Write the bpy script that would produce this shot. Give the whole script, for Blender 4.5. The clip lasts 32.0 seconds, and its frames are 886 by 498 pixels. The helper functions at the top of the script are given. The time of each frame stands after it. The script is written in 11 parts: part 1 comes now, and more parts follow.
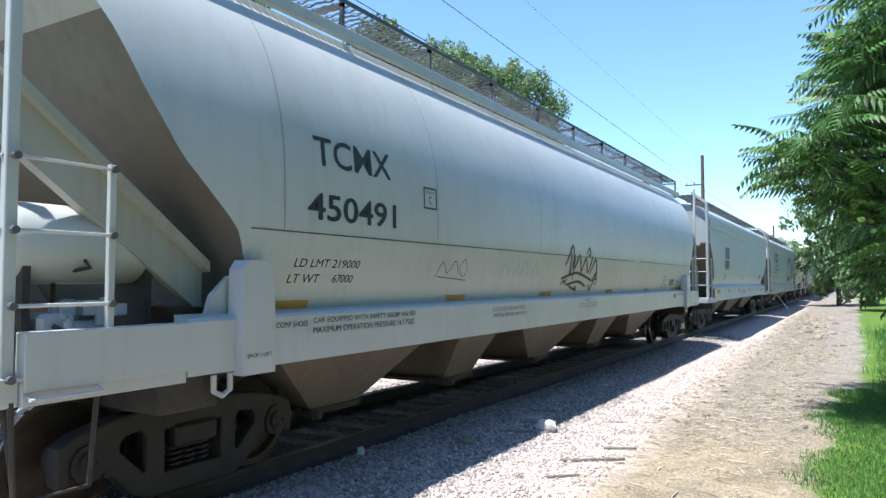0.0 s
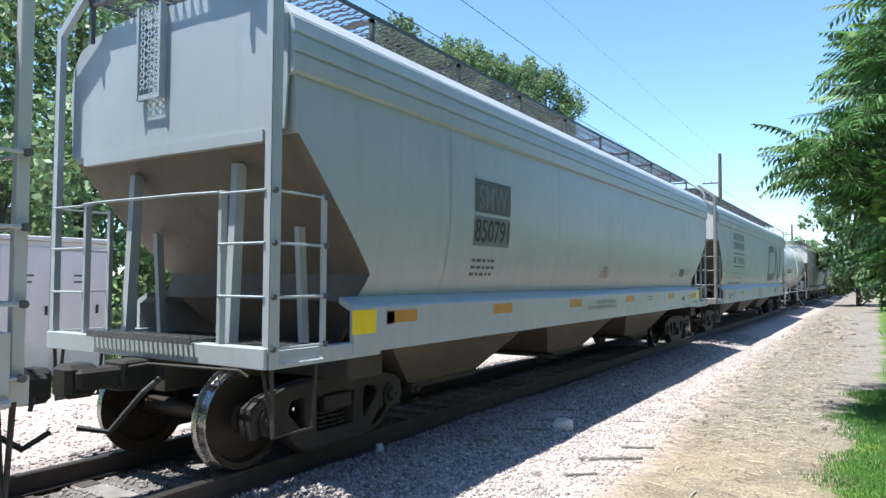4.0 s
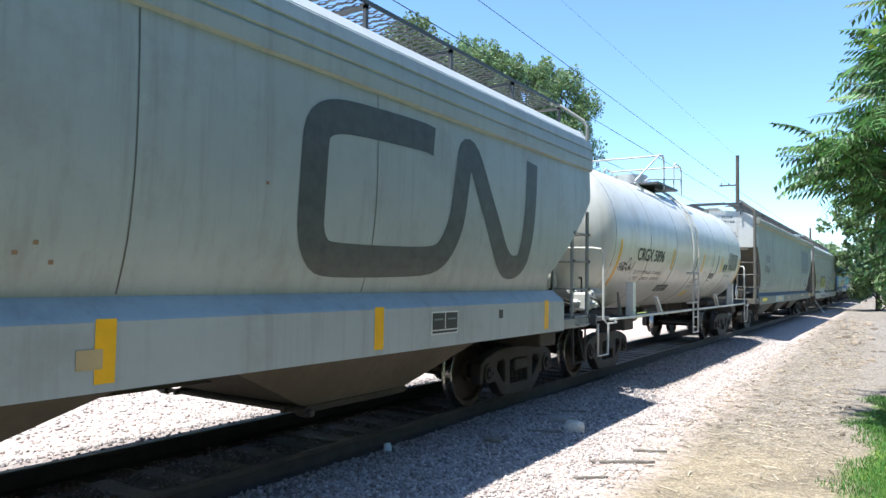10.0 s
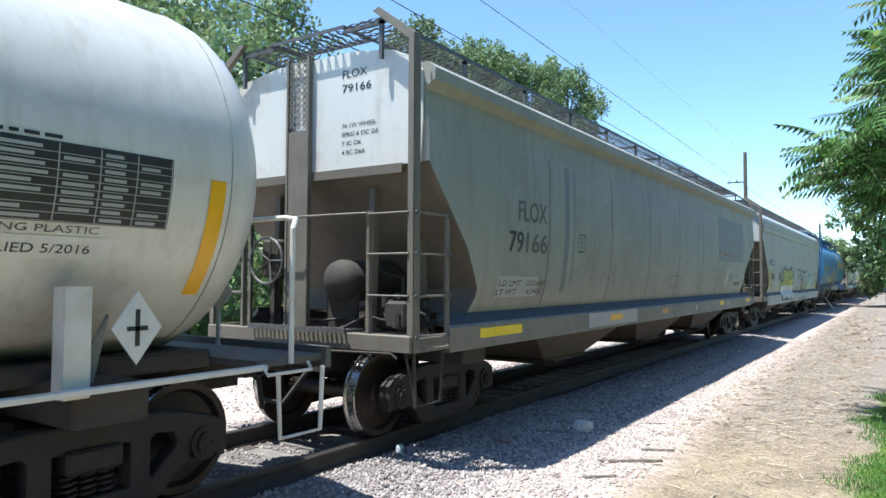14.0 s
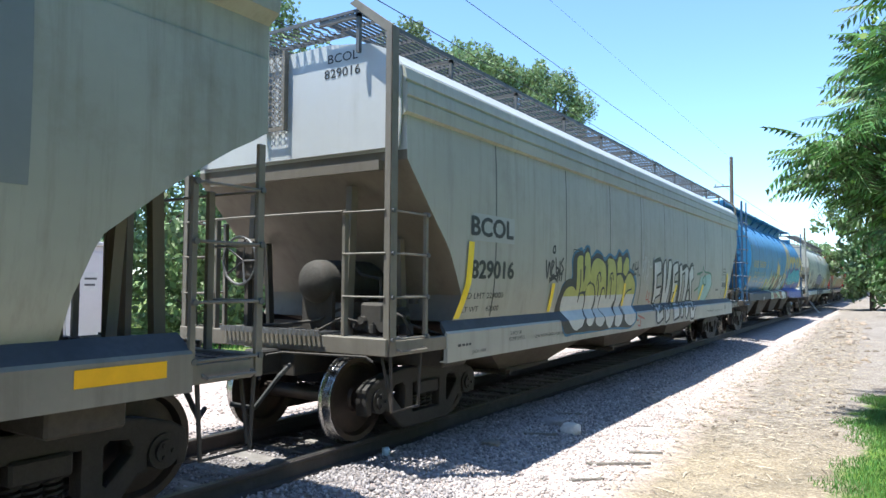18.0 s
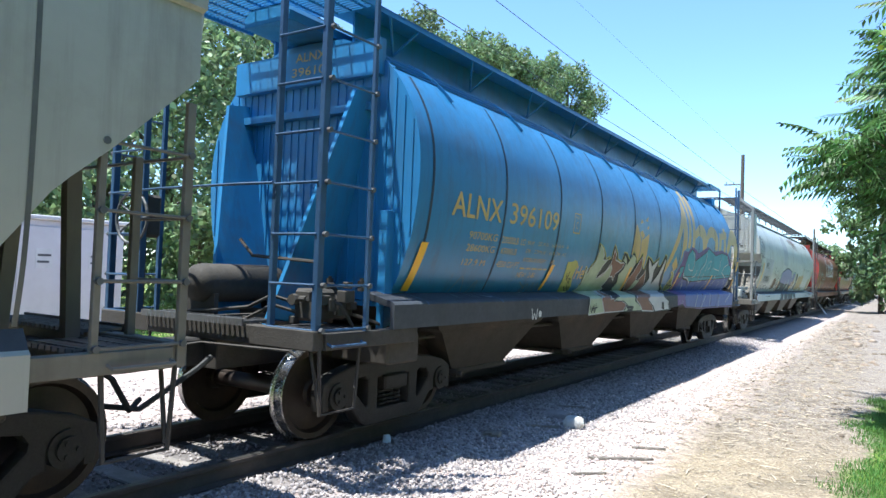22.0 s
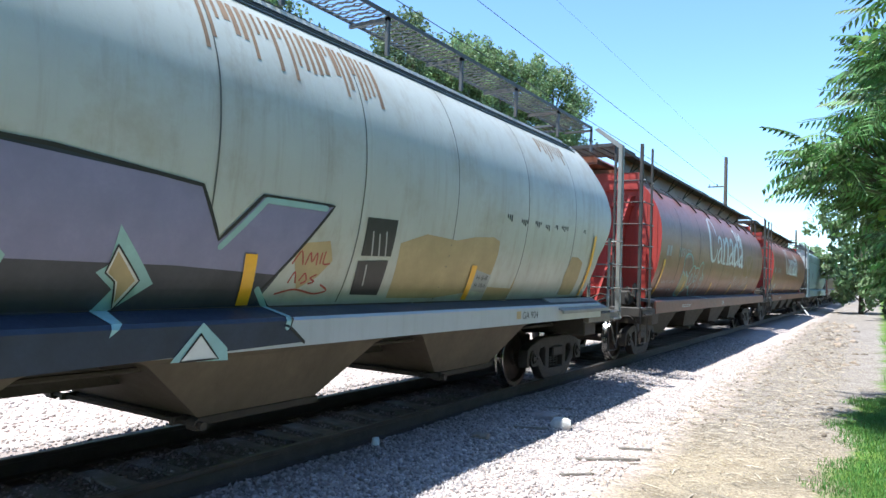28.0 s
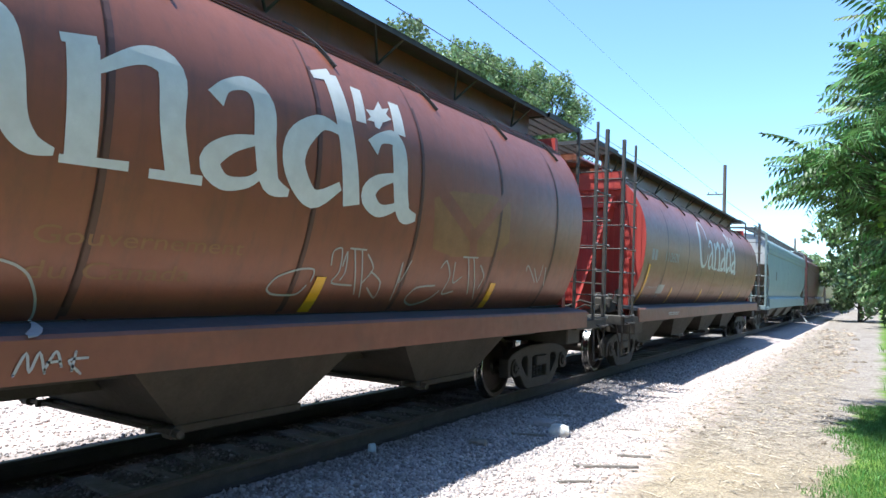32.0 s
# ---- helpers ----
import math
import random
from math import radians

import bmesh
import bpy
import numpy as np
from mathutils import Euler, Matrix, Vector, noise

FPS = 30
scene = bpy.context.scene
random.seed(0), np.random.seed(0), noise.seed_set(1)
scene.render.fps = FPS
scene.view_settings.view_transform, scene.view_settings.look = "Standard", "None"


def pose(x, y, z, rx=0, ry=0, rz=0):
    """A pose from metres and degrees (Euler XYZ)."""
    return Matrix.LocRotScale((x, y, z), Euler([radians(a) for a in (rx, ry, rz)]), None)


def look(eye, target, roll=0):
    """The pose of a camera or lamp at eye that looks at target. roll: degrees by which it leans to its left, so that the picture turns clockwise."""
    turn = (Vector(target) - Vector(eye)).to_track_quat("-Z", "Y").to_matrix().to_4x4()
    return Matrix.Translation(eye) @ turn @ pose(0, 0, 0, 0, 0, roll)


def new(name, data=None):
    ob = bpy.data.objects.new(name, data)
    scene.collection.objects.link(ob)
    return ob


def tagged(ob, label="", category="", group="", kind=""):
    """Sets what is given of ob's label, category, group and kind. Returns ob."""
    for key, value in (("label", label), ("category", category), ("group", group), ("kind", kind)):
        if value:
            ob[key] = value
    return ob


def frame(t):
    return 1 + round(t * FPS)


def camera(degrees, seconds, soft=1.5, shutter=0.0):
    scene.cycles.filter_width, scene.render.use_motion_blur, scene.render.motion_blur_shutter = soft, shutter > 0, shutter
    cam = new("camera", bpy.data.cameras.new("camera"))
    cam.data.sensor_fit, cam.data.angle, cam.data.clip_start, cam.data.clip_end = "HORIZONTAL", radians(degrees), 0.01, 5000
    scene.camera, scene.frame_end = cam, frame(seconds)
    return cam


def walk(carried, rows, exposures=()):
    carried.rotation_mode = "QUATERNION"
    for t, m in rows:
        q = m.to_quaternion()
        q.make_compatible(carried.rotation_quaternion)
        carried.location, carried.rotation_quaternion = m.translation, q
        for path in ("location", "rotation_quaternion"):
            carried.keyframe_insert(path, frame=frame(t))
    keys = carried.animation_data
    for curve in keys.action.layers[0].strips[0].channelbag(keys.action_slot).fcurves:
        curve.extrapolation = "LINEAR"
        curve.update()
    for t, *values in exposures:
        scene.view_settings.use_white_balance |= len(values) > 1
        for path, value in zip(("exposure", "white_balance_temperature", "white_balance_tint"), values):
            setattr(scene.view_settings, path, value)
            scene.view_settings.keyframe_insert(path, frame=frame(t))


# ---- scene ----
cam = camera(65.22, 32.0, 1.5)
PATH = [
    (0.0, pose(-0.006, 0.021, 1.717, 92.60, -0.05, 30.81)),
    (0.5, pose(-0.023, 0.024, 1.713, 92.52, -0.07, 30.82)),
    (1.0, pose(-0.024, 0.013, 1.720, 92.45, 0.00, 30.95)),
    (1.5, pose(-0.023, 0.015, 1.720, 92.42, 0.07, 31.14)),
    (2.0, pose(-0.025, 0.028, 1.715, 92.38, 0.07, 31.32)),
    (2.5, pose(-0.023, 0.040, 1.710, 92.39, 0.10, 31.56)),
    (3.0, pose(-0.026, 0.014, 1.713, 92.38, -0.03, 31.73)),
    (3.5, pose(-0.024, -0.033, 1.721, 92.39, -0.18, 31.85)),
    (5.5, pose(0.002, -0.067, 1.742, 92.57, -0.56, 32.62)),
    (6.0, pose(0.002, -0.079, 1.746, 92.66, -0.62, 32.76)),
    (6.5, pose(-0.002, -0.089, 1.745, 92.75, -0.82, 32.82)),
    (7.0, pose(0.002, -0.080, 1.742, 92.86, -0.75, 32.92)),
    (7.5, pose(0.001, -0.055, 1.738, 92.87, -0.52, 32.97)),
    (8.0, pose(-0.005, -0.017, 1.728, 92.83, -0.51, 32.99)),
    (8.5, pose(-0.017, 0.012, 1.715, 92.76, -0.89, 33.00)),
    (9.0, pose(-0.030, 0.026, 1.707, 92.64, -1.20, 33.01)),
    (9.5, pose(-0.033, 0.033, 1.706, 92.51, -1.12, 33.07)),
    (10.0, pose(-0.030, 0.049, 1.706, 92.43, -0.91, 33.18)),
    (10.5, pose(-0.029, 0.062, 1.702, 92.38, -0.83, 33.32)),
    (11.0, pose(-0.018, 0.056, 1.705, 92.37, -0.77, 33.53)),
    (11.5, pose(-0.009, 0.036, 1.712, 92.36, -0.71, 33.71)),
    (12.0, pose(-0.002, 0.015, 1.719, 92.38, -0.55, 33.86)),
    (12.5, pose(-0.004, 0.000, 1.720, 92.39, -0.54, 33.93)),
    (13.0, pose(-0.004, -0.015, 1.723, 92.40, -0.57, 33.96)),
    (13.5, pose(0.009, -0.041, 1.732, 92.43, -0.55, 33.93)),
    (14.0, pose(0.045, -0.087, 1.751, 92.43, -0.26, 33.85)),
    (14.5, pose(0.083, -0.121, 1.767, 92.40, 0.19, 33.70)),
    (16.5, pose(0.002, -0.063, 1.730, 92.15, -0.73, 32.73)),
    (17.0, pose(-0.006, -0.050, 1.729, 92.28, -0.65, 32.73)),
    (17.5, pose(-0.002, -0.039, 1.727, 92.49, -0.42, 32.79)),
    (18.0, pose(0.009, -0.021, 1.729, 92.69, -0.41, 32.85)),
    (18.5, pose(-0.001, -0.005, 1.719, 92.80, -0.79, 32.81)),
    (19.0, pose(-0.020, 0.004, 1.711, 92.76, -1.34, 32.75)),
    (19.5, pose(-0.024, 0.015, 1.713, 92.63, -1.70, 32.77)),
    (20.0, pose(-0.021, 0.026, 1.709, 92.52, -1.83, 32.89)),
    (20.5, pose(-0.024, 0.045, 1.704, 92.36, -1.95, 33.01)),
    (21.0, pose(-0.032, 0.045, 1.703, 92.17, -2.16, 33.12)),
    (21.5, pose(-0.041, 0.045, 1.704, 92.00, -2.26, 33.25)),
    (22.0, pose(-0.037, 0.051, 1.703, 91.88, -2.12, 33.36)),
    (22.5, pose(-0.024, 0.046, 1.707, 91.81, -2.00, 33.45)),
    (23.0, pose(-0.000, 0.017, 1.719, 91.79, -1.95, 33.47)),
    (23.5, pose(0.048, -0.024, 1.742, 91.87, -1.62, 33.53)),
    (24.0, pose(0.073, -0.041, 1.758, 91.96, -1.43, 33.53)),
    (24.5, pose(0.007, -0.018, 1.727, 91.98, -2.13, 33.18)),
    (26.5, pose(0.013, 0.017, 1.716, 92.09, -1.45, 32.36)),
    (27.0, pose(-0.009, 0.008, 1.716, 92.06, -1.68, 32.25)),
    (27.5, pose(-0.035, 0.005, 1.714, 92.01, -1.94, 32.17)),
    (28.0, pose(-0.038, 0.001, 1.714, 92.08, -1.97, 32.19)),
    (28.5, pose(-0.026, -0.004, 1.721, 92.22, -1.90, 32.23)),
    (29.0, pose(-0.021, -0.010, 1.727, 92.36, -1.90, 32.20)),
    (29.5, pose(-0.025, -0.001, 1.722, 92.49, -1.94, 32.15)),
    (30.0, pose(-0.031, 0.026, 1.714, 92.55, -1.94, 32.16)),
    (30.5, pose(-0.038, 0.040, 1.710, 92.55, -1.97, 32.19)),
    (31.0, pose(-0.040, 0.037, 1.708, 92.55, -2.01, 32.18)),
    (31.5, pose(-0.038, 0.029, 1.703, 92.60, -2.09, 32.16)),
    (32.0, pose(-0.046, 0.048, 1.693, 92.66, -2.15, 32.11)),
]
# metres the train has rolled, by time
ROLLED = [(0, -0.000), (0.5, 2.466), (1, 4.953), (1.5, 7.451), (2, 9.959), (2.5, 12.435), (3, 14.829), (3.5, 17.180), (5.5, 26.637), (6, 29.030), (6.5, 31.434), (7, 33.868), (7.5, 36.345), (8, 38.864), (8.5, 41.372), (9, 43.890), (9.5, 46.398), (10, 48.906), (10.5, 51.393), (11, 53.891), (11.5, 56.409), (12, 58.938), (12.5, 61.477), (13, 64.058), (13.5, 66.629), (14, 69.179), (14.5, 71.718), (16.5, 81.792), (17, 84.290), (17.5, 86.798), (18, 89.316), (18.5, 91.845), (19, 94.363), (19.5, 96.871), (20, 99.379), (20.5, 101.919), (21, 104.458), (21.5, 107.018), (22, 109.600), (22.5, 112.212), (23, 114.835), (23.5, 117.468), (24, 120.091), (24.5, 122.714), (26.5, 133.206), (27, 135.829), (27.5, 138.442), (28, 141.075), (28.5, 143.698), (29, 146.300), (29.5, 148.871), (30, 151.379), (30.5, 153.824), (31, 156.248), (31.5, 158.631), (32, 161.076)]
walk(cam, PATH, [(t, e, 6150 if t < 20 else 5980, 4) for t, e in ((0, 1.1), (3, 1.05), (6, 1.1), (9, 1.18), (10.5, 1.02), (11.5, 0.82), (12.4, 0.76), (13.2, 0.95), (14.2, 1.1), (17, 1.32), (19, 1.26), (22, 1.3), (24, 1.3), (28, 1.25), (31, 1.32), (32, 1.32))])

# ---- light ----
SUN = Vector((-0.182, -0.25, 1.0)).normalized()
world = bpy.data.worlds.new("sky")
scene.world = world
world.use_nodes = True
_nt = world.node_tree
_sky = _nt.nodes.new("ShaderNodeTexSky")
_sky.sky_type = "NISHITA"
_sky.sun_disc = False
_sky.sun_elevation = math.asin(SUN.z)
_sky.sun_rotation = math.atan2(SUN.x, SUN.y)
_sky.air_density, _sky.dust_density, _sky.ozone_density = 0.9, 0.0, 5.5
_nt.nodes["Background"].inputs["Strength"].default_value = 0.145
_nt.links.new(_sky.outputs["Color"], _nt.nodes["Background"].inputs["Color"])
_sun = new("sun", bpy.data.lights.new("sun", "SUN"))
_sun.data.energy, _sun.data.angle, _sun.data.color = 4.6, radians(0.53), (1.0, 0.96, 0.9)
_sun.matrix_world = look(SUN * 60, (0, 0, 0))

# ---- materials ----


def rgb(c):
    return (c[0], c[1], c[2], 1.0)


def mat(name, base, rough=0.6, metal=0.0, vary=0.15, scale=3.0, bump=0.1, bscale=60.0, dirt=None, dirt_amount=0.3,
        streak=None, streak_amount=0.3, per_object=0.0, spec=0.5, per_island=0.0):
    """A node material: base colour with soft mottling, blotches of dirt, runs down the surface, and fine relief."""
    m = bpy.data.materials.new(name)
    m.use_nodes = True
    nt = m.node_tree
    b = nt.nodes["Principled BSDF"]
    N, L = nt.nodes.new, nt.links.new
    geo = N("ShaderNodeTexCoord")
    co = geo.outputs["Object"]

    def noise_at(sc, detail=5.0, stretch=None, rough_=0.6):
        src = co
        if stretch:
            mp = N("ShaderNodeMapping")
            mp.inputs["Scale"].default_value = stretch
            L(co, mp.inputs["Vector"])
            src = mp.outputs["Vector"]
        n = N("ShaderNodeTexNoise")
        n.inputs["Scale"].default_value = sc
        n.inputs["Detail"].default_value = detail
        n.inputs["Roughness"].default_value = rough_
        L(src, n.inputs["Vector"])
        return n.outputs["Fac"]

    def ramp(fac, lo, hi):
        r = N("ShaderNodeMapRange")
        r.inputs["From Min"].default_value, r.inputs["From Max"].default_value = lo, hi
        r.clamp = True
        L(fac, r.inputs["Value"])
        return r.outputs["Result"]

    def mix(fac, a, c, amount=1.0):
        x = N("ShaderNodeMix")
        x.data_type = "RGBA"
        if amount < 1.0:
            k = N("ShaderNodeMath")
            k.operation = "MULTIPLY"
            k.inputs[1].default_value = amount
            L(fac, k.inputs[0])
            fac = k.outputs[0]
        L(fac, x.inputs["Factor"])
        if isinstance(a, tuple):
            x.inputs["A"].default_value = a
        else:
            L(a, x.inputs["A"])
        if isinstance(c, tuple):
            x.inputs["B"].default_value = c
        else:
            L(c, x.inputs["B"])
        return x.outputs["Result"]

    dark = rgb([v * (1 - vary) for v in base])
    light = rgb([min(1, v * (1 + vary * 0.7)) for v in base])
    col = mix(ramp(noise_at(scale), 0.3, 0.7), dark, light)
    fine = noise_at(scale * 9)
    col = mix(ramp(fine, 0.35, 0.75), col, rgb([v * (1 - vary * 0.7) for v in base]), 0.5)
    if per_object or per_island:
        src = N("ShaderNodeObjectInfo").outputs["Random"] if per_object else N("ShaderNodeNewGeometry").outputs["Random Per Island"]
        k = per_object or per_island
        hv = N("ShaderNodeHueSaturation")
        r = N("ShaderNodeMapRange")
        r.inputs["To Min"].default_value, r.inputs["To Max"].default_value = 1 - k, 1 + k
        L(src, r.inputs["Value"])
        L(r.outputs["Result"], hv.inputs["Value"])
        L(col, hv.inputs["Color"])
        col = hv.outputs["Color"]
    if dirt:
        col = mix(ramp(noise_at(1.1, 8.0, None, 0.68), 0.52, 0.72), col, rgb(dirt), dirt_amount)
    if streak:
        col = mix(ramp(noise_at(1.0, 6.0, (7.0, 7.0, 0.45), 0.7), 0.5, 0.75), col, rgb(streak), streak_amount)
    L(col, b.inputs["Base Color"])
    rr = N("ShaderNodeMapRange")
    rr.inputs["To Min"].default_value, rr.inputs["To Max"].default_value = max(0.05, rough - 0.12), min(1, rough + 0.12)
    L(fine, rr.inputs["Value"])
    L(rr.outputs["Result"], b.inputs["Roughness"])
    b.inputs["Metallic"].default_value = metal
    b.inputs["Specular IOR Level"].default_value = spec
    if bump:
        bp = N("ShaderNodeBump")
        bp.inputs["Strength"].default_value = bump
        bp.inputs["Distance"].default_value = 0.02
        L(noise_at(bscale, 3.0), bp.inputs["Height"])
        L(bp.outputs["Normal"], b.inputs["Normal"])
    return m


RUST = (0.16, 0.085, 0.045)
M = dict(
    whitegrey=mat("grey_white_car_paint", (0.48, 0.485, 0.48), 0.36, 0, 0.07, 0.7, 0.04, 25, (0.33, 0.30, 0.25), 0.3, (0.30, 0.28, 0.25), 0.25),
    lightgrey=mat("light_grey_car_paint", (0.40, 0.43, 0.45), 0.38, 0, 0.08, 0.6, 0.04, 25, (0.26, 0.245, 0.22), 0.25, (0.23, 0.23, 0.22), 0.25),
    cngrey=mat("weathered_grey_car_paint", (0.34, 0.365, 0.37), 0.42, 0, 0.1, 0.8, 0.05, 25, (0.2, 0.17, 0.14), 0.4, (0.17, 0.155, 0.14), 0.4),
    dullgrey=mat("dull_olive_grey_paint", (0.30, 0.30, 0.265), 0.58, 0, 0.12, 0.8, 0.06, 25, (0.15, 0.125, 0.095), 0.45, (0.14, 0.12, 0.1), 0.45),
    beige=mat("faded_beige_grey_paint", (0.37, 0.36, 0.315), 0.58, 0, 0.1, 0.8, 0.05, 25, (0.2, 0.175, 0.14), 0.35, (0.17, 0.15, 0.125), 0.4),
    tank=mat("white_tank_paint", (0.64, 0.62, 0.58), 0.34, 0, 0.06, 0.7, 0.03, 25, (0.36, 0.29, 0.19), 0.55, (0.33, 0.28, 0.21), 0.4),
    blue=mat("blue_car_paint", (0.036, 0.20, 0.42), 0.36, 0, 0.16, 0.9, 0.04, 25, (0.07, 0.10, 0.14), 0.55, (0.06, 0.075, 0.10), 0.5),
    brown=mat("faded_red_brown_paint", (0.235, 0.08, 0.047), 0.40, 0, 0.2, 0.9, 0.05, 25, (0.13, 0.06, 0.045), 0.45, (0.1, 0.055, 0.045), 0.5),
    sillbrown=mat("sooty_red_brown_sill_paint", (0.18, 0.065, 0.038), 0.55, 0, 0.25, 0.9, 0.05, 25, (0.07, 0.045, 0.035), 0.5),
    red=mat("red_end_paint", (0.45, 0.054, 0.042), 0.5, 0, 0.15, 1.2, 0.05, 25, (0.28, 0.06, 0.05), 0.4, (0.2, 0.06, 0.05), 0.4),
    bluegreen=mat("blue_grey_green_paint", (0.21, 0.275, 0.28), 0.5, 0, 0.1, 0.9, 0.05, 25, (0.22, 0.22, 0.2), 0.4, (0.2, 0.2, 0.18), 0.4),
    maroon=mat("dark_maroon_paint", (0.12, 0.045, 0.04), 0.5, 0, 0.15, 0.9, 0.05, 25, (0.07, 0.05, 0.04), 0.4),
    tan=mat("tan_car_paint", (0.45, 0.36, 0.22), 0.5, 0, 0.1, 0.9, 0.05, 25, (0.25, 0.2, 0.14), 0.4),
    wcgrey=mat("chalky_grey_white_paint", (0.48, 0.49, 0.45), 0.40, 0, 0.1, 0.9, 0.05, 25, (0.30, 0.225, 0.13), 0.5, (0.24, 0.155, 0.09), 0.35),
    # dirt, and the shade under the sloping ends, in one dark colour
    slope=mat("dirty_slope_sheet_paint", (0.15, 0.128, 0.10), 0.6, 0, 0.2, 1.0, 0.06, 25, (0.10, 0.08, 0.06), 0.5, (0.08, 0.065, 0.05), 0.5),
    trim=mat("dirty_end_frame_paint", (0.17, 0.15, 0.122), 0.6, 0, 0.25, 2.0, 0.06, 25, (0.10, 0.075, 0.055), 0.5, (0.08, 0.065, 0.05), 0.4),
    greytrim=mat("dusty_grey_frame_paint", (0.27, 0.27, 0.25), 0.55, 0, 0.2, 2.0, 0.06, 25, (0.13, 0.105, 0.08), 0.4, (0.1, 0.085, 0.07), 0.4),
    sillgrime=mat("dusty_brown_grey_sill_paint", (0.20, 0.185, 0.155), 0.6, 0, 0.2, 1.2, 0.05, 25, (0.11, 0.085, 0.06), 0.5, (0.1, 0.08, 0.065), 0.5),
    # near-black coat for sill tops, and for the blue car's whole sills
    capdark=mat("sooty_sill_top", (0.045, 0.05, 0.06), 0.7, 0, 0.3, 2.0, 0.0, 20, (0.06, 0.055, 0.05), 0.4),
    seamgrime=mat("grimy_seam_streak", (0.055, 0.06, 0.075), 0.7, 0, 0.4, 3.0, 0.0),
    under=mat("grimy_underframe_steel", (0.05, 0.043, 0.036), 0.82, 0, 0.35, 2.5, 0.25, 40, (0.08, 0.05, 0.032), 0.5),
    hopper=mat("dusty_hopper_steel", (0.12, 0.10, 0.075), 0.66, 0, 0.25, 1.4, 0.1, 40, (0.08, 0.065, 0.05), 0.5, (0.06, 0.05, 0.042), 0.4),
    truck=mat("oily_cast_steel", (0.022, 0.019, 0.0165), 0.7, 0.0, 0.4, 4.0, 0.35, 50, (0.036, 0.026, 0.02), 0.5),
    wheel=mat("rusted_wheel_plate", (0.04, 0.028, 0.022), 0.5, 0.3, 0.35, 5.0, 0.2, 50, (0.12, 0.07, 0.04), 0.5),
    tread=mat("polished_wheel_tread", (0.36, 0.355, 0.35), 0.26, 1.0, 0.1, 6.0, 0.05, 80),
    rail=mat("rusty_rail_web", (0.07, 0.056, 0.05), 0.8, 0.0, 0.3, 5.0, 0.2, 60),
    railtop=mat("worn_rail_head", (0.16, 0.15, 0.145), 0.48, 1.0, 0.15, 8.0, 0.05, 80),
    tie=mat("weathered_timber_tie", (0.21, 0.19, 0.175), 0.9, 0, 0.4, 6.0, 0.5, 40, (0.2, 0.17, 0.15), 0.5, per_object=0.3),
    grate=mat("galvanized_walkway_steel", (0.115, 0.115, 0.118), 0.55, 0.3, 0.2, 5.0, 0.1, 60, RUST, 0.3),
    darkgrate=mat("dark_walkway_steel", (0.07, 0.062, 0.057), 0.65, 0.2, 0.3, 5.0, 0.2, 60, (0.1, 0.06, 0.04), 0.3),
    black=mat("black_lettering_paint", (0.025, 0.026, 0.028), 0.5, 0, 0.3, 8.0, 0.0),
    fadeblack=mat("faded_dark_lettering", (0.10, 0.10, 0.10), 0.55, 0, 0.3, 8.0, 0.0),
    darkgrey=mat("dark_grey_logo_paint", (0.075, 0.08, 0.085), 0.5, 0, 0.3, 8.0, 0.0),
    white=mat("white_lettering_paint", (0.62, 0.62, 0.60), 0.5, 0, 0.1, 8.0, 0.0, 20, (0.55, 0.5, 0.45), 0.5),
    yellow=mat("yellow_reflective_tape", (0.80, 0.42, 0.015), 0.35, 0, 0.1, 8.0, 0.0),
    brightyellow=mat("bright_yellow_placard", (0.85, 0.62, 0.02), 0.4, 0, 0.1, 8.0, 0.0),
    orange=mat("dull_orange_reflective_tape", (0.50, 0.24, 0.045), 0.45, 0, 0.15, 8.0, 0.0),
    redpaint=mat("faded_red_lettering", (0.35, 0.06, 0.05), 0.5, 0, 0.2, 8.0, 0.0),
    fadedgold=mat("faded_gold_emblem_paint", (0.24, 0.12, 0.05), 0.5, 0, 0.2, 5.0, 0.0),
    gold=mat("gold_province_lettering", (0.58, 0.40, 0.14), 0.5, 0, 0.12, 6.0, 0.0, 20, (0.35, 0.25, 0.1), 0.4),
    sprayblack=mat("black_spray_paint", (0.02, 0.02, 0.022), 0.55, 0, 0.3, 5.0, 0.0),
    spraywhite=mat("white_spray_paint", (0.52, 0.53, 0.52), 0.55, 0, 0.12, 5.0, 0.0, 20, (0.36, 0.37, 0.38), 0.5),
    sprayyellow=mat("yellow_green_spray_paint", (0.42, 0.42, 0.10), 0.55, 0, 0.2, 5.0, 0.0),
    sprayblue=mat("blue_spray_paint", (0.03, 0.14, 0.26), 0.55, 0, 0.3, 5.0, 0.0),
    spraypale=mat("pale_green_spray_paint", (0.40, 0.46, 0.30), 0.55, 0, 0.15, 4.0, 0.0),
    spraybrown=mat("rust_brown_spray_paint", (0.20, 0.085, 0.05), 0.55, 0, 0.15, 4.0, 0.0),
    sprayteal=mat("teal_spray_paint", (0.05, 0.30, 0.38), 0.55, 0, 0.2, 4.0, 0.0),
    spraypurple=mat("purple_spray_paint", (0.14, 0.07, 0.24), 0.55, 0, 0.25, 4.0, 0.0),
    sprayviolet=mat("blue_violet_spray_paint", (0.10, 0.13, 0.36), 0.55, 0, 0.2, 4.0, 0.0),
    spraylilac=mat("greyish_lilac_spray_paint", (0.22, 0.21, 0.33), 0.55, 0, 0.12, 4.0, 0.0),
    sprayaqua=mat("pale_aqua_spray_paint", (0.28, 0.45, 0.44), 0.55, 0, 0.15, 4.0, 0.0),
    spraynavy=mat("dark_navy_spray_paint", (0.025, 0.035, 0.06), 0.55, 0, 0.3, 4.0, 0.0),
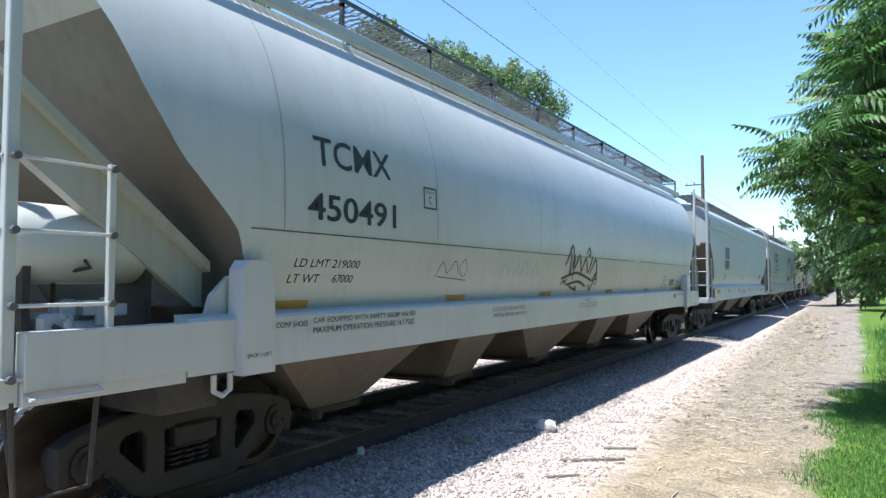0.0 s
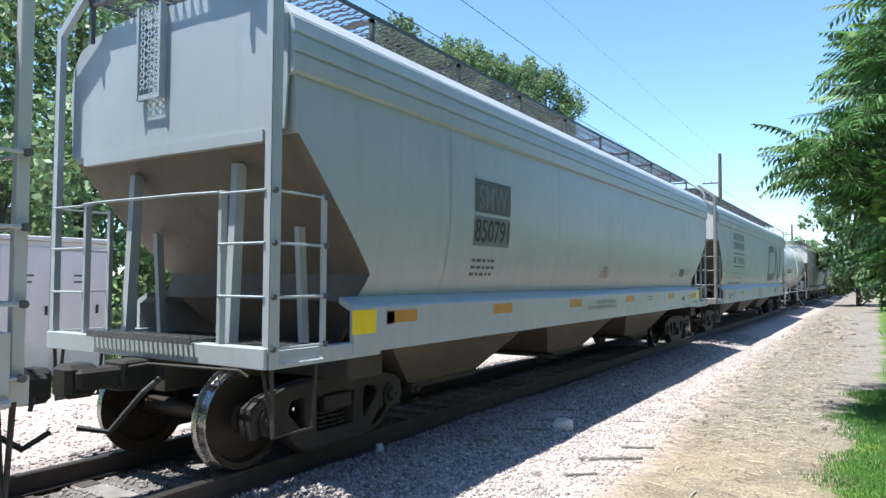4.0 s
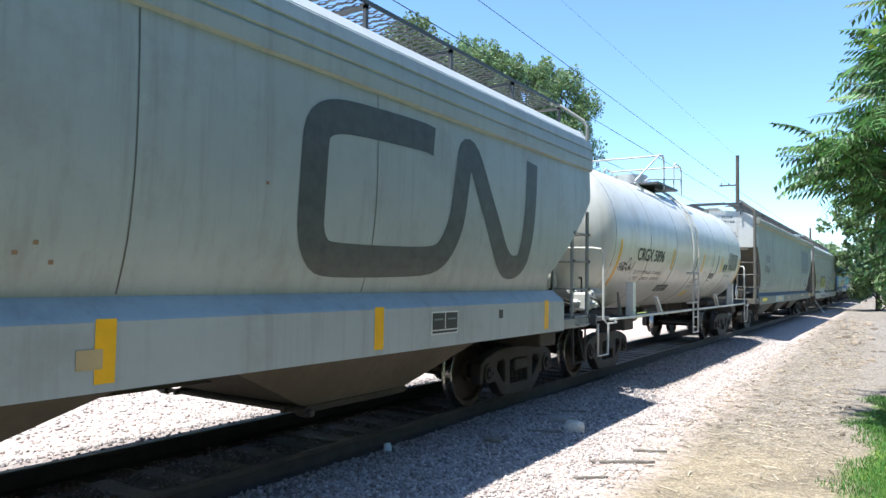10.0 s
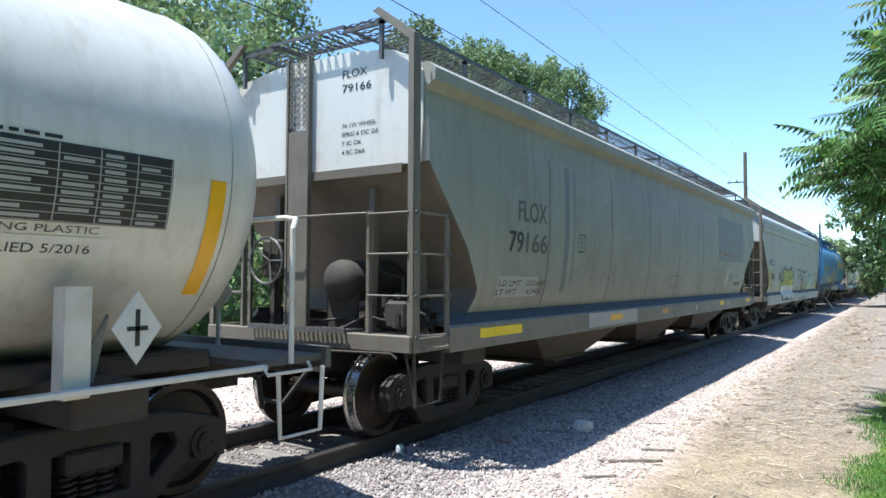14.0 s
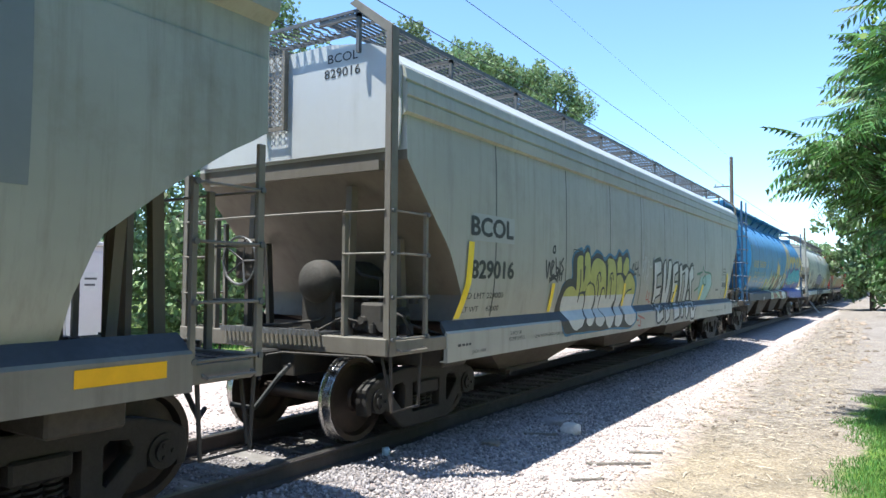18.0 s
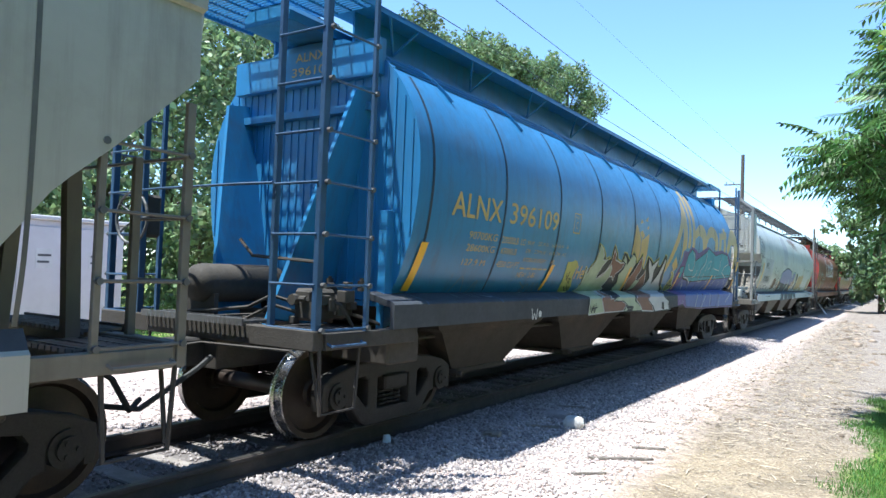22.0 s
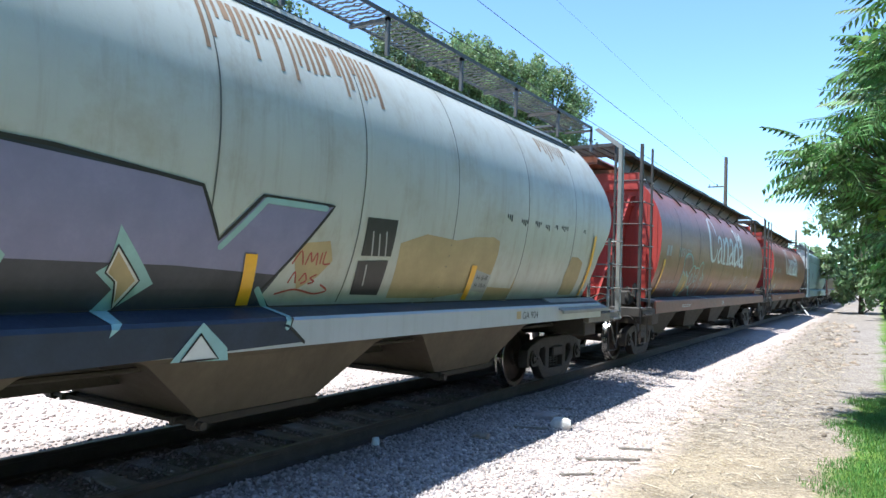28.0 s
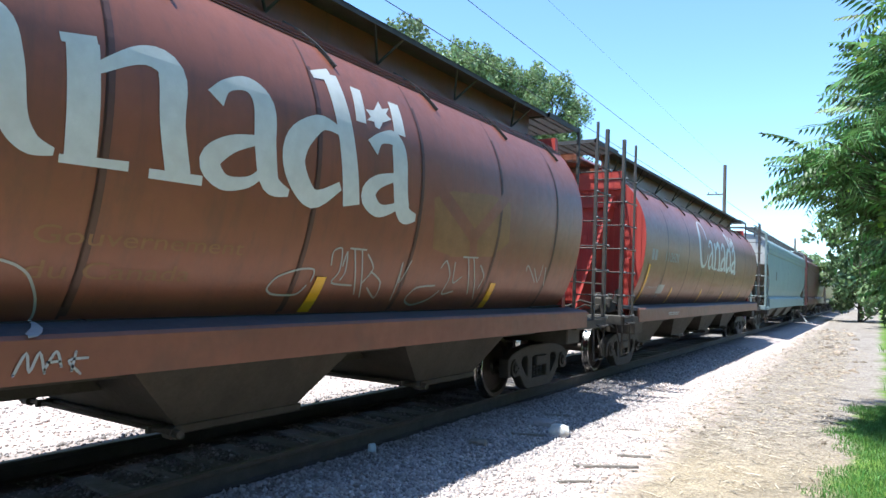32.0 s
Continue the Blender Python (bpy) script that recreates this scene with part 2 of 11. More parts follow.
    spraygreen=mat("dark_green_spray_paint", (0.05, 0.16, 0.09), 0.55, 0, 0.3, 4.0, 0.0),
    spraydark=mat("smoky_dark_spray_paint", (0.06, 0.06, 0.075), 0.6, 0, 0.3, 2.0, 0.0),
    tanrub=mat("buff_paint_patch", (0.42, 0.32, 0.17), 0.6, 0, 0.15, 3.0, 0.0),
    greypatch=mat("plain_grey_paint_patch", (0.17, 0.185, 0.195), 0.55, 0, 0.08, 3.0, 0.0),
    palepatch=mat("pale_grey_paint_patch", (0.36, 0.365, 0.36), 0.55, 0, 0.08, 3.0, 0.0),
    brownpatch=mat("brown_grime_patch", (0.24, 0.15, 0.09), 0.7, 0, 0.3, 4.0, 0.0),
    placard=mat("black_data_panel", (0.03, 0.03, 0.032), 0.45, 0, 0.2, 9.0, 0.0),
    seam=mat("dark_weld_seam_grime", (0.11, 0.108, 0.10), 0.6, 0, 0.25, 5.0, 0.1, 60),
    seamlight=mat("painted_weld_seam", (0.27, 0.28, 0.28), 0.5, 0, 0.2, 5.0, 0.05, 60),
    seambrown=mat("brown_weld_seam", (0.10, 0.045, 0.035), 0.5, 0, 0.2, 5.0, 0.05, 60),
    seamblue=mat("dark_blue_weld_seam", (0.03, 0.075, 0.15), 0.5, 0, 0.25, 5.0, 0.05, 60),
    hose=mat("black_rubber_hose", (0.025, 0.025, 0.025), 0.7, 0, 0.2, 8.0, 0.0),
)


def leaf_mat(name, base, var=0.35, trans=0.35):
    m = bpy.data.materials.new(name)
    m.use_nodes = True
    nt = m.node_tree
    b = nt.nodes["Principled BSDF"]
    r = nt.nodes.new("ShaderNodeNewGeometry").outputs["Random Per Island"]
    mp = nt.nodes.new("ShaderNodeMapRange")
    mp.inputs["To Min"].default_value, mp.inputs["To Max"].default_value = 1 - var, 1 + var
    nt.links.new(r, mp.inputs["Value"])
    hv = nt.nodes.new("ShaderNodeHueSaturation")
    hv.inputs["Color"].default_value = rgb(base)
    nt.links.new(mp.outputs["Result"], hv.inputs["Value"])
    mp2 = nt.nodes.new("ShaderNodeMapRange")
    mp2.inputs["To Min"].default_value, mp2.inputs["To Max"].default_value = 0.475, 0.52
    nt.links.new(r, mp2.inputs["Value"])
    nt.links.new(mp2.outputs["Result"], hv.inputs["Hue"])
    nt.links.new(hv.outputs["Color"], b.inputs["Base Color"])
    b.inputs["Roughness"].default_value = 0.5
    tr = nt.nodes.new("ShaderNodeBsdfTranslucent")
    nt.links.new(hv.outputs["Color"], tr.inputs["Color"])
    mx = nt.nodes.new("ShaderNodeMixShader")
    mx.inputs[0].default_value = trans
    nt.links.new(b.outputs[0], mx.inputs[1])
    nt.links.new(tr.outputs[0], mx.inputs[2])
    nt.links.new(mx.outputs[0], nt.nodes["Material Output"].inputs["Surface"])
    return m


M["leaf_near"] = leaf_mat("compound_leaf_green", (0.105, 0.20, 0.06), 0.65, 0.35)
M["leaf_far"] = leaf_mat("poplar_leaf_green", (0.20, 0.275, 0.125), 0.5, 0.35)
M["leaf_vine"] = leaf_mat("bright_vine_leaf", (0.24, 0.38, 0.06), 0.3, 0.4)
M["leaf_pale"] = leaf_mat("pale_silvery_leaf", (0.17, 0.22, 0.11), 0.4, 0.35)
M["grass"] = leaf_mat("lawn_grass_green", (0.135, 0.27, 0.065), 0.35, 0.4)
M["straw"] = leaf_mat("dry_straw", (0.42, 0.33, 0.2), 0.35, 0.2)
M["bark"] = mat("grey_brown_bark", (0.12, 0.09, 0.065), 0.9, 0, 0.4, 8.0, 0.6, 25)
M["pole"] = mat("weathered_pole_timber", (0.13, 0.10, 0.085), 0.9, 0, 0.3, 6.0, 0.4, 30)
M["wire"] = mat("dark_power_wire", (0.05, 0.05, 0.055), 0.6, 0.3, 0.1, 5.0, 0.0)
M["cabinet"] = mat("pale_painted_aluminium", (0.62, 0.60, 0.60), 0.45, 0.0, 0.06, 2.0, 0.03, 20, (0.45, 0.42, 0.38), 0.3)
M["stone"] = mat("pale_pink_ballast_stone", (0.50, 0.43, 0.40), 0.85, 0, 0.2, 12.0, 0.3, 80, per_island=0.42)
# darker copy of the stone, grimy, for the strip the train shades
M["stained_shaded_stone"] = mat("grimy_grey_ballast_stone", (0.30, 0.265, 0.26), 0.9, 0, 0.25, 12.0, 0.3, 80, per_island=0.45)
M["rock"] = mat("pale_limestone_block", (0.55, 0.53, 0.49), 0.85, 0, 0.25, 9.0, 0.5, 40)
M["wood"] = mat("split_grey_timber", (0.19, 0.165, 0.14), 0.9, 0, 0.4, 12.0, 0.5, 60)
M["twig"] = mat("dry_grey_twigs", (0.36, 0.30, 0.23), 0.9, 0, 0.3, 10.0, 0.2, 60, per_island=0.6)
M["clod"] = mat("dry_dirt_clods", (0.26, 0.20, 0.15), 0.95, 0, 0.3, 10.0, 0.3, 60, per_island=0.5)
M["litter"] = mat("translucent_plastic_litter", (0.55, 0.62, 0.65), 0.3, 0, 0.1, 10.0, 0.2, 40)


def ground_mat():
    m = bpy.data.materials.new("gravel_dirt_and_grass_ground")
    m.use_nodes = True
    nt = m.node_tree
    b = nt.nodes["Principled BSDF"]
    N, L = nt.nodes.new, nt.links.new
    geo = N("ShaderNodeNewGeometry").outputs["Position"]
    sep = N("ShaderNodeSeparateXYZ")
    L(geo, sep.inputs[0])

    def noise_at(sc, detail=6.0, rough=0.62):
        n = N("ShaderNodeTexNoise")
        n.inputs["Scale"].default_value, n.inputs["Detail"].default_value, n.inputs["Roughness"].default_value = sc, detail, rough
        L(geo, n.inputs["Vector"])
        return n.outputs["Fac"]

    def math_(op, a, c):
        k = N("ShaderNodeMath")
        k.operation = op
        for i, v in enumerate((a, c)):
            if isinstance(v, (int, float)):
                k.inputs[i].default_value = v
            else:
                L(v, k.inputs[i])
        return k.outputs[0]

    def rng(v, a, c, lo=0.0, hi=1.0):
        r = N("ShaderNodeMapRange")
        for key, val in (("From Min", a), ("From Max", c), ("To Min", lo), ("To Max", hi)):
            r.inputs[key].default_value = val
        L(v, r.inputs["Value"])
        return r.outputs["Result"]

    def mix(f, a, c):
        x = N("ShaderNodeMix")
        x.data_type = "RGBA"
        L(f, x.inputs["Factor"])
        for key, v in (("A", a), ("B", c)):
            if isinstance(v, tuple):
                x.inputs[key].default_value = v
            else:
                L(v, x.inputs[key])
        return x.outputs["Result"]

    big, mid, fine = noise_at(0.55), noise_at(3.0), noise_at(28.0, 4.0)
    v = N("ShaderNodeTexVoronoi")
    v.inputs["Scale"].default_value = 24.0
    L(geo, v.inputs["Vector"])
    vc = N("ShaderNodeSeparateColor")
    L(v.outputs["Color"], vc.inputs[0])
    gravel = mix(rng(vc.outputs[0], 0.0, 1.0), rgb((0.38, 0.30, 0.27)), rgb((0.66, 0.555, 0.51)))
    gravel = mix(rng(vc.outputs[1], 0.7, 1.0), gravel, rgb((0.46, 0.31, 0.27)))
    gravel = mix(rng(v.outputs["Distance"], 0.0, 0.035, 0.75, 0.0), gravel, rgb((0.2, 0.16, 0.14)))
    # near the track the gravel carries stain and the train's shade in its colour
    dx = math_("ABSOLUTE", math_("ADD", sep.outputs[0], 5.55), 0.0)
    oily_shaded = mix(rng(vc.outputs[0], 0.0, 1.0), rgb((0.08, 0.073, 0.07)), rgb((0.20, 0.18, 0.175)))
    gravel = mix(rng(math_("ADD", dx, math_("MULTIPLY", math_("SUBTRACT", mid, 0.5), 0.5)), 0.85, 1.5), oily_shaded, gravel)
    gravel = mix(rng(math_("ADD", dx, math_("MULTIPLY", math_("SUBTRACT", big, 0.5), 0.6)), 1.5, 2.6, 0.6, 0.0), gravel, rgb((0.19, 0.17, 0.165)))
    dirt = mix(rng(mid, 0.3, 0.7), rgb((0.19, 0.145, 0.10)), rgb((0.33, 0.265, 0.19)))
    dirt = mix(rng(fine, 0.45, 0.75), dirt, rgb((0.50, 0.42, 0.30)))
    dirt = mix(rng(noise_at(75.0, 3.0), 0.58, 0.68, 0.0, 0.85), dirt, rgb((0.10, 0.075, 0.05)))
    dirt = mix(rng(noise_at(1.6), 0.5, 0.68, 0.0, 0.7), dirt, rgb((0.15, 0.125, 0.095)))
    brush = mix(rng(fine, 0.4, 0.7), rgb((0.16, 0.13, 0.11)), rgb((0.46, 0.41, 0.365)))
    brush = mix(rng(noise_at(2.2), 0.5, 0.68, 0.0, 0.75), brush, rgb((0.14, 0.11, 0.085)))
    lawn = mix(rng(mid, 0.3, 0.7), rgb((0.07, 0.13, 0.022)), rgb((0.13, 0.2, 0.04)))
    wob = math_("ADD", math_("MULTIPLY", math_("SUBTRACT", big, 0.5), 1.1), math_("MULTIPLY", math_("SUBTRACT", mid, 0.5), 0.7))
    x = math_("ADD", sep.outputs[0], wob)
    y = sep.outputs[1]
    # the gravel shoulder narrows with distance
    edge = math_("ADD", x, math_("MULTIPLY", y, 0.022))
    near = rng(edge, -2.35, -1.75)
    col = mix(near, gravel, mix(rng(math_("ADD", y, math_("MULTIPLY", wob, 2.0)), 8.3, 11.5), dirt, brush))
    grass_x = math_("SUBTRACT", x, rng(y, 12.0, 16.0, 0.0, 0.5))
    col = mix(rng(grass_x, -0.55, -0.3), col, lawn)
    far = rng(math_("ADD", sep.outputs[0], math_("MULTIPLY", wob, 1.6)), -12.0, -11.4)
    col = mix(far, mix(rng(mid, 0.45, 0.6), lawn, rgb((0.24, 0.25, 0.11))), col)
    L(col, b.inputs["Base Color"])
    b.inputs["Roughness"].default_value = 0.95
    b.inputs["Specular IOR Level"].default_value = 0.145
    bp = N("ShaderNodeBump")
    bp.inputs["Strength"].default_value, bp.inputs["Distance"].default_value = 0.8, 0.03
    L(math_("ADD", v.outputs["Distance"], math_("MULTIPLY", fine, 0.5)), bp.inputs["Height"])
    L(bp.outputs["Normal"], b.inputs["Normal"])
    return m


M["ground"] = ground_mat()

# ---- mesh building ----


class Geo:
    """Collects vertices and faces for one mesh."""

    def __init__(self):
        self.v, self.f, self.m = [], [], []

    def add(self, verts, faces, mi=0):
        n = len(self.v)
        self.v.extend(verts)
        self.f.extend([tuple(i + n for i in f) for f in faces])
        self.m.extend([mi] * len(faces))
        return self

    def box(self, x0, x1, y0, y1, z0, z1, c=0.0, mi=0):
        if c <= 0:
            vs = [(x, y, z) for x in (x0, x1) for y in (y0, y1) for z in (z0, z1)]
            return self.add(vs, [(0, 1, 3, 2), (4, 6, 7, 5), (0, 4, 5, 1), (2, 3, 7, 6), (0, 2, 6, 4), (1, 5, 7, 3)], mi)
        bm = bmesh.new()
        bmesh.ops.create_cube(bm, size=1.0)
        for q in bm.verts:
            q.co = ((x0 + x1) / 2 + q.co.x * (x1 - x0), (y0 + y1) / 2 + q.co.y * (y1 - y0), (z0 + z1) / 2 + q.co.z * (z1 - z0))
        bmesh.ops.bevel(bm, geom=bm.edges[:], offset=c, segments=1, affect="EDGES")
        bm.verts.index_update()
        self.add([tuple(q.co) for q in bm.verts], [tuple(q.index for q in f.verts) for f in bm.faces], mi)
        bm.free()
        return self

    def cyl(self, p0, p1, r, n=10, r2=None, mi=0, caps=True):
        p0, p1 = Vector(p0), Vector(p1)
        d = (p1 - p0).normalized()
        a = d.orthogonal().normalized()
        b = d.cross(a)
        r2 = r if r2 is None else r2
        vs = []
        for i in range(n):
            w = 2 * math.pi * i / n
            o = a * math.cos(w) + b * math.sin(w)
            vs += [tuple(p0 + o * r), tuple(p1 + o * r2)]
        fs = [(2 * i, 2 * ((i + 1) % n), 2 * ((i + 1) % n) + 1, 2 * i + 1) for i in range(n)]
        if caps:
            fs += [tuple(2 * i for i in reversed(range(n))), tuple(2 * i + 1 for i in range(n))]
        return self.add(vs, fs, mi)

    def tube(self, pts, r, n=6, mi=0):
        pts = [Vector(p) for p in pts]
        vs, fs = [], []
        up = None
        for k, p in enumerate(pts):
            d = (pts[min(k + 1, len(pts) - 1)] - pts[max(k - 1, 0)]).normalized()
            a = d.orthogonal().normalized() if up is None else (up - d * up.dot(d)).normalized()
            up = a
            b = d.cross(a)
            for i in range(n):
                w = 2 * math.pi * i / n
                vs.append(tuple(p + (a * math.cos(w) + b * math.sin(w)) * r))
        for k in range(len(pts) - 1):
            for i in range(n):
                j = (i + 1) % n
                fs.append((k * n + i, k * n + j, (k + 1) * n + j, (k + 1) * n + i))
        fs += [tuple(reversed(range(n))), tuple((len(pts) - 1) * n + i for i in range(n))]
        return self.add(vs, fs, mi)

    def prism(self, poly, axis, a, b, mi=0):
        """Extrudes a polygon along an axis. axis x: (y, z) pairs; axis y: (x, z) pairs; axis z: (x, y) pairs."""
        n = len(poly)

        def put(p, w):
            return {"x": (w, p[0], p[1]), "y": (p[0], w, p[1]), "z": (p[0], p[1], w)}[axis]

        vs = [put(p, a) for p in poly] + [put(p, b) for p in poly]
        fs = [(i, (i + 1) % n, (i + 1) % n + n, i + n) for i in range(n)] + [tuple(reversed(range(n))), tuple(range(n, 2 * n))]
        return self.add(vs, fs, mi)

    def lathe(self, prof, n=32, centre=(0, 0, 0), mi=0, mats=None):
        """Turns a (radius, x) outline about the x axis."""
        vs, fs, ms = [], [], []
        for r, x in prof:
            for i in range(n):
                w = 2 * math.pi * i / n
                vs.append((centre[0] + x, centre[1] + r * math.cos(w), centre[2] + r * math.sin(w)))
        for k in range(len(prof) - 1):
            for i in range(n):
                j = (i + 1) % n
                fs.append((k * n + i, k * n + j, (k + 1) * n + j, (k + 1) * n + i))
                ms.append(mats[k] if mats else mi)
        base = len(self.v)
        self.v.extend(vs)
        self.f.extend([tuple(i + base for i in f) for f in fs])
        self.m.extend(ms)
        return self

    def mesh(self, name, mats, smooth=0.0):
        me = bpy.data.meshes.new(name)
        me.from_pydata(self.v, [], self.f)
        for q in mats if isinstance(mats, (list, tuple)) else [mats]:
            me.materials.append(q)
        if any(self.m):
            me.polygons.foreach_set("material_index", self.m)
        bm = bmesh.new()
        bm.from_mesh(me)
        bmesh.ops.recalc_face_normals(bm, faces=bm.faces[:])
        bm.to_mesh(me)
        bm.free()
        if smooth:
            me.shade_smooth()
            me.set_sharp_from_angle(angle=radians(smooth))
        me.update()
        return me


def put(name, me, parent=None, label="", at=None):
    ob = new(name, me)
    if parent is not None:
        ob.parent = parent
    if at is not None:
        ob.matrix_basis = at
    if label:
        tagged(ob, label)
    return ob


def part(name, g, material, parent, label="", smooth=0.0, at=None):
    return put(name, g.mesh(name, material, smooth), parent, label, at)

# ---- ground and track ----
XC = -5.63          # the track's centre line
RAIL_X = 0.755      # from the centre to the middle of a rail head


def ground_z(x, y):
    d = abs(x - XC)
    if d < 0.72:
        z = -0.21
    elif d < 0.95:
        z = -0.21 + 0.06 * (d - 0.72) / 0.23
    elif d < 1.5:
        z = -0.15
    elif d < 2.3:
        z = -0.15 - 0.125 * (d - 1.5) / 0.8
    else:
        z = -0.275
    if x > -3.0:
        z += 0.03 * min(1.0, (x + 3.0) / 2.0)
    if x > -0.2:
        z += 0.05 * min(6.0, x + 0.2)
    if x < -11:
        z += 0.02 * min(20.0, -11 - x)
    if abs(x) < 40 and abs(y) < 140:
        z += 0.03 * (noise.noise((x * 0.5, y * 0.5, 0.3))) + 0.012 * noise.noise((x * 2.3, y * 2.3, 4.0))
    return z


def build_ground():
    xs = [-2400, -900, -300, -120, -70, -45, -30, -22, -17, -14] + [-12.5 + 0.25 * i for i in range(20)] + [-7.5 + 0.125 * i for i in range(32)] + [-3.5 + 0.25 * i for i in range(28)] + [4.5, 6, 9, 14, 22, 40, 80, 200, 800, 2400]
    ys = [-2400, -800, -200, -60, -25, -10, -4] + [-1 + 0.4 * i for i in range(90)] + [36 + 2 * i for i in range(45)] + [130, 150, 180, 230, 300, 500, 900, 2400]
    vs = [(x, y, ground_z(x, y)) for y in ys for x in xs]
    n = len(xs)
    fs = [(j * n + i, j * n + i + 1, (j + 1) * n + i + 1, (j + 1) * n + i) for j in range(len(ys) - 1) for i in range(n - 1)]
    me = bpy.data.meshes.new("ground")
    me.from_pydata(vs, [], fs)
    me.materials.append(M["ground"])
    me.shade_smooth()
    tagged(new("ground", me), "pale gravel, dry dirt and grass beside the railway", "ground", kind="structure")


build_ground()


def scatter(name, label, category, pts, shape_v, shape_f, sizes, material, seed, flat=1.0, kind="stuff"):
    """One mesh of many small copies of a shape, turned and sized at random."""
    rs = np.random.RandomState(seed)
    sv, n = np.array(shape_v), len(pts)
    a = rs.rand(n, 3) * 2 * np.pi
    ca, sa = np.cos(a), np.sin(a)
    R = np.zeros((n, 3, 3))
    R[:, 0, 0], R[:, 0, 1] = ca[:, 0], -sa[:, 0]
    R[:, 1, 0], R[:, 1, 1] = sa[:, 0], ca[:, 0]
    R[:, 2, 2] = 1
    T = np.zeros((n, 3, 3))
    T[:, 0, 0] = 1
    T[:, 1, 1], T[:, 1, 2], T[:, 2, 1], T[:, 2, 2] = ca[:, 1], -sa[:, 1], sa[:, 1], ca[:, 1]
    if flat < 1:
        T[:] = np.eye(3)
    st = 0.6 + 0.8 * rs.rand(n, 1, 3)
    v = sv[None] * st * np.asarray(sizes)[:, None, None]
    v = np.einsum("nij,nkj->nki", R @ T, v)
    v[:, :, 2] *= flat
    v = v + np.asarray(pts)[:, None, :]
    k = len(sv)
    fl = np.array(shape_f)
    f = (fl[None] + (np.arange(n) * k)[:, None, None]).reshape(-1, fl.shape[1])
    return tagged(new(name, fast_mesh(name, v.reshape(-1, 3), f, material)), label, category, kind=kind)


def fast_mesh(name, v, f, material, smooth=False):
    me = bpy.data.meshes.new(name)
    me.vertices.add(len(v))
    me.vertices.foreach_set("co", np.asarray(v, dtype=np.float32).ravel())
    m = f.shape[1]
    me.loops.add(f.size)
    me.loops.foreach_set("vertex_index", f.astype(np.int32).ravel())
    me.polygons.add(len(f))
    me.polygons.foreach_set("loop_start", np.arange(0, f.size, m, dtype=np.int32))
    me.materials.append(material)
    me.update(calc_edges=True)
    if smooth:
        me.shade_smooth()
    return me


STONE_V = [(1, 0.1, 0), (-0.9, 0.2, 0.1), (0.1, 0.9, -0.1), (0, -0.95, 0.1), (0.15, 0.1, 0.75), (-0.1, -0.1, -0.7), (0.5, -0.6, 0.5), (-0.5, 0.5, 0.5)]
STONE_F = [(0, 2, 4), (2, 7, 4), (7, 1, 4), (1, 3, 4), (3, 6, 4), (6, 0, 4), (2, 0, 5), (1, 2, 5), (3, 1, 5), (0, 3, 5), (2, 1, 7), (0, 6, 3)]


def build_stones():
    rs = np.random.RandomState(5)
    # the second set is darker: grime, with the train's shade put into the colour
    sets = (("pale", (15000, -4.0, -2.1, 3.0, 11.0, 0.011, 0.028), (9000, -4.0, -2.3, 11.0, 26.0, 0.014, 0.03), (9000, -10.6, -7.2, 2.0, 22.0, 0.014, 0.034)),
            ("grimy", (14000, -4.75, -3.3, 2.5, 12.0, 0.012, 0.032), (5000, -4.75, -3.6, 12.0, 26.0, 0.014, 0.034), (5000, -6.35, -4.95, 2.0, 14.0, 0.012, 0.03), (3500, -7.4, -6.3, 2.0, 20.0, 0.014, 0.034)))
    for tone, *bands in sets:
        pts, size = [], []
        for n, xa, xb, ya, yb, s0, s1 in bands:
            x, y = xa + (xb - xa) * rs.rand(n), ya + (yb - ya) * rs.rand(n)
            keep = (x < -2.9 + 0.9 * rs.rand(n) - 0.02 * y) | (x < -4)
            if tone == "pale":
                keep &= (x > -4.2 + 1.0 * rs.rand(n)) | (x < -7)
            for px, py, sz in zip(x[keep], y[keep], s0 + (s1 - s0) * rs.rand(n)[keep] ** 2):
                pts.append((px, py, ground_z(px, py) + 0.2 * sz))
                size.append(sz)
        scatter("ballast_stones", "loose pale pink crushed ballast stones beside the track" if tone == "pale" else "grimy grey ballast stones packed along the rails, train shade in their colour", "gravel",
                pts, STONE_V, STONE_F, size, M["stone" if tone == "pale" else "stained_shaded_stone"], 7)


build_stones()


def build_track():
    g = Geo()
    half = [(0.070, -0.185), (0.070, -0.172), (0.012, -0.155), (0.009, -0.050), (0.036, -0.038), (0.037, -0.008), (0.028, 0.0)]
    prof = half + [(-x, z) for x, z in half[::-1]]
    g.prism(prof, "y", -40, 330)
    top = Geo().box(-0.03, 0.03, -40, 330, -0.001, 0.002)
    me, mt = g.mesh("rail", M["rail"]), top.mesh("rail_head", M["railtop"])
    track = tagged(new("railway_track"), "steel rails spiked to weathered timber ties in ballast", "railway track", kind="structure")
    for s in (-1, 1):
        r = put("rail", me, track, at=pose(XC + s * RAIL_X, 0, 0))
        put("rail_head", mt, r)
    tie = Geo().box(-1.28, 1.28, -0.11, 0.11, -0.36, -0.188, 0.012).mesh("tie", M["tie"])
    plate = Geo().box(-0.19, 0.19, -0.09, 0.09, -0.19, -0.180, 0.003).mesh("tie_plate", M["rail"])
    rs = random.Random(3)
    for i in range(150):
        y = -1.5 + 0.52 * i
        t = put("tie", tie, track, at=pose(XC + rs.uniform(-0.06, 0.06), y + rs.uniform(-0.03, 0.03), rs.uniform(-0.012, 0.004), 0, 0, rs.uniform(-1.5, 1.5)))
        if i < 50:
            for s in (-1, 1):
                put("tie_plate", plate, t, at=pose(s * RAIL_X, 0, 0))


build_track()


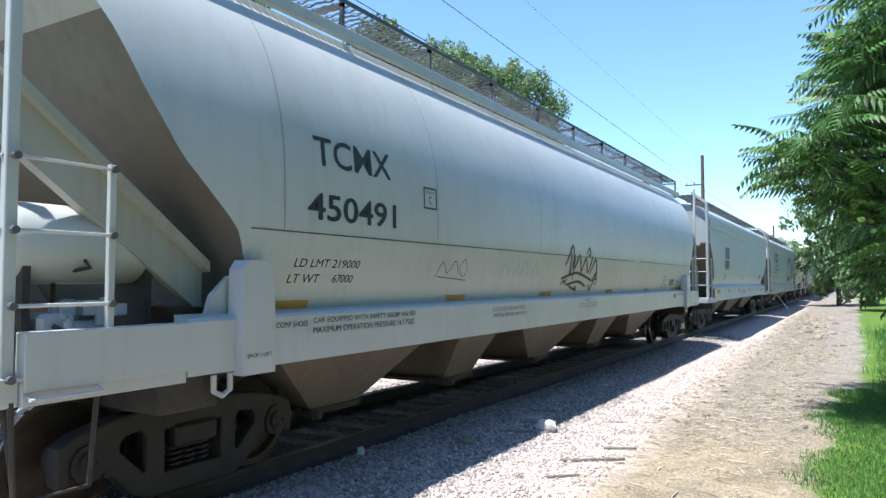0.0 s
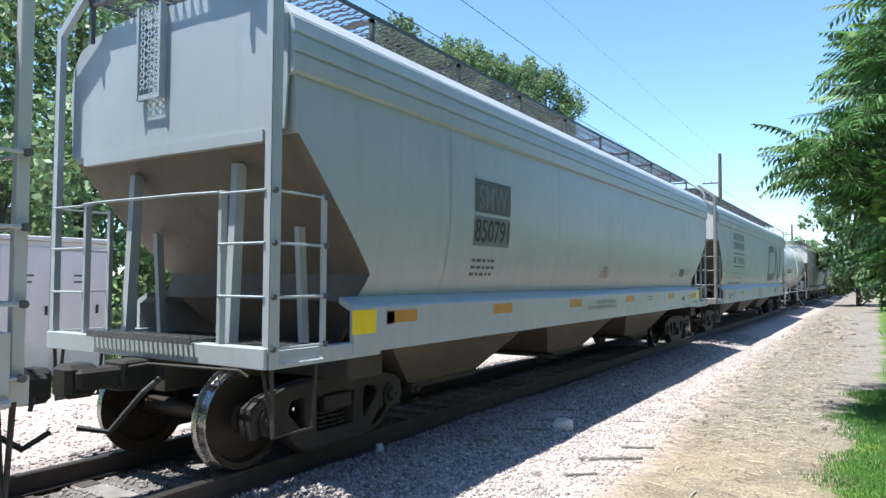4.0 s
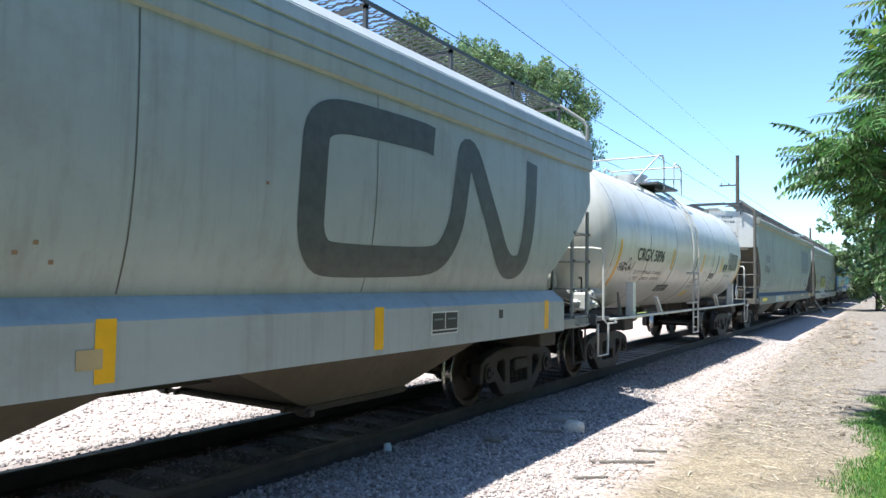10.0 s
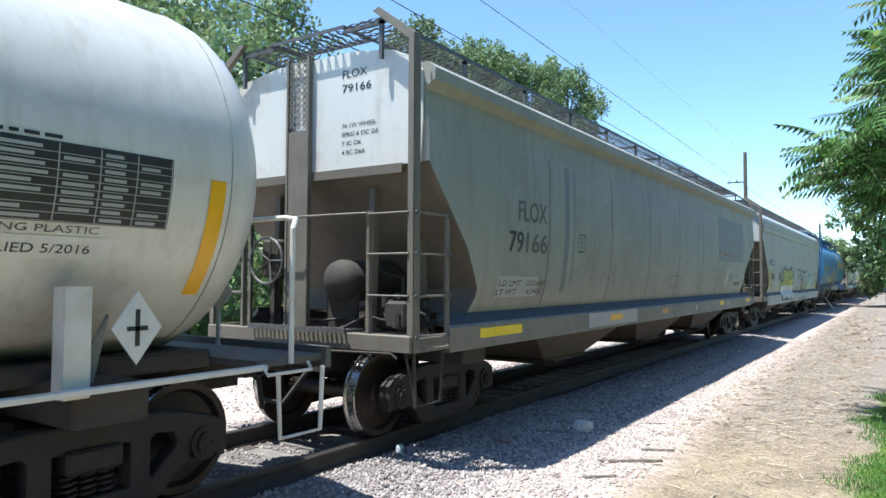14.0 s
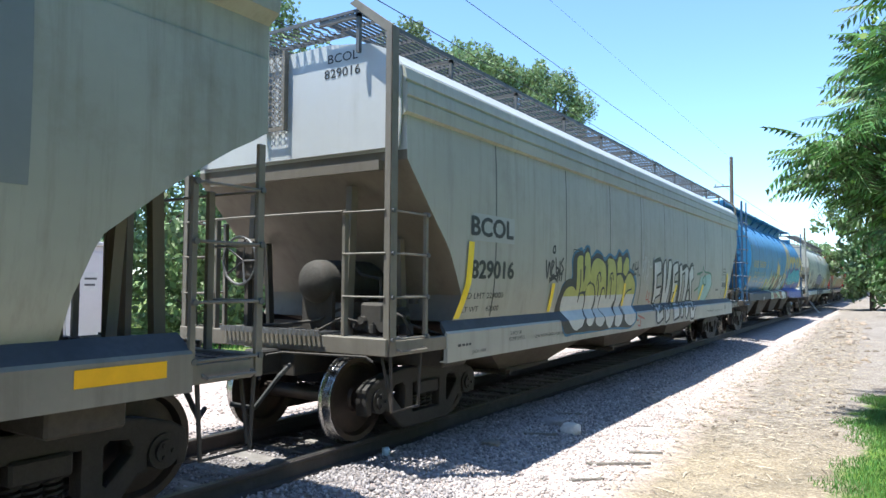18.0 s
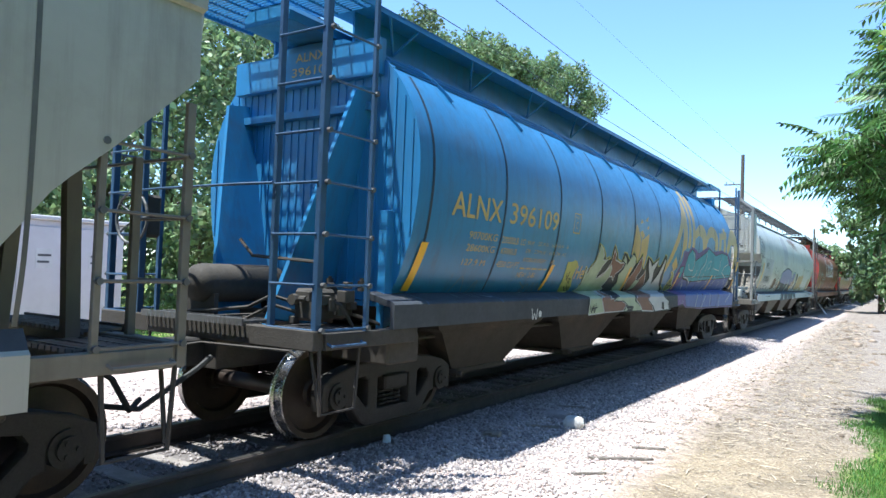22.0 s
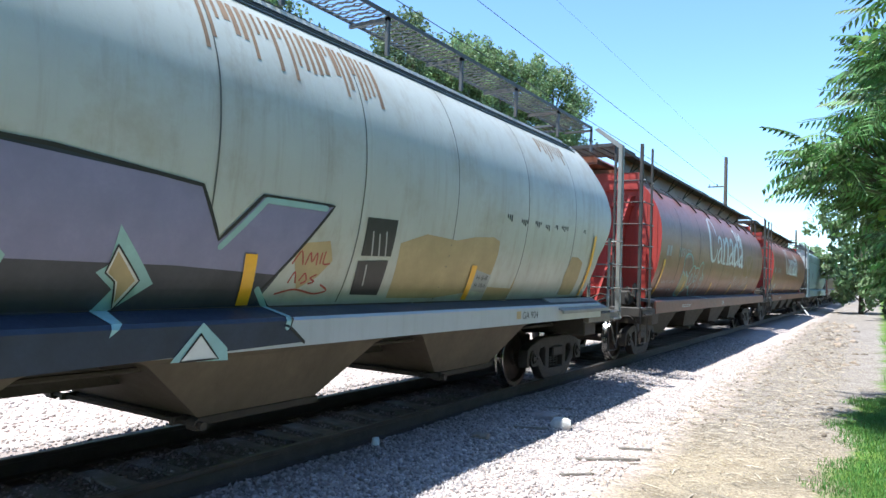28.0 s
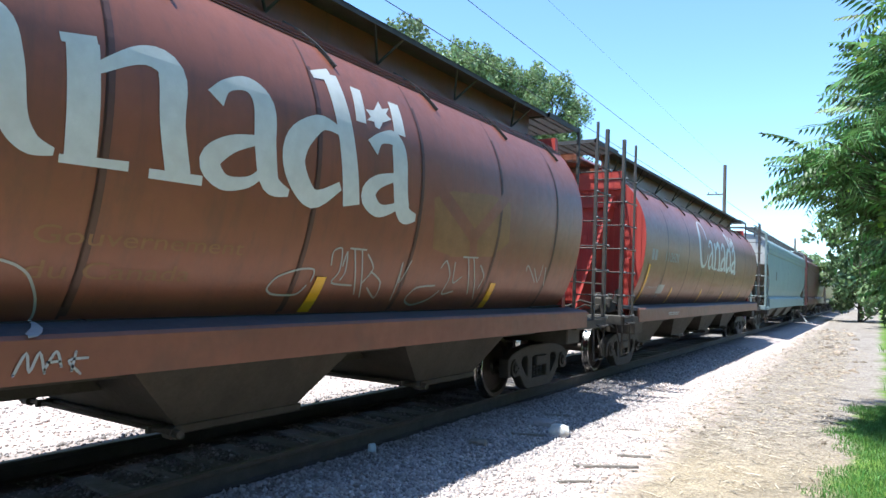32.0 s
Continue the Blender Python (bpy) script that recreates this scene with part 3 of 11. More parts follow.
def blob_rock(name, label, x, y, sx, sy, sz, seed, material, sub=3):
    bm = bmesh.new()
    bmesh.ops.create_icosphere(bm, subdivisions=sub, radius=1.0)
    for v in bm.verts:
        k = 1 + 0.28 * noise.noise(v.co * 1.3 + Vector((seed, 0, 0))) + 0.1 * noise.noise(v.co * 4 + Vector((0, seed, 0)))
        c = v.co * k
        c = Vector((max(-0.92, min(0.86, c.x)), max(-0.9, min(0.95, c.y)), max(-0.7, min(0.8, c.z))))
        v.co = (c.x * sx, c.y * sy, c.z * sz)
    me = bpy.data.meshes.new(name)
    bm.to_mesh(me)
    bm.free()
    me.materials.append(material)
    me.shade_smooth()
    me.set_sharp_from_angle(angle=radians(28))
    ob = new(name, me)
    ob.matrix_basis = pose(x, y, ground_z(x, y) + sz * 0.42, 0, 0, 25)
    return tagged(ob, label, "rock" if "rock" in name else "litter")


def loose_things():
    blob_rock("rock", "pale grey limestone rock lying on the ballast", -3.53, 8.55, 0.15, 0.12, 0.11, 2.0, M["rock"])
    blob_rock("rock", "small dark stone half sunk in the ballast", -3.95, 7.15, 0.13, 0.09, 0.05, 5.0, M["wood"])
    blob_rock("rock", "flat grey stone half buried near the rail", -3.85, 8.75, 0.2, 0.13, 0.06, 8.0, M["stained_shaded_stone"])
    blob_rock("litter", "crumpled clear plastic cup on the ballast", -4.64, 6.06, 0.05, 0.05, 0.07, 3.0, M["litter"])
    blob_rock("litter", "crumpled clear plastic scrap by the ties", -5.1, 4.6, 0.09, 0.05, 0.05, 4.0, M["litter"])

    def stick(x0, y0, x1, y1, w, seed):
        g, n = Geo(), 9
        rs = random.Random(seed)
        d = Vector((x1 - x0, y1 - y0, 0))
        side = Vector((-d.y, d.x, 0)).normalized()
        vs, fs = [], []
        for i in range(n):
            t = i / (n - 1)
            c = Vector((x0, y0, 0)) + d * t
            z = ground_z(c.x, c.y)
            k = w * (0.6 + 0.5 * rs.random()) * (0.45 if i in (0, n - 1) else 1)
            vs += [tuple(c + side * k + Vector((0, 0, z - 0.01))), tuple(c + side * k * 0.6 + Vector((0, 0, z + w * 0.9))),
                   tuple(c - side * k * 0.7 + Vector((0, 0, z + w * 0.8))), tuple(c - side * k + Vector((0, 0, z - 0.01)))]
        for i in range(n - 1):
            fs += [(4 * i + j, 4 * i + (j + 1) % 4, 4 * i + 4 + (j + 1) % 4, 4 * i + 4 + j) for j in range(4)]
        fs += [(0, 1, 2, 3), tuple(4 * (n - 1) + j for j in (3, 2, 1, 0))]
        g.add(vs, fs)
        tagged(new("broken_stick", g.mesh("broken_stick", M["wood"])), "weathered splintered piece of tie timber on gravel", "stick", "broken sticks")

    stick(-2.82, 7.27, -2.25, 7.72, 0.035, 1)
    stick(-2.62, 8.12, -2.28, 8.3, 0.03, 2)
    stick(-2.72, 6.55, -2.45, 6.8, 0.028, 3)
    stick(-3.02, 9.6, -2.8, 9.75, 0.02, 4)
    stick(-3.9, 7.9, -3.6, 8.3, 0.03, 6)
    stick(-4.1, 9.2, -3.8, 9.6, 0.03, 7)


loose_things()


def blades(name, label, n, area, hmin, hmax, width, material, seed, lean=0.5, edge=None):
    rs = np.random.RandomState(seed)
    x = area[0] + (area[1] - area[0]) * rs.rand(n)
    y = area[2] + (area[3] - area[2]) * rs.rand(n)
    if edge is not None:
        keep = edge(x, y, rs.rand(n))
        x, y = x[keep], y[keep]
        n = len(x)
    z = np.array([ground_z(a, b) for a, b in zip(x, y)])
    a = rs.rand(n) * 2 * np.pi
    h = hmin + (hmax - hmin) * rs.rand(n) ** 1.5
    dx, dy = np.cos(a), np.sin(a)
    ln = lean * h * rs.rand(n)
    b = rs.rand(n) * 2 * np.pi
    w = width * (0.6 + 0.8 * rs.rand(n))
    p = np.stack([x, y, z], 1)
    s = np.stack([dx * w, dy * w, 0 * w], 1)
    mid = p + np.stack([np.cos(b) * ln * 0.35, np.sin(b) * ln * 0.35, h * 0.6], 1)
    tip = p + np.stack([np.cos(b) * ln, np.sin(b) * ln, h], 1)
    v = np.stack([p - s, p + s, mid + s * 0.8, mid - s * 0.8, tip], 1).reshape(-1, 3)
    k = np.arange(n)[:, None] * 5
    f = np.concatenate([k + [0, 1, 2], k + [0, 2, 3], k + [3, 2, 4]])
    tagged(new(name, fast_mesh(name, v, f, material)), label, "grass", kind="stuff")


def wig(y):
    return 0.16 * np.sin(y * 2.1) + 0.1 * np.sin(y * 5.3 + 1)


blades("grass", "bright green mown grass beside the gravel", 60000, (-0.9, 1.6, 5.0, 14.5), 0.02, 0.075, 0.004, M["grass"], 11, 0.8,
       lambda x, y, r: x > -0.52 + wig(y) + 0.4 * r * r + 0.05 * np.maximum(0, y - 12))
blades("weeds", "taller green weeds under the roadside tree", 14000, (-0.5, 3.5, 13.5, 30.0), 0.1, 0.55, 0.009, M["grass"], 12, 0.9,
       lambda x, y, r: x > 0.35 + 0.7 * r + wig(y) * 1.5)
blades("dry_straw", "flattened dry straw and leaf litter on dirt", 15000, (-2.6, 0.4, 5.5, 30.0), 0.005, 0.02, 0.0035, M["straw"], 13, 7.0,
       lambda x, y, r: (x < -0.35 + wig(y)) & (x > -2.3 + 0.5 * r - 0.02 * y))
blades("far_grass", "green grass strip beyond the far gravel", 16000, (-19.0, -11.8, 2.0, 34.0), 0.05, 0.22, 0.008, M["grass"], 14, 0.8,
       lambda x, y, r: x < -10.8 - 0.8 * r + wig(y))



def build_brush():
    """Twigs, clods and scraps over the bare strip beyond the gravel."""
    rs = np.random.RandomState(31)
    n = 13000
    y = 6.5 + 38.0 * rs.rand(n) ** 1.35
    x = -2.5 - 0.018 * y + 2.1 * rs.rand(n)
    keep = rs.rand(n) < np.clip((y - 6.5) / 4, 0.15, 1)
    x, y = x[keep], y[keep]
    pts = [(a, b, ground_z(a, b) + 0.012) for a, b in zip(x, y)]
    twig_v = [(1, 0.03, 0), (1, -0.03, 0.01), (-1, -0.04, 0.02), (-1, 0.04, 0), (0, 0.06, 0.09), (0.1, -0.06, 0.1)]
    twig_f = [(0, 4, 5), (0, 5, 1), (4, 3, 2), (4, 2, 5), (0, 3, 4), (1, 5, 2)]
    scatter("twigs", "dry grey twigs and straw scattered over bare dirt", "debris", pts, twig_v, twig_f, 0.02 + 0.09 * rs.rand(len(pts)) ** 2, M["twig"], 32, 0.8)
    m = 1500
    y = 10.0 + 34.0 * rs.rand(m)
    x = -2.4 - 0.018 * y + 2.0 * rs.rand(m)
    pts = [(a, b, ground_z(a, b)) for a, b in zip(x, y)]
    scatter("clods", "lumps of dry dirt and bark on the verge", "debris", pts, STONE_V, STONE_F, 0.015 + 0.055 * rs.rand(m) ** 3, M["clod"], 33, 0.6)
    k = 260
    y = 19.0 + 28.0 * rs.rand(k)
    x = -0.055 * y - 0.35 + 1.5 * rs.rand(k) ** 1.3
    pts = [(a, b, ground_z(a, b) - 0.01) for a, b in zip(x, y)]
    scatter("rubble", "dark broken clods and rotten wood along the gravel", "debris", pts, STONE_V, STONE_F, 0.03 + 0.15 * rs.rand(k) ** 3, M["clod"], 34, 0.75)


build_brush()

# ---- trees ----


def lerp_table(tab, z):
    if z <= tab[0][0]:
        return tab[0][1]
    for (z0, a), (z1, b) in zip(tab, tab[1:]):
        if z <= z1:
            return a + (b - a) * (z - z0) / (z1 - z0)
    return tab[-1][1]


def leaf_cloud(centres, n, leaf, seed, squash=1.35):
    """Small bent leaves in clumps: arrays of vertices and faces."""
    rs = np.random.RandomState(seed)
    cs = np.array(centres)
    pick = rs.choice(len(cs), n, p=cs[:, 3] ** 2 / (cs[:, 3] ** 2).sum())
    d = rs.normal(size=(n, 3))
    d *= (0.55 + 0.5 * rs.rand(n, 1)) / np.linalg.norm(d, axis=1)[:, None]
    p = cs[pick, :3] + d * (cs[pick, 3])[:, None] * np.array([1, 1, squash])
    u = rs.normal(size=(n, 3))
    u /= np.linalg.norm(u, axis=1)[:, None]
    w = np.cross(u, rs.normal(size=(n, 3)))
    w /= np.linalg.norm(w, axis=1)[:, None]
    s = leaf * (0.6 + 0.8 * rs.rand(n))[:, None]
    v = np.stack([p - u * s, p + w * s * 0.55, p + u * s, p - w * s * 0.55], 1).reshape(-1, 3)
    k = np.arange(n)[:, None] * 4
    return v, np.concatenate([k + [0, 1, 2], k + [0, 2, 3]])


def limb_path(a, b, seed, n=7, bow=0.08):
    rs = random.Random(seed)
    a, b = Vector(a), Vector(b)
    side = Vector((rs.uniform(-1, 1), rs.uniform(-1, 1), rs.uniform(0, 0.6))) * (b - a).length * bow
    return [a.lerp(b, i / (n - 1)) + side * math.sin(math.pi * i / (n - 1)) for i in range(n)]


def taper(g, pts, r0, r1, n=8):
    for i in range(len(pts) - 1):
        a, b = i / (len(pts) - 1), (i + 1) / (len(pts) - 1)
        g.cyl(pts[i], pts[i + 1], r0 + (r1 - r0) * a, n, r0 + (r1 - r0) * b, caps=False)


def far_tree(x, y, height, width, leaves, seed, material, label, leaf=0.2, low=0.25, clumps=130):
    rs = random.Random(seed)
    z0 = ground_z(x, y) - 0.1
    t = tagged(new("tree"), label, "tree", "trees beyond the track")
    t.matrix_basis = pose(x, y, z0)
    g = Geo()
    top = Vector((rs.uniform(-0.4, 0.4), rs.uniform(-0.4, 0.4), height * 0.86))
    trunk = limb_path((0, 0, 0), top, seed, 9, 0.02)
    taper(g, trunk, 0.02 * height, 0.03)
    cs = []
    boughs = []
    for i in range(max(7, clumps // 9)):
        # main boughs, each with its own tufts, so that the outline is lumpy and broken
        h = low + (0.97 - low) * (i + rs.random()) / max(7, clumps // 9)
        k = (h - low) / (1 - low)
        env = math.sin(math.pi * min(1, max(0.08, k * 0.84 + 0.12))) ** 0.55
        a = 2.4 * i + rs.uniform(-0.5, 0.5)
        rad = width / 2 * env * rs.uniform(0.35, 0.95)
        c = Vector((math.cos(a) * rad, math.sin(a) * rad, h * height * 0.95))
        taper(g, limb_path(trunk[min(8, int(h * 6))], c, seed + i, 5), 0.007 * height, 0.03, 5)
        boughs.append(c)
    for i in range(clumps):
        # upright tufts round the head of each bough
        c = boughs[i % len(boughs)]
        q = c + Vector((rs.gauss(0, 0.10), rs.gauss(0, 0.10), rs.gauss(0, 0.09))) * width
        cs.append((q.x, q.y, min(q.z, height - rs.uniform(0.08, 0.3) * width), width * rs.uniform(0.055, 0.115)))
    part("trunk", g, M["bark"], t, smooth=60)
    v, f = leaf_cloud(cs, leaves, leaf, seed)
    put("crown", fast_mesh("crown", v, f, material), t)
    return t


def far_trees():
    tall, pale = "tall leafy green tree beyond the railway", "pale silvery-leaved poplar among the far trees"
    rows = [(-24, 7.0, 15.0, 9, 0), (-23, 13.5, 14.5, 9, 0), (-27, 19.0, 17.5, 9, 0), (-27, 24.6, 17.6, 6.5, 0), (-29, 29.5, 14.6, 7, 0),
            (-27, 36.3, 20.0, 4.4, 1), (-28, 40.5, 19.5, 6, 0), (-28, 44.4, 21.3, 6.0, 0), (-27, 48.6, 21.8, 4.6, 0), (-27, 55.0, 22.6, 5.5, 2), (-26.5, 61.0, 22.6, 6.5, 2),
            (-33, 12.0, 16.0, 10, 0), (-36, 30.0, 16.0, 10, 0), (-24, 1.0, 13.0, 9, 0), (-25, -6.0, 14.0, 10, 0)]
    for i, (x, y, h, w, kind) in enumerate(rows):
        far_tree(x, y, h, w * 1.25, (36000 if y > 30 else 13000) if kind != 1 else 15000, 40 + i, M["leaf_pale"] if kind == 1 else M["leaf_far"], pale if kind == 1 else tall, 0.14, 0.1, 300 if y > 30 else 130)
    # bushes along the far verge, seen through the gaps between the cars
    for i, (x, y, h, w) in enumerate(((-17, 3, 4.5, 4.5), (-18, 8.5, 5.5, 5), (-17.5, 13.5, 4.2, 4.5), (-19, 19, 6, 5), (-18, 25, 5, 5), (-19, 32, 5.5, 6))):
        far_tree(x, y, h, w, 5200, 80 + i, M["leaf_far"], "dense green bush on the far verge", 0.12, 0.06, 70)
    # distant trees where the line disappears
    for i, (x, y, h, w) in enumerate(((-1.2, 62, 9.2, 7.0), (2.5, 50, 10.5, 8), (-7, 118, 9, 9), (-13, 135, 10, 11), (1, 95, 9, 10), (-22, 140, 9, 12), (-30, 120, 14, 12), (-34, 95, 15, 12), (6, 70, 12, 10))):
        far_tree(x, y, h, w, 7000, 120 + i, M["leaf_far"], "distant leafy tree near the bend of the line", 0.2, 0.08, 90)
    # unseen trees added behind the camera to shut off the low sky
    for i in range(11):
        far_tree(8.5 + 2.0 * (i % 2), -24 + 5.0 * i, 9.0 + (i * 37 % 5) * 0.5, 7.5, 3200, 160 + i, M["leaf_far"], "unseen leafy tree added behind the camera to block low sky light", 0.34, 0.03, 90)


far_trees()


def frond_mesh():
    """One long compound leaf, arching over, with hanging paired leaflets, along +x."""
    vs, fs = [], []
    n = 9
    for i in range(n):
        t = 0.14 + 0.86 * (i + 1) / n
        cx, cz = t, 0.10 * t - 0.36 * t * t
        ln = 0.24 * math.sin(math.pi * (0.2 + 0.66 * t)) + 0.04
        for s in (-1, 1):
            k = len(vs)
            ex, ey, ez = cx + 0.42 * ln, s * 0.66 * ln, cz - 0.62 * ln
            mx, my, mz = cx + 0.38 * (ex - cx), 0.38 * ey, cz + 0.3 * (ez - cz)
            wx = 0.032
            vs += [(cx, 0, cz), (mx + wx, my, mz), (ex, ey, ez), (mx - wx, my, mz)]
            fs += [(k, k + 1, k + 2), (k, k + 2, k + 3)]
    for i in range(6):
        k = len(vs)
        a, b = i / 6, (i + 1) / 6
        za, zb = 0.10 * a - 0.36 * a * a, 0.10 * b - 0.36 * b * b
        vs += [(a, -0.007, za), (b, -0.007, zb), (b, 0.007, zb), (a, 0.007, za)]
        fs += [(k, k + 1, k + 2), (k, k + 2, k + 3)]
    return np.array(vs), np.array(fs)


# how far the crown reaches out over the gravel, by height, at 12 m along the line
REACH = [(1.2, 0.5), (1.6, 0.3), (2.0, 0.05), (2.4, -0.12), (2.8, -0.3), (3.0, -0.62), (3.35, -1.22), (3.6, -1.08), (3.95, -0.62), (4.25, -0.16), (4.6, -0.30), (5.1, -0.52), (5.6, -0.28), (6.0, 0.1), (6.6, 0.35), (7.2, 0.6), (8.4, 1.1)]


def near_tree():
    """The tree-of-heaven that leans in over the gravel: whorls of long compound leaves at the twig ends."""
    rs = np.random.RandomState(21)
    t = tagged(new("tree"), "leafy green tree with long compound leaves overhanging the dirt", "tree")
    x0, y0 = 1.7, 13.0
    z0 = ground_z(x0, y0) - 0.05
    t.matrix_basis = pose(x0, y0, z0)
    g = Geo()
    taper(g, limb_path((0, 0, 0), (-0.7, -0.3, 4.4), 1, 9), 0.12, 0.06)
    taper(g, limb_path((0.4, 0.6, 0), (0.6, 1.0, 5.6), 2, 9), 0.11, 0.05)
    fv, ff = frond_mesh()
    V, F, k = [], [], 0
    whorls = []
    for i in range(470):
        z = 1.6 + 6.65 * rs.rand()
        y = 10.6 + 4.6 * rs.rand()
        edge = lerp_table(REACH, z) * y / 12.0
        deep = rs.rand() * 1.9 if i < 390 else 1.9 + 1.6 * rs.rand()
        whorls.append((edge + 0.36 + deep - x0, y - y0, z - z0, 7 if i < 390 else 5))
    for i in range(44):
        # the outer face, towards the track
        z = 1.9 + 4.8 * i / 44
        y = 10.4 + 3.6 * rs.rand()
        whorls.append((lerp_table(REACH, z) * y / 12.0 + 0.30 + 0.35 * rs.rand() - x0, y - y0, z - z0, 6))
    for i in range(16):
        # one bough that hangs far out
        k2 = i / 15
        whorls.append((-0.86 + 0.75 * k2 + 0.1 * rs.randn() - x0, 11.3 + 0.5 * rs.randn() - y0, 3.55 + 0.35 * k2 + 0.16 * rs.randn() - z0, 6))
    for cx, cy, cz, n in whorls:
        root = Vector((-0.35, -0.1, max(0.5, cz * 0.72 - 0.3)))
        taper(g, limb_path(root, (cx, cy, cz), int(abs(cx * 100 + cy * 10)) % 997, 5), 0.022, 0.008, 5)
        turn = rs.rand() * 2 * np.pi
        for q in range(n):
            a = turn + 2 * np.pi * (q + 0.5 * rs.rand()) / n
            up, sc, roll = rs.uniform(-0.5, 0.65), rs.uniform(0.5, 0.92), rs.uniform(-0.7, 0.7)
            ca, sa, cu, su, cr, sr = math.cos(a), math.sin(a), math.cos(up), math.sin(up), math.cos(roll), math.sin(roll)
            R = np.array([[ca, -sa, 0], [sa, ca, 0], [0, 0, 1]]) @ np.array([[cu, 0, -su], [0, 1, 0], [su, 0, cu]]) @ np.array([[1, 0, 0], [0, cr, -sr], [0, sr, cr]])
            V.append((fv * sc) @ R.T + np.array([cx, cy, cz]) + rs.uniform(-0.05, 0.05, 3))
            F.append(ff + k)
            k += len(fv)
    part("trunk", g, M["bark"], t, smooth=60)
    put("crown", fast_mesh("crown", np.concatenate(V), np.concatenate(F), M["leaf_near"]), t)
    # a bright vine with broad leaves climbing through the crown
    n, V = 110, []
    for i in range(n):
        z = rs.choice([rs.uniform(4.9, 6.4), rs.uniform(2.2, 4.0)], p=[0.7, 0.3])
        y = 10.3 + 1.6 * rs.rand()
        c = np.array([lerp_table(REACH, z) * y / 12.0 + 0.10 + 0.5 * rs.rand() - x0, y - y0, z - z0])
        u = rs.normal(size=3) * [1, 0.6, 0.7]
        u /= np.linalg.norm(u)
        w = np.cross(u, [0.3 * rs.randn(), -1, 0.6 + 0.3 * rs.randn()])
        w /= np.linalg.norm(w)
        sc = rs.uniform(0.03, 0.058)
        V.append(np.array([c - u * sc, c + (w * 0.9 - u * 0.35) * sc, c + (w * 0.75 + u * 0.5) * sc, c + u * 1.1 * sc, c + (u * 0.5 - w * 0.75) * sc, c - (w * 0.9 + u * 0.35) * sc]))
    f = (np.array([(0, 1, 2), (0, 2, 3), (0, 3, 4), (0, 4, 5)])[None] + 6 * np.arange(n)[:, None, None]).reshape(-1, 3)
    put("vine_leaves", fast_mesh("vine_leaves", np.concatenate(V), f, M["leaf_vine"]), t, "bright green broad vine leaves")


near_tree()

# ---- line side ----


def utility_pole(x, y, h, arm):
    t = tagged(new("utility_pole"), "weathered wooden utility pole beyond the trees", "utility pole", "utility poles")
    z0 = ground_z(x, y)
    t.matrix_basis = pose(x, y, z0)
    part("shaft", Geo().cyl((0, 0, 0), (0, 0, h - z0), 0.26, 12, 0.18), M["pole"], t, smooth=50)
    a = part("crossarm", Geo().box(-1.9, 0.1, -0.06, 0.06, arm - z0 - 0.07, arm - z0 + 0.07), M["pole"], t)
    for dx in (-1.7, -0.9):
        part("insulator", Geo().cyl((dx, 0, arm - z0 + 0.07), (dx, 0, arm - z0 + 0.3), 0.05, 8), M["wire"], a)
    part("lower_arm", Geo().box(-1.3, 0.1, -0.05, 0.05, arm - z0 - 2.4, arm - z0 - 2.3), M["pole"], t)


utility_pole(-14.7, 82.0, 15.9, 12.6)
utility_pole(-14.7, 160.0, 13.3, 11.2)
utility_pole(-14.7, -10.0, 16.2, 14.4)


def wire(x, z_a, z_b, r, y0=-10, y1=160, sag=0.0):
    pts = [(x, y0 + (y1 - y0) * i / 24, z_a + (z_b - z_a) * i / 24 - sag * math.sin(math.pi * i / 24)) for i in range(25)]
    tagged(new("power_line", Geo().tube(pts, r, 5).mesh("power_line", M["wire"])), "thin dark overhead power line", "power line", "power lines", kind="structure")


wire(-14.7, 14.4, 12.0, 0.016, -10, 82)
wire(-14.7, 11.9, 10.4, 0.018, -10, 82)
wire(-14.7, 9.4, 8.6, 0.018, -10, 82)
wire(-14.7, 17.2, 15.7, 0.006, -10, 82)
wire(-14.7, 12.0, 11.0, 0.022, 82, 160)


def signal_cabinet():
    c = tagged(new("signal_cabinet"), "pale grey metal signal cabinet standing beyond the far rail", "cabinet")
    x, y = -13.0, 5.0
    c.matrix_basis = pose(x, y, ground_z(x, y))
    part("body", Geo().box(-1.0, 0.0, 0, 3.1, 0.12, 2.62, 0.02), M["cabinet"], c)
    part("plinth", Geo().box(-0.95, -0.05, 0.05, 3.05, -0.1, 0.12), M["under"], c)
    part("roof", Geo().box(-1.08, 0.08, -0.08, 3.18, 2.62, 2.70, 0.015), M["cabinet"], c)
    for i in range(3):
        d = part("door", Geo().box(0.0, 0.03, 0.12 + i * 0.98, 1.02 + i * 0.98, 0.2, 2.5, 0.008), M["cabinet"], c)
        part("handle", Geo().box(0.03, 0.07, 0.9 + i * 0.98, 0.94 + i * 0.98, 1.25, 1.42, 0.005), M["under"], d)
        n = part("notice", Geo().box(0.03, 0.036, 0.42 + i * 0.98, 0.72 + i * 0.98, 1.75, 2.1), M["white"], d)
        part("text_bars", Geo().box(0.036, 0.039, 0.45 + i * 0.98, 0.69 + i * 0.98, 1.96, 2.0).box(0.036, 0.039, 0.45 + i * 0.98, 0.66 + i * 0.98, 1.84, 1.88), M["fadeblack"], n)


signal_cabinet()


def marker():
    g = Geo().cyl((0, 0, 0), (0.9, 1.8, 1.35), 0.045, 8)
    ob = tagged(new("leaning_marker", g.mesh("leaning_marker", M["white"])), "white leaning marker pole beside the far track", "marker")
    ob.matrix_basis = pose(-4.0, 52.0, ground_z(-4.0, 52) - 0.02, 0, 0, 60)


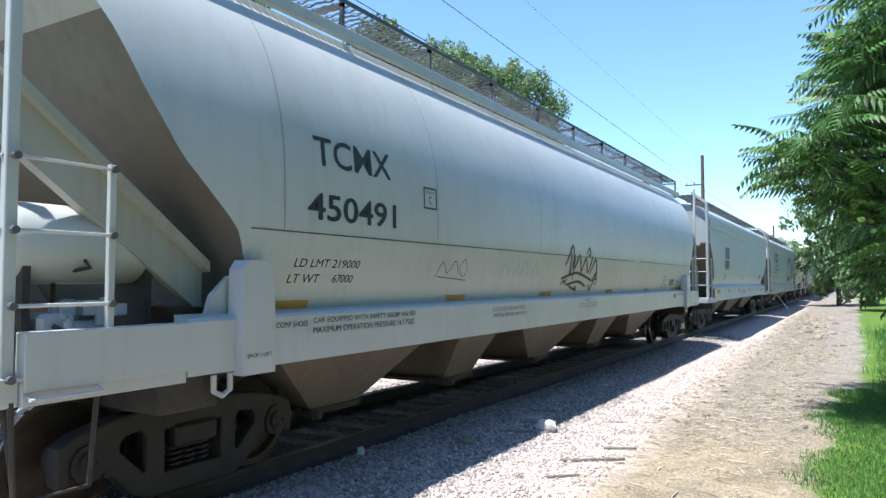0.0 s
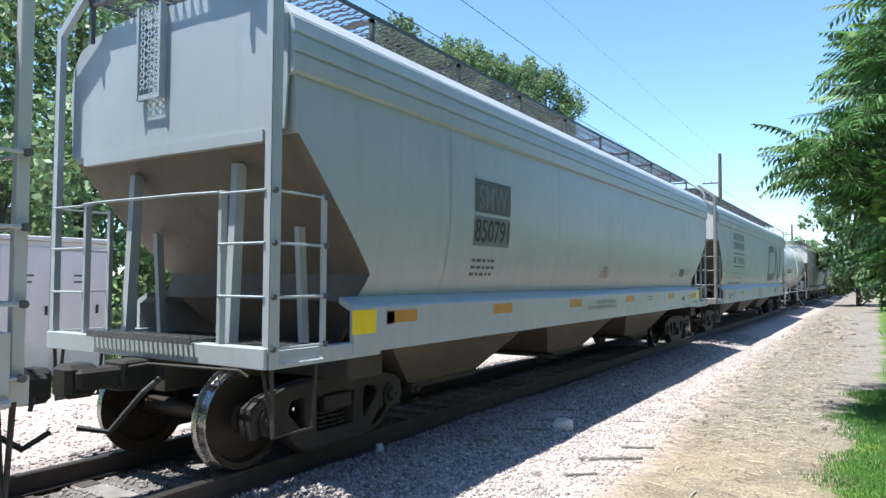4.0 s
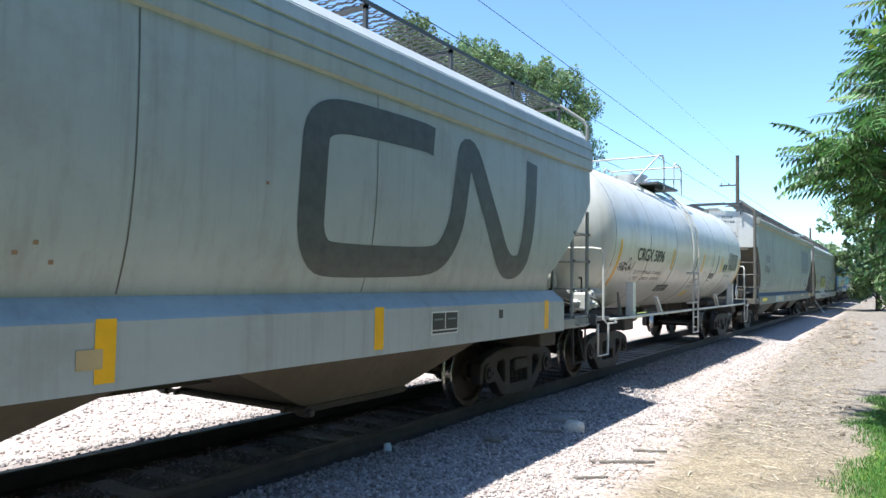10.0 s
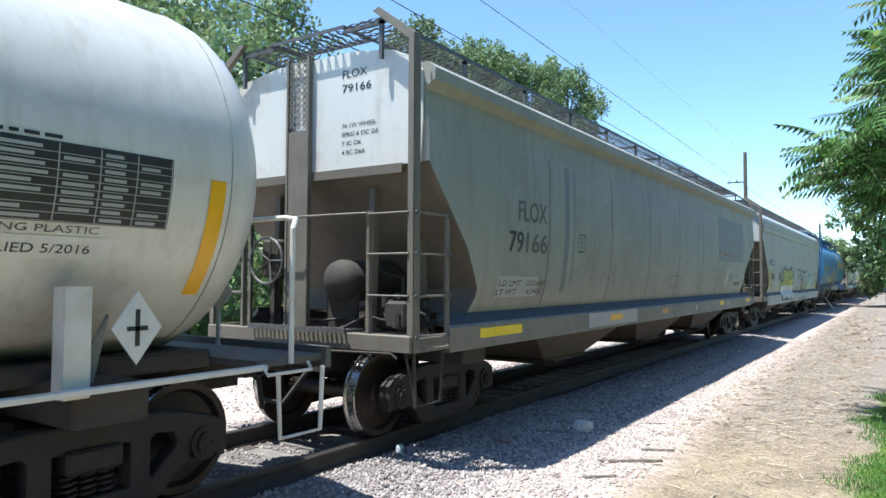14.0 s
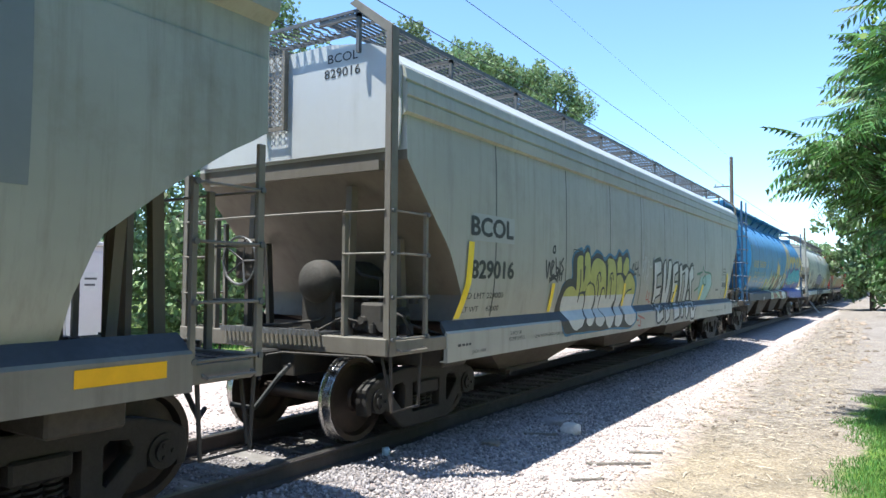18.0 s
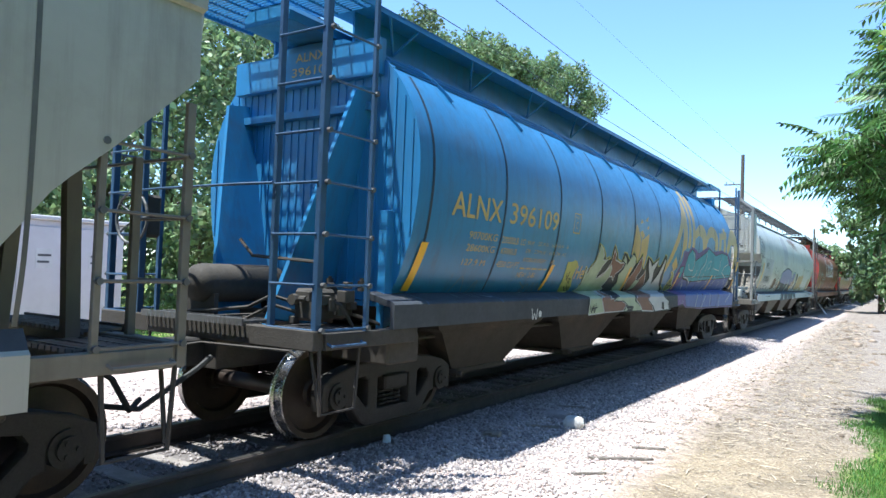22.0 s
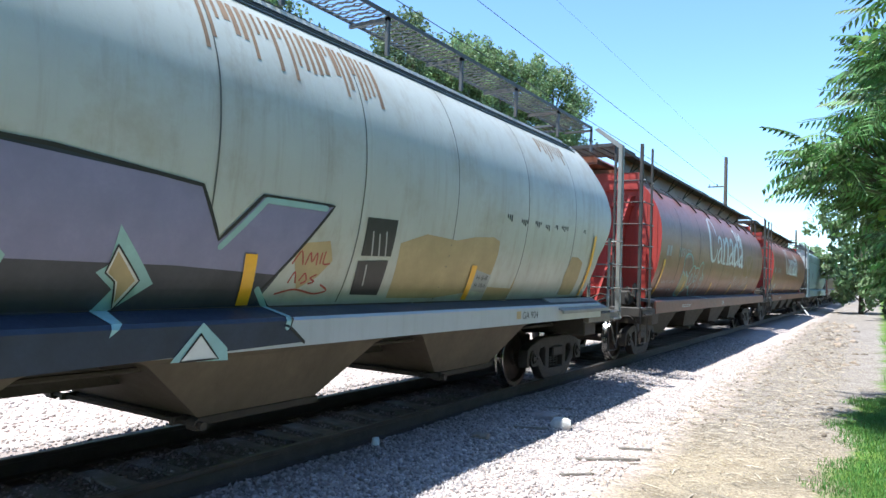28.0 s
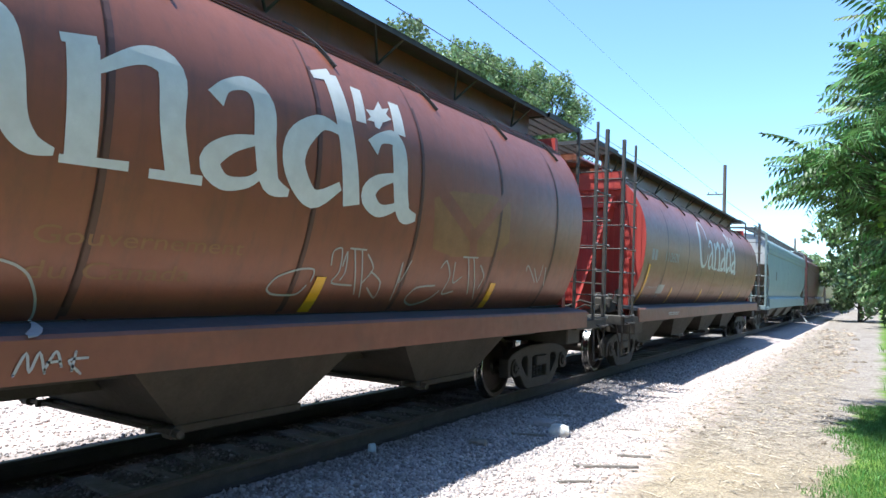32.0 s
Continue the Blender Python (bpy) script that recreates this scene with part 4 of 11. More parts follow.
marker()

# ---- the train ----
# A car's own space: x = 0 on the track's centre, +x towards the camera, y from its leading end, z from the rail head.


# outline and openings of a cast side frame, as (y, z)
_HALF = [(0.0, 0.745), (0.42, 0.745), (0.70, 0.71), (0.96, 0.645), (1.07, 0.58), (1.09, 0.46), (1.07, 0.35), (1.03, 0.35), (1.03, 0.47), (0.98, 0.52), (0.80, 0.52), (0.75, 0.47), (0.75, 0.35), (0.68, 0.34), (0.52, 0.17), (0.42, 0.12), (0.0, 0.115)]
SIDE_FRAME = [_HALF + [(-y, z) for y, z in _HALF[-2:0:-1]], [(-0.29, 0.24), (0.29, 0.24), (0.29, 0.60), (-0.29, 0.60)]]
SIDE_FRAME += [[(m * 0.41, 0.30), (m * 0.45, 0.27), (m * 0.66, 0.47), (m * 0.67, 0.54), (m * 0.62, 0.61), (m * 0.47, 0.63), (m * 0.41, 0.58)] for m in (-1, 1)]


def cast_plate(name, loops, x, half, bevel, material):
    """A thick casting with rounded edges and openings, in the (y, z) plane at x."""
    cu = bpy.data.curves.new("t", "CURVE")
    cu.dimensions, cu.fill_mode, cu.extrude, cu.bevel_depth, cu.bevel_resolution = "2D", "BOTH", half, bevel, 1
    for loop in loops:
        sp = cu.splines.new("POLY")
        sp.points.add(len(loop) - 1)
        for p, (y, z) in zip(sp.points, loop):
            p.co = (y, z, 0, 1)
        sp.use_cyclic_u = True
    ob = bpy.data.objects.new("t", cu)
    scene.collection.objects.link(ob)
    me = bpy.data.meshes.new_from_object(ob.evaluated_get(bpy.context.evaluated_depsgraph_get()))
    bpy.data.objects.remove(ob)
    bpy.data.curves.remove(cu)
    for v in me.vertices:
        v.co = (x + v.co.z, v.co.x, v.co.y)
    me.name = name
    me.materials.clear()
    me.materials.append(material)
    me.shade_smooth()
    me.set_sharp_from_angle(angle=radians(35))
    return me


def truck_meshes():
    d = {}
    for s in (-1, 1):
        a, b = (0.92, 1.08) if s > 0 else (-1.08, -0.92)
        d["side", s] = cast_plate("side_frame", SIDE_FRAME, (a + b) / 2, (b - a) / 2 - 0.022, 0.022, M["truck"])
    d["bolster"] = Geo().box(-1.12, 1.12, -0.2, 0.2, 0.44, 0.60, 0.02).box(-0.5, 0.5, -0.24, 0.24, 0.58, 0.74, 0.02).mesh("truck", M["truck"])
    pts = [(0.052 * math.cos(w), 0.052 * math.sin(w), 0.25 + 0.19 * w / (2 * math.pi * 4.6)) for w in [2 * math.pi * 4.6 * i / 46 for i in range(47)]]
    d["spring"] = Geo().tube(pts, 0.014, 5).mesh("spring", M["truck"], 60)
    prof = [(0.09, 0.05), (0.12, 0.05), (0.14, 0.015), (0.36, -0.01), (0.39, 0.045), (0.445, 0.05), (0.455, 0.04), (0.460, -0.05), (0.487, -0.062), (0.487, -0.08), (0.43, -0.088), (0.38, -0.08), (0.36, -0.03), (0.14, -0.02), (0.12, -0.09), (0.09, -0.09)]
    mats = [0, 0, 0, 0, 0, 1, 1, 1, 1, 0, 0, 0, 0, 0, 0]
    g = Geo()
    for s in (-1, 1):
        g.lathe([(r, s * (0.735 + x)) for r, x in prof], 40, mats=mats)
    g.cyl((-1.06, 0, 0), (1.06, 0, 0), 0.085, 12)
    d["wheelset"] = g.mesh("wheelset", [M["wheel"], M["tread"]], 35)
    for s in (-1, 1):
        g = Geo().cyl((s * 0.93, 0, 0), (s * 1.10, 0, 0), 0.13, 18).cyl((s * 1.10, 0, 0), (s * 1.125, 0, 0), 0.085, 14)
        for k in range(3):
            w = 2 * math.pi * k / 3
            g.cyl((s * 1.12, 0.05 * math.cos(w), 0.05 * math.sin(w)), (s * 1.14, 0.05 * math.cos(w), 0.05 * math.sin(w)), 0.018, 6)
        d["bearing", s] = g.mesh("bearing_cap", M["truck"], 40)
    d["brake"] = Geo().box(-0.9, 0.9, -0.05, 0.05, 0.36, 0.44, 0.01).box(0.66, 0.80, -0.06, 0.03, 0.30, 0.56).box(-0.80, -0.66, -0.06, 0.03, 0.30, 0.56).mesh("brake_beam", M["truck"])
    return d


TRUCK = truck_meshes()
WHEELS = []          # wheelsets that roll


def truck(car, y):
    t = put("truck", TRUCK["bolster"], car, at=pose(0, y, 0))
    for s in (-1, 1):
        put("side_frame", TRUCK["side", s], t)
        for dy in (-0.13, 0.0, 0.13):
            put("spring", TRUCK["spring"], t, at=pose(s * 0.99, dy, 0))
        w = put("wheelset", TRUCK["wheelset"], t, at=pose(0, s * 0.89, 0.46))
        for e in (-1, 1):
            put("bearing_cap", TRUCK["bearing", e], t, at=pose(0, s * 0.89, 0.46))
        put("brake_beam", TRUCK["brake"], t, at=pose(0, s * 0.36, 0))
        WHEELS.append(w)
    return t


def steps(prof, n=28):
    """A smooth run of (z, half width) through the given corners."""
    zs = [p[0] for p in prof]
    out = []
    for i in range(n + 1):
        z = zs[0] + (zs[-1] - zs[0]) * i / n
        out.append((z, width_at(prof, z)))
    return out


def width_at(prof, z):
    """Half width at a height, eased between the corners (Catmull-Rom)."""
    if z <= prof[0][0]:
        return prof[0][1]
    for k in range(len(prof) - 1):
        if z <= prof[k + 1][0]:
            z0, a = prof[k]
            z1, b = prof[k + 1]
            t = (z - z0) / (z1 - z0)
            p0 = prof[k - 1] if k else None
            p3 = prof[k + 2] if k + 2 < len(prof) else None
            m0 = ((b - p0[1]) / (z1 - p0[0]) if p0 else (b - a) / (z1 - z0)) * (z1 - z0)
            m1 = ((p3[1] - a) / (p3[0] - z0) if p3 else (b - a) / (z1 - z0)) * (z1 - z0)
            return (2 * t ** 3 - 3 * t * t + 1) * a + (t ** 3 - 2 * t * t + t) * m0 + (-2 * t ** 3 + 3 * t * t) * b + (t ** 3 - t * t) * m1
    return prof[-1][1]


FLOW = [(1.50, 1.40), (1.65, 1.455), (1.9, 1.53), (2.3, 1.585), (2.7, 1.60), (3.1, 1.595), (3.45, 1.58)]
CYL = [(1.32, 1.16), (1.5, 1.30), (1.75, 1.42), (2.1, 1.53), (2.5, 1.59), (2.8, 1.60), (3.1, 1.565), (3.4, 1.46), (3.7, 1.28), (3.92, 1.06), (4.06, 0.82), (4.12, 0.6)]
SMOOTH = [(1.45, 1.44), (1.8, 1.53), (2.12, 1.595), (2.5, 1.60), (2.8, 1.585), (3.1, 1.54), (3.4, 1.46), (3.7, 1.34), (3.95, 1.19), (4.15, 1.02), (4.24, 0.9)]
END_FLOW = [(1.45, 1.20), (1.75, 1.36), (2.1, 1.02), (2.4, 0.74), (2.95, 0.26), (9, 0.24)]
REAR_FLOW = [(1.45, 1.15), (1.75, 1.33), (2.1, 0.92), (2.4, 0.58), (2.95, 0.03), (9, 0.02)]
REAR_SMOOTH = [(1.45, 1.3), (2.12, 1.15), (2.6, 0.75), (3.2, 0.35), (3.65, 0.12), (9, 0.1)]
END_SMOOTH = [(1.4, 1.95), (2.12, 1.62), (2.6, 1.12), (3.0, 0.86), (3.4, 0.68), (3.8, 0.45), (4.3, 0.3)]
END_WC = [(1.3, 0.95), (1.7, 1.45), (2.1, 1.62), (2.4, 1.62), (2.7, 1.35), (9, 1.30)]


def shell(car, prof, ends, L, material, label, n=28, cols=12, rear=None):
    """The car body: two curved sides, a bottom, a top, and end sheets that slope in towards the hoppers."""
    rows = steps(prof, n)
    side = Geo()
    for s in (-1, 1):
        vs, fs = [], []
        for z, w in rows:
            a, b = lerp_table(ends, z), lerp_table(rear or ends, z)
            for i in range(cols + 1):
                vs.append((s * w, a + (L - a - b) * i / cols, z))
        for j in range(len(rows) - 1):
            for i in range(cols):
                k = j * (cols + 1) + i
                fs.append((k, k + 1, k + cols + 2, k + cols + 1))
        side.add(vs, fs)
    for z, w in (rows[0], rows[-1]):
        a, b = lerp_table(ends, z), lerp_table(rear or ends, z)
        side.add([(-w, a, z), (w, a, z), (w, L - b, z), (-w, L - b, z)], [(0, 1, 2, 3)])
    b = part("body", side, material, car, label, 30)
    return b


def end_sheets(car, prof, ends, L, material, label="", n=28, rear=None, split=2.95):
    """End sheets: a dirty slope with shade in its colour below, painted sheet above."""
    rows = steps(prof, n)
    for e in (0, 1):
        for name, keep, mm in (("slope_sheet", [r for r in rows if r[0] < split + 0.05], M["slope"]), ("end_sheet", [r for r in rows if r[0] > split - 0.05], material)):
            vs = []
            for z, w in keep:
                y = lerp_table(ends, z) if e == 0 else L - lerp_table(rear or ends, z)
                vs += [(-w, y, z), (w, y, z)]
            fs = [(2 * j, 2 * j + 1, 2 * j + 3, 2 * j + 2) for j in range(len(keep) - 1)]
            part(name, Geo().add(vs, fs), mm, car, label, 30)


def sills(car, L, ys, material, z0=1.05, z1=1.45, inner=1.42, zi=1.55, cap=None):
    for s in (-1, 1):
        poly = [(s * 1.6, z0), (s * 1.6, z1), (s * 1.575, z1 + 0.025), (s * 1.55, z1 - 0.03), (s * 1.55, z0), (s * 1.5, z0), (s * 1.5, z0 - 0.012), (s * 1.6, z0 - 0.012)]
        part("side_sill", Geo().prism(poly, "y", ys, L - ys), material, car)
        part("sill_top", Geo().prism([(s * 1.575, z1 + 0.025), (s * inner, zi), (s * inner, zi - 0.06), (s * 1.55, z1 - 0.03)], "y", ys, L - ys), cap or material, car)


def underframe(car, L, gap):
    part("centre_sill", Geo().box(-0.33, 0.33, 0.02, L - 0.02, 0.72, 1.06, 0.01), M["under"], car)
    for e in (0, 1):
        d = -1 if e == 0 else 1
        y = 0.0 if e == 0 else L
        g = Geo().box(-0.14, 0.14, y - 0.25 if e == 0 else y - 0.1, y + 0.1 if e == 0 else y + 0.25, 0.74, 1.0, 0.02)
        g.box(-0.11, 0.11, min(y, y + d * gap / 2), max(y, y + d * gap / 2), 0.78, 0.96, 0.03)
        g.box(-0.2, 0.05, min(y + d * (gap / 2 - 0.2), y + d * (gap / 2 + 0.06)), max(y + d * (gap / 2 - 0.2), y + d * (gap / 2 + 0.06)), 0.72, 1.0, 0.04)
        part("coupler", g, M["truck"], car)
        hose = [(0.35, y + d * 0.05, 0.85), (0.35, y + d * 0.2, 0.75), (0.25, y + d * gap * 0.35, 0.45), (0.1, y + d * gap * 0.5, 0.5)]
        part("air_hose", Geo().tube(hose, 0.025, 6), M["hose"], car)
        lever = [(1.45, y + d * 0.06, 0.95), (1.4, y + d * 0.1, 1.0), (0.3, y + d * 0.12, 0.98), (0.15, y + d * 0.2, 0.95)]
        part("uncoupling_lever", Geo().tube(lever, 0.014, 6), M["under"], car)


def hopper_bays(car, L, n, material, top=1.5, y0=2.75, half=1.38, bottom=0.47, cuts=None, neck=0.98, mouth=0.42):
    """Hoppers between the given cuts along the car, each with a gate and its capstan shaft."""
    cuts = cuts or [y0 + (L - 2 * y0) / n * i for i in range(n + 1)]
    for p, r in zip(cuts, cuts[1:]):
        c, a, b = (p + r) / 2, (r - p) / 2 - 0.01, mouth
        vs = []
        for z, w, h in ((top, half, a), (neck + 0.05, half - 0.1, a - 0.3), (neck, half - 0.14, a - 0.42), (bottom, 0.90, b)):
            vs += [(-w, c - h, z), (w, c - h, z), (w, c + h, z), (-w, c + h, z)]
        fs = [(4 * k + j, 4 * k + (j + 1) % 4, 4 * k + 4 + (j + 1) % 4, 4 * k + 4 + j) for k in range(3) for j in range(4)] + [(12, 13, 14, 15)]
        h = part("hopper", Geo().add(vs, fs), material, car)
        g = Geo().box(-0.92, 0.92, c - mouth - 0.05, c + mouth + 0.05, bottom - 0.06, bottom + 0.01, 0.01)
        part("outlet_gate", g, M["under"], h)
        y, z = c - mouth - 0.13, bottom - 0.01
        g = Geo().cyl((-1.12, y, z), (1.12, y, z), 0.022, 8)
        for s in (-1, 1):
            g.cyl((s * 0.98, y, z), (s * 1.08, y, z), 0.05, 8).cyl((s * 1.08, y, z), (s * 1.14, y, z), 0.035, 8)
            g.box(s * 0.8 - 0.02, s * 0.8 + 0.02, y - 0.05, c - mouth, bottom - 0.04, bottom + 0.02)
        part("gate_shaft", g, M["under"], h)
    y0 = min(cuts[0], L - cuts[-1])
    part("train_pipe", Geo().tube([(0.95, 1.6, 0.93), (0.95, L - 1.6, 0.93)], 0.022, 6), M["under"], car)
    # the slope under each end, over the truck
    for e in (0, 1):
        ya, yb = (cuts[0], 1.3) if e == 0 else (cuts[-1], L - 1.3)
        vs = [(-1.3, ya, top), (1.3, ya, top), (0.9, ya, 1.05), (-0.9, ya, 1.05), (-1.3, yb, top + 0.02), (1.3, yb, top + 0.02)]
        part("end_slope", Geo().add(vs, [(0, 1, 2, 3), (3, 2, 5, 4), (0, 3, 4), (1, 5, 2), (0, 4, 5, 1)]), material, car)


def ladder_corner(car, L, e, material, top=4.25, style="flow", short=False):
    """The corner post with end and side ladders, at both sides of one end."""
    y = 0.06 if e == 0 else L - 0.06
    d = 1 if e == 0 else -1
    for s in (-1, 1):
        g = Geo()
        x = s * 1.52
        if short:
            g.box(x + s * 0.02, x + s * 0.06, y - 0.03, y + 0.03, 1.0, 2.78, 0.004)
            bend = [(s * 1.05, y - d * 0.0 + d * 0.25, 4.5), (s * 1.12, y + d * 0.1, 4.5), (s * 1.5, y + d * 0.02, 4.22), (s * 1.56, y + d * 0.02, 4.1), (s * 1.56, y + d * 0.02, 3.85)]
            part("grab_rail", Geo().tube(bend, 0.028, 6), material, car)
        elif style == "flow":
            g.prism([(x + s * 0.06, 1.0), (x + s * 0.06, top), (x - s * 0.42, top + 0.36), (x - s * 0.5, top + 0.33), (x - s * 0.02, top - 0.05), (x - s * 0.02, 1.0)], "y", y - 0.03, y + 0.03)
            g.box(x + s * 0.05, x + s * 0.062, y - 0.03, y + 0.07, 1.0, top)
        else:
            g.box(x - 0.03, x + 0.03, y - 0.035, y + 0.035, 1.0, top, 0.006)
        post = part("corner_post", g, material, car)
        h = 2.45 if style in ("flow", "post") else top
        yi = y + d * 0.58
        part("side_stile", Geo().box(x + s * 0.02, x + s * 0.06, yi - 0.022, yi + 0.022, 1.02, h, 0.004), material, car)
        xi = s * 0.98
        part("end_stile", Geo().box(xi - 0.022, xi + 0.022, y - 0.03, y + 0.03, 1.02, h, 0.004), material, car)
        zs = [1.16, 1.57, 2.0, 2.42] if style in ("flow", "post") else [1.17, 1.55, 1.98, 2.42, 2.86, 3.3, 3.74]
        for z in zs:
            part("side_rung", Geo().cyl((x + s * 0.06, y, z), (x + s * 0.06, yi, z), 0.012, 6), material, post)
            part("end_rung", Geo().cyl((x, y - d * 0.035, z), (xi, y - d * 0.035, z), 0.012, 6), material, post)
            for yb in (y, yi):
                part("rung_bolt", Geo().cyl((x + s * 0.05, yb, z), (x + s * 0.085, yb, z), 0.024, 8), M["grate"], post)
        st = [(x + s * 0.03, y + d * 0.02, 1.03), (x + s * 0.03, y + d * 0.05, 0.46), (x + s * 0.03, y + d * 0.48, 0.46), (x + s * 0.03, y + d * 0.52, 1.03)]
        part("stirrup_step", Geo().tube(st, 0.018, 6), M["under"], car)
        part("stirrup_brace", Geo().tube([(x - s * 0.1, y + d * 0.04, 1.02), (x + s * 0.02, y + d * 0.06, 0.5)], 0.016, 6), M["under"], car)
        hand = [(x + s * 0.06, y + d * 0.08, 1.06), (x + s * 0.12, y + d * 0.08, 1.04), (x + s * 0.12, y + d * 0.5, 1.04), (x + s * 0.06, y + d * 0.5, 1.06)]
        part("sill_grab_iron", Geo().tube(hand, 0.013, 6), material, car)
    # a grab rail across the end
    z = 2.43
    part("end_handrail", Geo().tube([(-0.98, y - d * 0.05, z), (-0.6, y - d * 0.09, z), (0.6, y - d * 0.09, z), (0.98, y - d * 0.05, z)], 0.013, 6), material, car)


def end_platform(car, L, e, material, deck=1.4):
    y = 0.0 if e == 0 else L
    d = 1 if e == 0 else -1

    def yy(a, b):
        return (y + a, y + b) if d > 0 else (y - b, y - a)

    g = Geo().box(-1.56, 1.56, *yy(0.0, 0.12), 1.0, 1.17, 0.008)
    part("end_sill", g, material, car)
    for s in (-1, 1):
        part("platform_sill", Geo().box(min(s * 1.49, s * 1.586), max(s * 1.49, s * 1.586), *yy(0.12, deck), 1.0, 1.14, 0.006), material, car)
    for s in (-1, 1):
        g = Geo()
        for k in range(9):
            xx = s * (1.45 - 0.08 * k)
            g.box(xx - 0.01, xx + 0.01, *yy(0.12, 0.7), 1.12, 1.15)
        for k in range(4):
            a = 0.15 + 0.16 * k
            g.box(*sorted((s * 1.46, s * 0.8)), *yy(a, a + 0.015), 1.125, 1.155)
        tagged(part("deck_grating", g, M["grate"], car), kind="stuff")
    g = Geo().box(-0.75, 0.75, *yy(-0.06, -0.04), 1.16, 1.22)
    for k in range(22):
        g.box(-0.73 + 0.068 * k, -0.705 + 0.068 * k, *yy(-0.04, 0.3), 1.175, 1.2)
    for k in range(3):
        g.box(-0.75, 0.75, *yy(0.04 + 0.11 * k, 0.055 + 0.11 * k), 1.16, 1.18)
    tagged(part("crossover_deck", g, M["grate"], car), kind="stuff")
    part("bolster", Geo().box(-1.5, 1.5, *yy(1.05, 1.55), 0.78, 1.08, 0.02), M["under"], car)


def slope_braces(car, L, e, material, ends, x=0.75):
    y = 0.0 if e == 0 else L
    d = 1 if e == 0 else -1
    for s in (-1, 1):
        a, b = (s * x, y + d * 0.35, 1.1), (s * x * 0.85, y + d * (lerp_table(ends, 2.75) - 0.02), 2.75)
        part("end_brace", Geo().prism([(a[1] - 0.05, a[2]), (a[1] + 0.05, a[2]), (b[1] + 0.05, b[2]), (b[1] - 0.05, b[2])], "x", s * x - 0.04, s * x + 0.04), material, car)
        part("slope_stiffener", Geo().prism([(y + d * 0.9, 1.08), (y + d * 0.98, 1.08), (y + d * (lerp_table(ends, 2.2) - 0.02), 2.2), (y + d * (lerp_table(ends, 2.2) - 0.10), 2.2)], "x", s * 1.05 - 0.03, s * 1.05 + 0.03), material, car)
    part("end_panel_bar", Geo().box(-1.3, 1.3, min(y + d * 0.18, y + d * 0.25), max(y + d * 0.18, y + d * 0.25), 2.86, 2.96), material, car)


